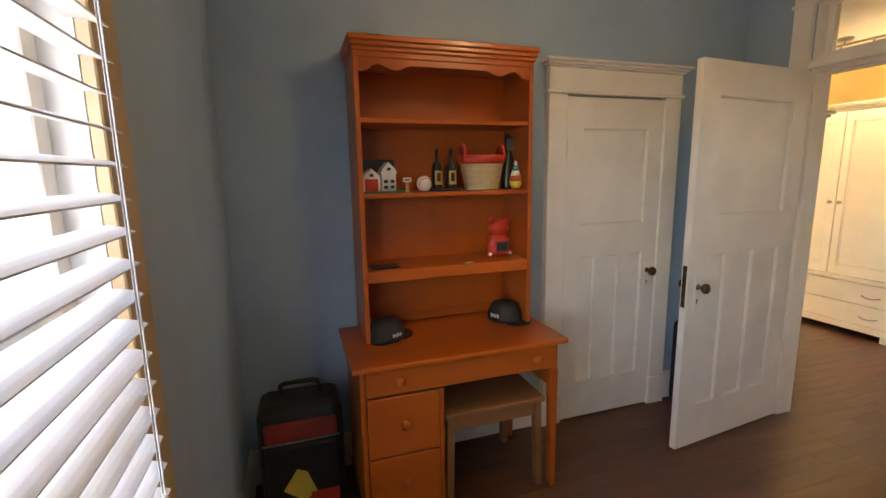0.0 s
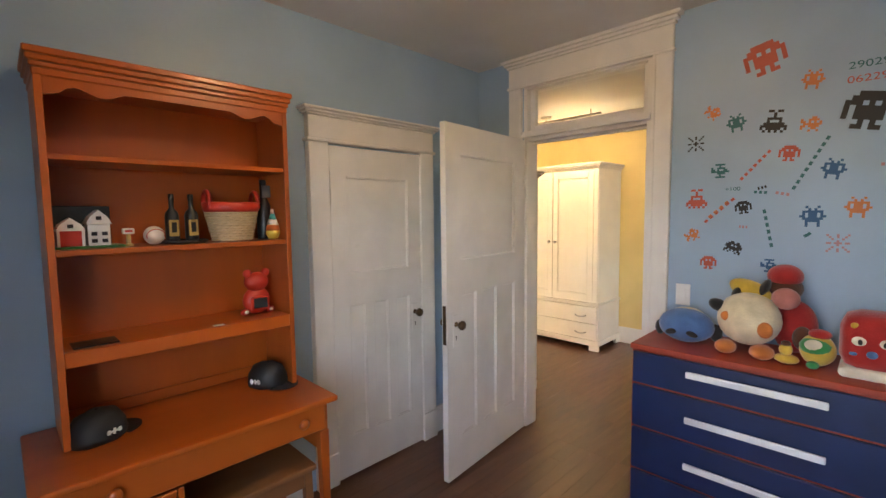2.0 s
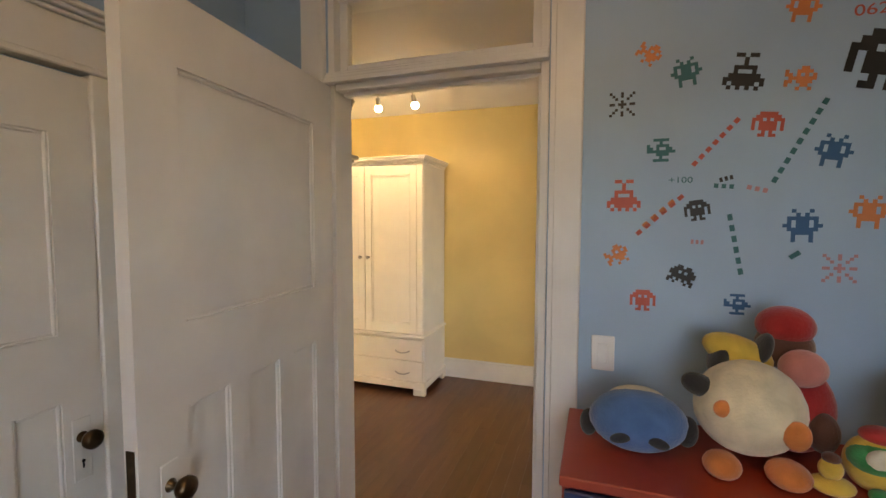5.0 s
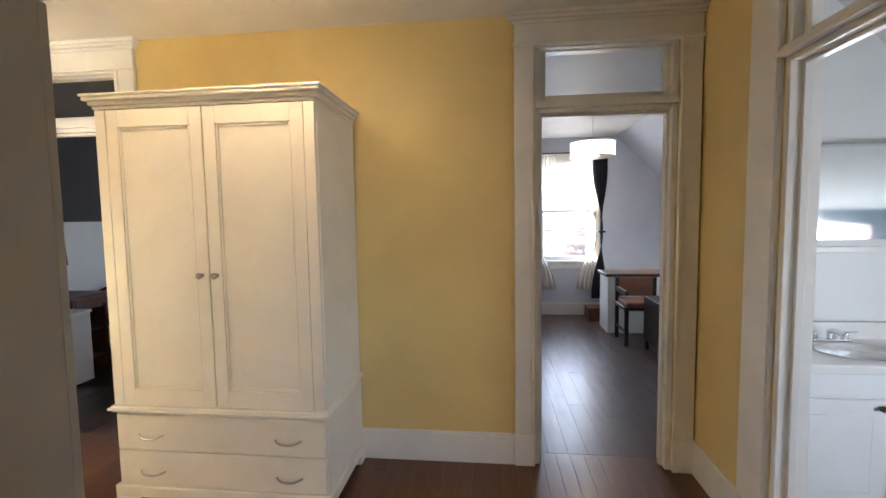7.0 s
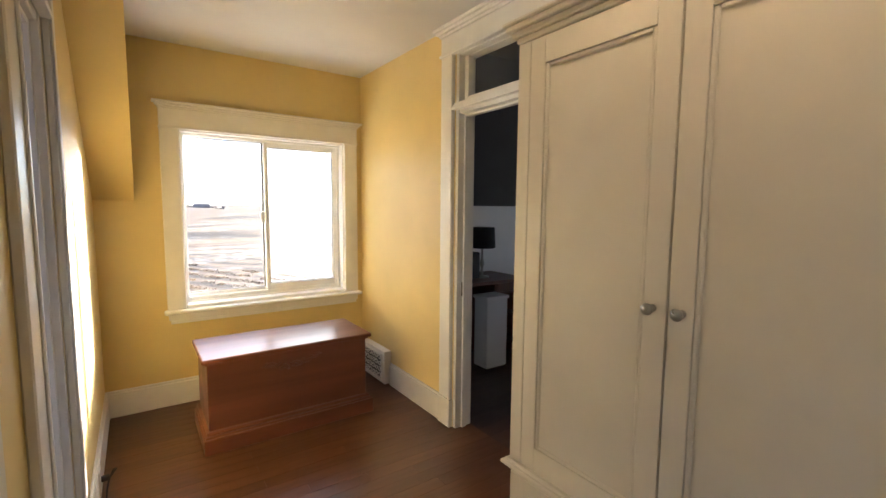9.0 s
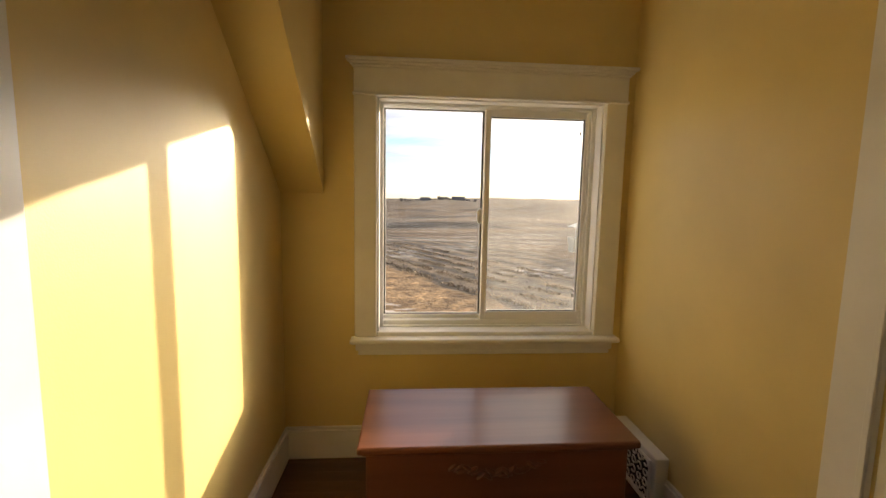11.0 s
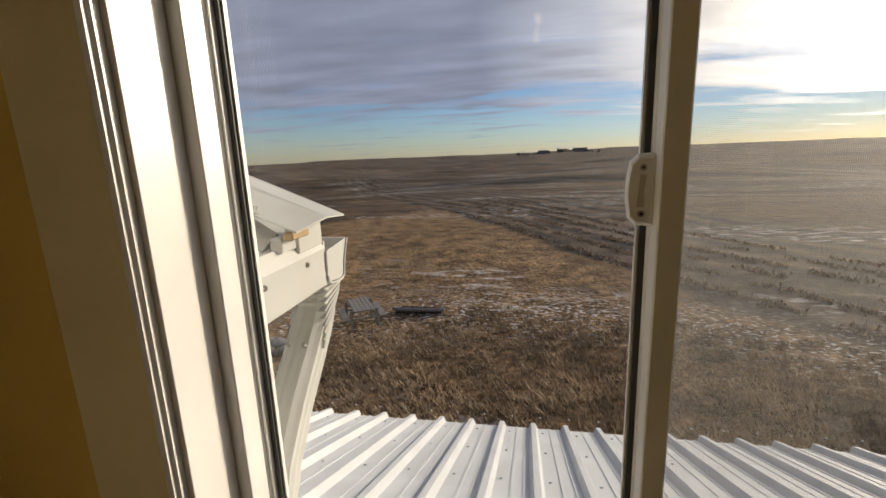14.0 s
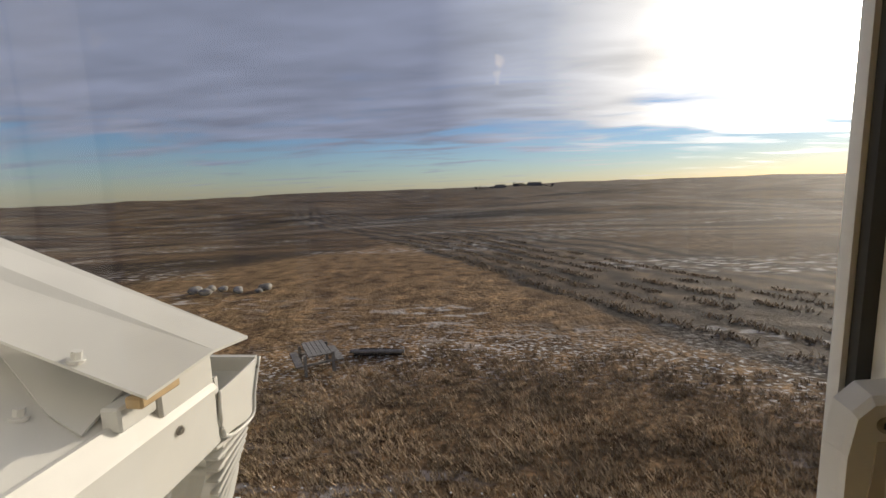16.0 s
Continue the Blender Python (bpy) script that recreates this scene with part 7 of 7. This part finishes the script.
part("bulb", b2, M["bulb"], pd, "glowing bulb", smooth=True)
lamp("POINT", "bulb_pendant", Matrix.Translation((8.24, -.52, 2.06)), 1.0, WARM, radius=.05)
hw = thing("half_wall", (9.1, -.85, 0), "low white half wall with a dark wooden cap", "half wall", "", "structure")
part("panel", box(8.62, 9.02, -2.2, -.80, 0, .70, bevel=.003), M["bathwhite"], hw)
part("cap", box(8.59, 9.05, -2.22, -.77, .70, .735, bevel=.004), mat("dark_cap_wood", (.05, .022, .014), .35), hw)
ch = thing("wooden_chair", (8.25, -1.05, 0), "dark wooden chair with a tan seat pad", "chair")
DKW = mat("dark_chair_wood", (.022, .012, .010), .4, .2, 8)
for x in (8.06, 8.44):
    for y in (-1.28, -.86):
        part("leg", box(x - .02, x + .02, y - .02, y + .02, 0, .44 if x < 8.2 else .72, bevel=.003), DKW, ch)
part("seat_frame", box(8.03, 8.47, -1.31, -.83, .40, .44, bevel=.004), DKW, ch)
part("seat_pad", box(8.05, 8.42, -1.28, -.86, .44, .49, bevel=.018), mat("tan_leather", (.26, .12, .07), .5, .1, 10), ch)
part("backrest", box(8.425, 8.455, -1.27, -.87, .50, .72, bevel=.01), mat("brown_leather", (.22, .09, .05), .5), ch)
part("armrest", box(8.05, 8.46, -.875, -.845, .56, .62, bevel=.01), DKW, ch)
part("stretcher", box(8.06, 8.44, -.87, -.85, .14, .17, bevel=.003), DKW, ch)
dp = thing("side_cabinet", (7.9, -1.2, 0), "dark wooden cabinet front beside the chair", "cabinet")
part("body", box(7.55, 8.0, -1.7, -1.02, .10, .58, bevel=.01), DKW, dp)
for x in (7.58, 7.94):
    part("leg", box(x, x + .04, -1.06, -1.03, 0, .10), DKW, dp)
bx_ = thing("brown_box", (9.4, -.80, 0), "low brown wooden box below the curtain", "box")
part("body", box(9.22, 9.50, -.99, -.70, 0, .18, bevel=.004), mat("brown_box_wood", (.10, .035, .018), .5, .2, 8), bx_)
# far bedroom door standing open
fd = thing("bedroom_door", (XH2, DB[0], 0), "white bedroom door standing open against the wall", "door")
part("leaf", box(0, .74, -.035, 0, .012, 2.02, bevel=.003, m=Matrix.Translation((XH2 + .03, DB[0] - .012, 0)) @ Matrix.Rotation(radians(-72), 4, "Z")), M["door"], fd)
for z in (.35, 1.75):
    part("hinge", box(XH2 - .004, XH2 + .012, DB[0] - .012, DB[0] + .004, z - .05, z + .05, bevel=.002), M["nickel"], fd)

# ---------------------------------------------------------------- grey room
DB_ = mat("reddish_desk_wood", (.13, .045, .025), .4, .2, 4)
dk = thing("writing_desk", (6.75, 4.75, 0), "red brown wooden desk with shelves", "desk")
part("top", box(6.28, 7.12, 4.48, 5.03, .735, .765, bevel=.004), DB_, dk)
for x in (6.32, 6.72, 7.06):
    part("side", box(x, x + .025, 4.50, 5.02, 0, .735, bevel=.002), DB_, dk)
for z in (.12, .40, .62):
    part("shelf", box(6.745, 7.06, 4.52, 5.02, z, z + .02), DB_, dk)
part("drawer", box(6.75, 7.055, 4.495, 4.515, .65, .73, bevel=.002), DB_, dk)
lm = thing("table_lamp", (6.74, 4.72, .765), "table lamp with a black drum shade", "lamp")
b2 = bmesh.new()
lathe(b2, (6.74, 4.72, .765), [(.07, 0), (.07, .012), (.014, .022), (.011, .10), (.024, .14), (.011, .19), (.008, .32)], 18)
part("base", fix(b2), M["nickel"], lm, smooth=True)
b2 = bmesh.new()
lathe(b2, (6.74, 4.72, 1.06), [(.125, 0), (.128, .002), (.118, .20), (.115, .20)], 28)
part("shade", fix(b2), M["black"], lm, "black fabric shade", smooth=True)
mo = thing("monitor_box", (6.55, 4.78, .765), "dark box standing on the desk", "box")
part("body", box(6.40, 6.68, 4.68, 4.86, .765, 1.02, bevel=.008), M["black"], mo)
wbk = thing("storage_bin", (6.55, 4.42, 0), "tall pale slatted storage bin", "bin")
part("body", box(6.44, 6.68, 4.28, 4.46, .02, .66, bevel=.01), M["bathwhite"], wbk)
part("rim", box(6.43, 6.69, 4.27, 4.47, .64, .67, bevel=.006), M["bathwhite"], wbk)
part("foot", box(6.46, 6.66, 4.30, 4.44, 0, .02), M["black"], wbk)
gb = thing("spare_bed", (8.0, 4.4, 0), "bed with a dark patterned blanket", "bed")
part("frame", box(7.35, 9.2, 3.6, 5.0, .12, .34, bevel=.01), M["bathwhite"], gb)
part("mattress", box(7.35, 9.2, 3.58, 5.0, .34, .60, bevel=.06), mat("dark_camo_blanket", (.055, .055, .04), .9, .6, 9), gb, "dark patterned blanket")
part("pillow", box(7.45, 7.9, 4.55, 4.98, .60, .74, bevel=.06), mat("brown_pillow", (.08, .045, .03), .9), gb)
for x in (7.40, 9.1):
    for y in (3.65, 4.92):
        part("leg", box(x, x + .05, y, y + .05, 0, .12), M["bathwhite"], gb)

# ---------------------------------------------------------------- lavender room
ns = thing("nightstand", (3.20, 4.75, 0), "white nightstand beside the bed", "nightstand")
part("body", box(3.055, 3.42, 4.60, 5.02, .04, .745, bevel=.003), M["vinyl"], ns)
part("top", box(3.045, 3.43, 4.59, 5.03, .745, .765, bevel=.003), M["vinyl"], ns)
part("plinth", box(3.07, 3.41, 4.62, 5.0, 0, .04), M["vinyl"], ns)
tl_ = thing("bedside_lamp", (3.22, 4.70, .765), "bedside lamp with white square shade and black base", "lamp")
for x in (3.155, 3.275):
    part("base_bar", box(x, x + .018, 4.65, 4.75, .765, .93, bevel=.003), M["black"], tl_)
part("base_bar", box(3.155, 3.293, 4.65, 4.75, .765, .780, bevel=.003), M["black"], tl_)
part("base_bar", box(3.155, 3.293, 4.65, 4.75, .915, .930, bevel=.003), M["black"], tl_)
b2 = bmesh.new()
cyl(b2, (3.224, 4.70, .93), (3.224, 4.70, 1.0), .008, n=10)
part("stem", b2, M["black"], tl_)
b2 = bmesh.new()
for x0, x1, y0, y1 in ((3.134, 3.140, 4.61, 4.79), (3.308, 3.314, 4.61, 4.79), (3.14, 3.308, 4.61, 4.616), (3.14, 3.308, 4.784, 4.79)):
    bx(b2, x0, x1, y0, y1, .955, 1.19)
part("shade", b2, mat("white_linen_shade", (.72, .70, .66), .8, .05, 60), tl_, "white linen shade")
part("shade_trim", box(3.133, 3.315, 4.609, 4.791, 1.188, 1.194, bevel=.001), mat("grey_trim", (.2, .2, .2), .6), tl_)
tube("cable", [(3.25, 4.65, .77), (3.262, 4.592, .755), (3.27, 4.585, .55), (3.262, 4.583, .42), (3.278, 4.58, .25), (3.30, 4.56, .06), (3.33, 4.45, .01)], .004, M["black"], tl_, "black lamp cord")
part("inline_switch", box(3.258, 3.276, 4.574, 4.594, .44, .48, bevel=.004), M["black"], tl_)
wbd = thing("double_bed", (2.4, 4.2, 0), "unmade bed with white sheets and purple skirt", "bed")
part("mattress", box(1.2, 3.0, 3.4, 4.98, .40, .66, bevel=.05), mat("purple_blanket", (.05, .03, .09), .85, .2, 8), wbd, "dark purple bed skirt")
part("frame", box(1.22, 2.98, 3.42, 4.96, .10, .40), mat("purple_skirt", (.06, .04, .10), .85, .2, 8), wbd)
for x in (1.25, 2.9):
    for y in (3.45, 4.9):
        part("leg", box(x, x + .05, y, y + .05, 0, .10), M["black"], wbd)


def sheet_at(u, v):
    x = 1.3 + 1.76 * min(1, u * 1.2)
    z = .72 + .03 * noise.noise(Vector((u * 7, v * 9, 2)))
    if u * 1.2 > 1:
        z -= (u * 1.2 - 1) * 1.3
        x += .03 * math.sin(v * 21)
    return Vector((x, 3.5 + 1.45 * v, z))


cloth("sheet", sheet_at, 40, 40, mat("white_sheet", (.62, .62, .64), .85, .05, 8, .3, 40), wbd, "rumpled white sheet", .03)
wbs = thing("waste_basket", (3.30, 4.28, 0), "small white waste basket on the floor", "waste basket")
b2 = bmesh.new()
lathe(b2, (3.30, 4.28, 0), [(.0, .0), (.10, 0), (.125, .24), (.130, .245), (.122, .245), (.098, .01), (0, .01)], 28)
part("body", fix(b2), M["vinyl"], wbs, smooth=True)

# ---------------------------------------------------------------- on the prairie
gz0 = ground_height(-.36, 16.9)
pt = thing("picnic_table", (-.36, 16.9, gz0), "weathered grey picnic table in the grass", "table")
PW = mat("weathered_grey_wood", (.20, .19, .18), .85, .2, 8)
TM = Matrix.Translation((-.36, 16.9, gz0)) @ Matrix.Rotation(radians(-58), 4, "Z") @ Matrix.Scale(.85, 4)
for i in range(5):
    part("plank", box(-.75, .75, -.37 + i * .15, -.23 + i * .15, .70, .74, bevel=.004, m=TM), PW, pt)
for y in (-.78, .54):
    part("seat", box(-.75, .75, y, y + .24, .42, .46, bevel=.004, m=TM), PW, pt)
for x in (-.55, .55):
    part("leg_frame", box(x - .04, x + .04, -.74, .74, .36, .42, m=TM), PW, pt)
    for y in (-.50, .41):
        part("leg", box(x - .04, x + .04, y, y + .09, -.05, .70, m=TM), PW, pt)
rnd = random.Random(11)
gz1 = ground_height(1.27, 17.9)
lg_ = thing("timber_pile", (1.27, 17.9, gz1), "dark old timber lying in the grass", "timber")
for i in range(5):
    y, h = 17.75 + (i % 4) * .13, .07 + .09 * (i == 4)
    b2 = bmesh.new()
    cyl(b2, (.5 + rnd.uniform(-.15, .15), y, gz1 + h), (1.95 + rnd.uniform(-.2, .2), y + rnd.uniform(-.1, .15), gz1 + h - .02), .06, n=8)
    part("beam", b2, PW if i == 4 else mat("dark_timber", (.030, .026, .024), .9), lg_)
STN = mat("pale_field_stone", (.26, .25, .23), .9, .3, 3, .5, 8)
for i in range(16):
    far_ = i >= 7
    x = -8.8 + rnd.uniform(-1.9, 1.9) if far_ else -1.5 + rnd.uniform(-.7, .5)
    y = 26.2 + rnd.uniform(-.5, .5) if far_ else 14.7 + rnd.uniform(-.4, .4)
    r = rnd.uniform(.2, .38) if far_ else rnd.uniform(.12, .24)
    b2 = bmesh.new()
    g_ = bmesh.ops.create_icosphere(b2, subdivisions=2, radius=r)
    for v in b2.verts:
        v.co *= 1 + .3 * noise.noise(v.co * 3 + Vector((i * 3.1, 0, 0)))
        v.co.z *= .65
    bmesh.ops.translate(b2, verts=b2.verts, vec=(x, y, ground_height(x, y) + r * .35))
    solid("field_stone", b2, STN, "rounded pale field stone in the dry grass", "stone", group="field stones", smooth=True)
# distant farm with its trees
fm = thing("far_farmstead", (40, 640, ground_height(40, 640)), "distant farm sheds among bare trees", "farmstead")
for x, w, h in ((20, 14, 6), (45, 9, 5), (66, 18, 6.5)):
    z = ground_height(x, 640)
    part("shed", box(x, x + w, 636, 646, z - 1, z + h), mat("far_shed", (.18, .17, .17), .8), fm)
tb = bmesh.new()
for i in range(70):
    x, y = rnd.uniform(-10, 110), rnd.uniform(625, 665)
    z = ground_height(x, y)
    h = rnd.uniform(2, 5.5)
    cyl(tb, (x, y, z - 1), (x, y, z + h * .6), .2, n=5)
    for k in range(5):
        ball(tb, (x + rnd.uniform(-1.6, 1.6), y, z + h * rnd.uniform(.4, 1)), rnd.uniform(.4, .9), n=6)
tagged(solid("far_trees", tb, mat("bare_far_trees", (.10, .09, .085), .9), "dark bare trees on the horizon", "trees"), kind="stuff")

# grass tufts in front of the porch
M["tuft"] = mat("dry_tuft", (.40, .30, .19), .9, .25, .6, island=.4)
verts, faces = [], []
rg_ = np.random.RandomState(3)
for i in range(15000):
    d = 4.4 + 12.5 * rg_.rand() ** .8
    a = radians(-58 + 118 * rg_.rand())
    x, y = 4.6 + d * math.sin(a), 5.0 + d * math.cos(a)
    if y < 8.3 or d > 10.5 + 3.0 * rg_.rand() + 2 * noise.noise(Vector((a * 4, 1, 2))):
        continue
    z = ground_height(x, y)
    lush = .55 + .6 * noise.noise(Vector((x * .45, y * .45, 9)))
    s = (.07 + .13 * rg_.rand() ** 2) * max(.35, min(1.1, lush + .35))
    for k in range(11):
        t = rg_.rand() * 6.283
        lean = .35 + .7 * rg_.rand()
        wd = .010 + .016 * rg_.rand()
        q = s * (.5 + .6 * rg_.rand())
        bx0, by0 = x + rg_.randn() * .055, y + rg_.randn() * .055
        c, sn = math.cos(t), math.sin(t)
        n0 = len(verts)
        verts += [(bx0 - wd * sn, by0 + wd * c, z - .02), (bx0 + wd * sn, by0 - wd * c, z - .02), (bx0 + c * q * lean - .35 * q, by0 + sn * q * lean, z + q)]
        faces.append((n0, n0 + 1, n0 + 2))
# low shrub rows of the shelter belt past the mown field
for row in range(6):
    for i in range(420):
        w = -2 + 44 * rg_.rand()
        if noise.noise(Vector((w * .5, row * 3.1, 5))) < -.15:
            continue
        off = .8 + row * 1.7 + .12 * rg_.randn() + .5 * math.sin(w * .21)
        x, y = -4.2 + .49 * w + .87 * off, 46.1 - .87 * w + .49 * off
        z = ground_height(x, y)
        for k in range(6):
            t = rg_.rand() * 6.283
            q = .05 + .11 * rg_.rand()
            bx0, by0 = x + rg_.randn() * .16, y + rg_.randn() * .16
            c, sn = math.cos(t), math.sin(t)
            n0 = len(verts)
            verts += [(bx0 - .05 * sn, by0 + .05 * c, z - .03), (bx0 + .05 * sn, by0 - .05 * c, z - .03), (bx0 + c * q * .8, by0 + sn * q * .8, z + q)]
            faces.append((n0, n0 + 1, n0 + 2))
me = bpy.data.meshes.new("grass")
me.from_pydata(verts, [], faces)
me.materials.append(M["tuft"])
tagged(new("grass", me), "dry tan grass tufts on the prairie", "grass", "", "stuff")

# ---------------------------------------------------------------- floors


def floor_planks(name, x0, x1, y0, y1, label, seed, singles=True, w=.083):
    rng = random.Random(seed)
    fl = thing(name, ((x0 + x1) / 2, (y0 + y1) / 2, -.02), label, "floor", "", "structure")
    part("subfloor", box(x0, x1, y0, y1, -.14, -.014), M["sub"], fl)
    cache = {}
    joined = bmesh.new()
    y = y0
    while y < y1 - 1e-4:
        yy = min(y + w, y1)
        x = x0
        first = True
        while x < x1 - 1e-4:
            L = rng.choice((.9, 1.2, 1.5, 1.8))
            if first:
                L *= rng.choice((.4, .6, .8, 1.0))
                first = False
            e = min(x + L, x1)
            if x1 - e < .2:
                e = x1
            if singles:
                key = (round(e - x, 3), round(yy - y, 4))
                if key not in cache:
                    b2 = bmesh.new()
                    bx(b2, 0, e - x - .0008, 0, yy - y - .0008, -.014, 0, bevel=.0006)
                    me = bpy.data.meshes.new("plank")
                    b2.to_mesh(me)
                    b2.free()
                    me.materials.append(M["plank"])
                    cache[key] = me
                o = new("plank", cache[key])
                o.parent = fl
                o.location = Vector((x, y, rng.uniform(-.0006, 0))) - BASE[fl]
            else:
                bx(joined, x, e - .0012, y, yy - .0012, -.014, 0)
            x = e
        y = yy
    if singles:
        joined.free()
    else:
        tagged(part("planks", joined, M["plank_far"], fl, "joined far floor planks"), kind="stuff")
    return fl


floor_planks("floor_hall", XE, XH + .13, YB, YJ + .05, "dark stained narrow hardwood floor", 2)
floor_planks("floor_hall_north", XJ2, XH + .13, YJ + .05, YN, "dark stained narrow hardwood floor by the window", 4)
floor_planks("floor_bedroom", XW, XE, YS, YA, "dark brown hardwood bedroom floor", 3)
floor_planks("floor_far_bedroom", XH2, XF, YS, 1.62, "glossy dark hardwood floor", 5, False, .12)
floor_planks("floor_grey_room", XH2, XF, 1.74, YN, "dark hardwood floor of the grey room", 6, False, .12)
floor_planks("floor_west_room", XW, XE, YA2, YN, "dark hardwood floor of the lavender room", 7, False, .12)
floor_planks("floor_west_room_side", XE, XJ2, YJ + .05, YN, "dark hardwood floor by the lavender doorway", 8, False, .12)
solid("floor_bath", box(XE2 + .12, 5.62, YS, YB, -.14, 0), mat("grey_vinyl_floor", (.12, .11, .10), .4, .2, 8), "grey vinyl bathroom floor", "floor", "structure")
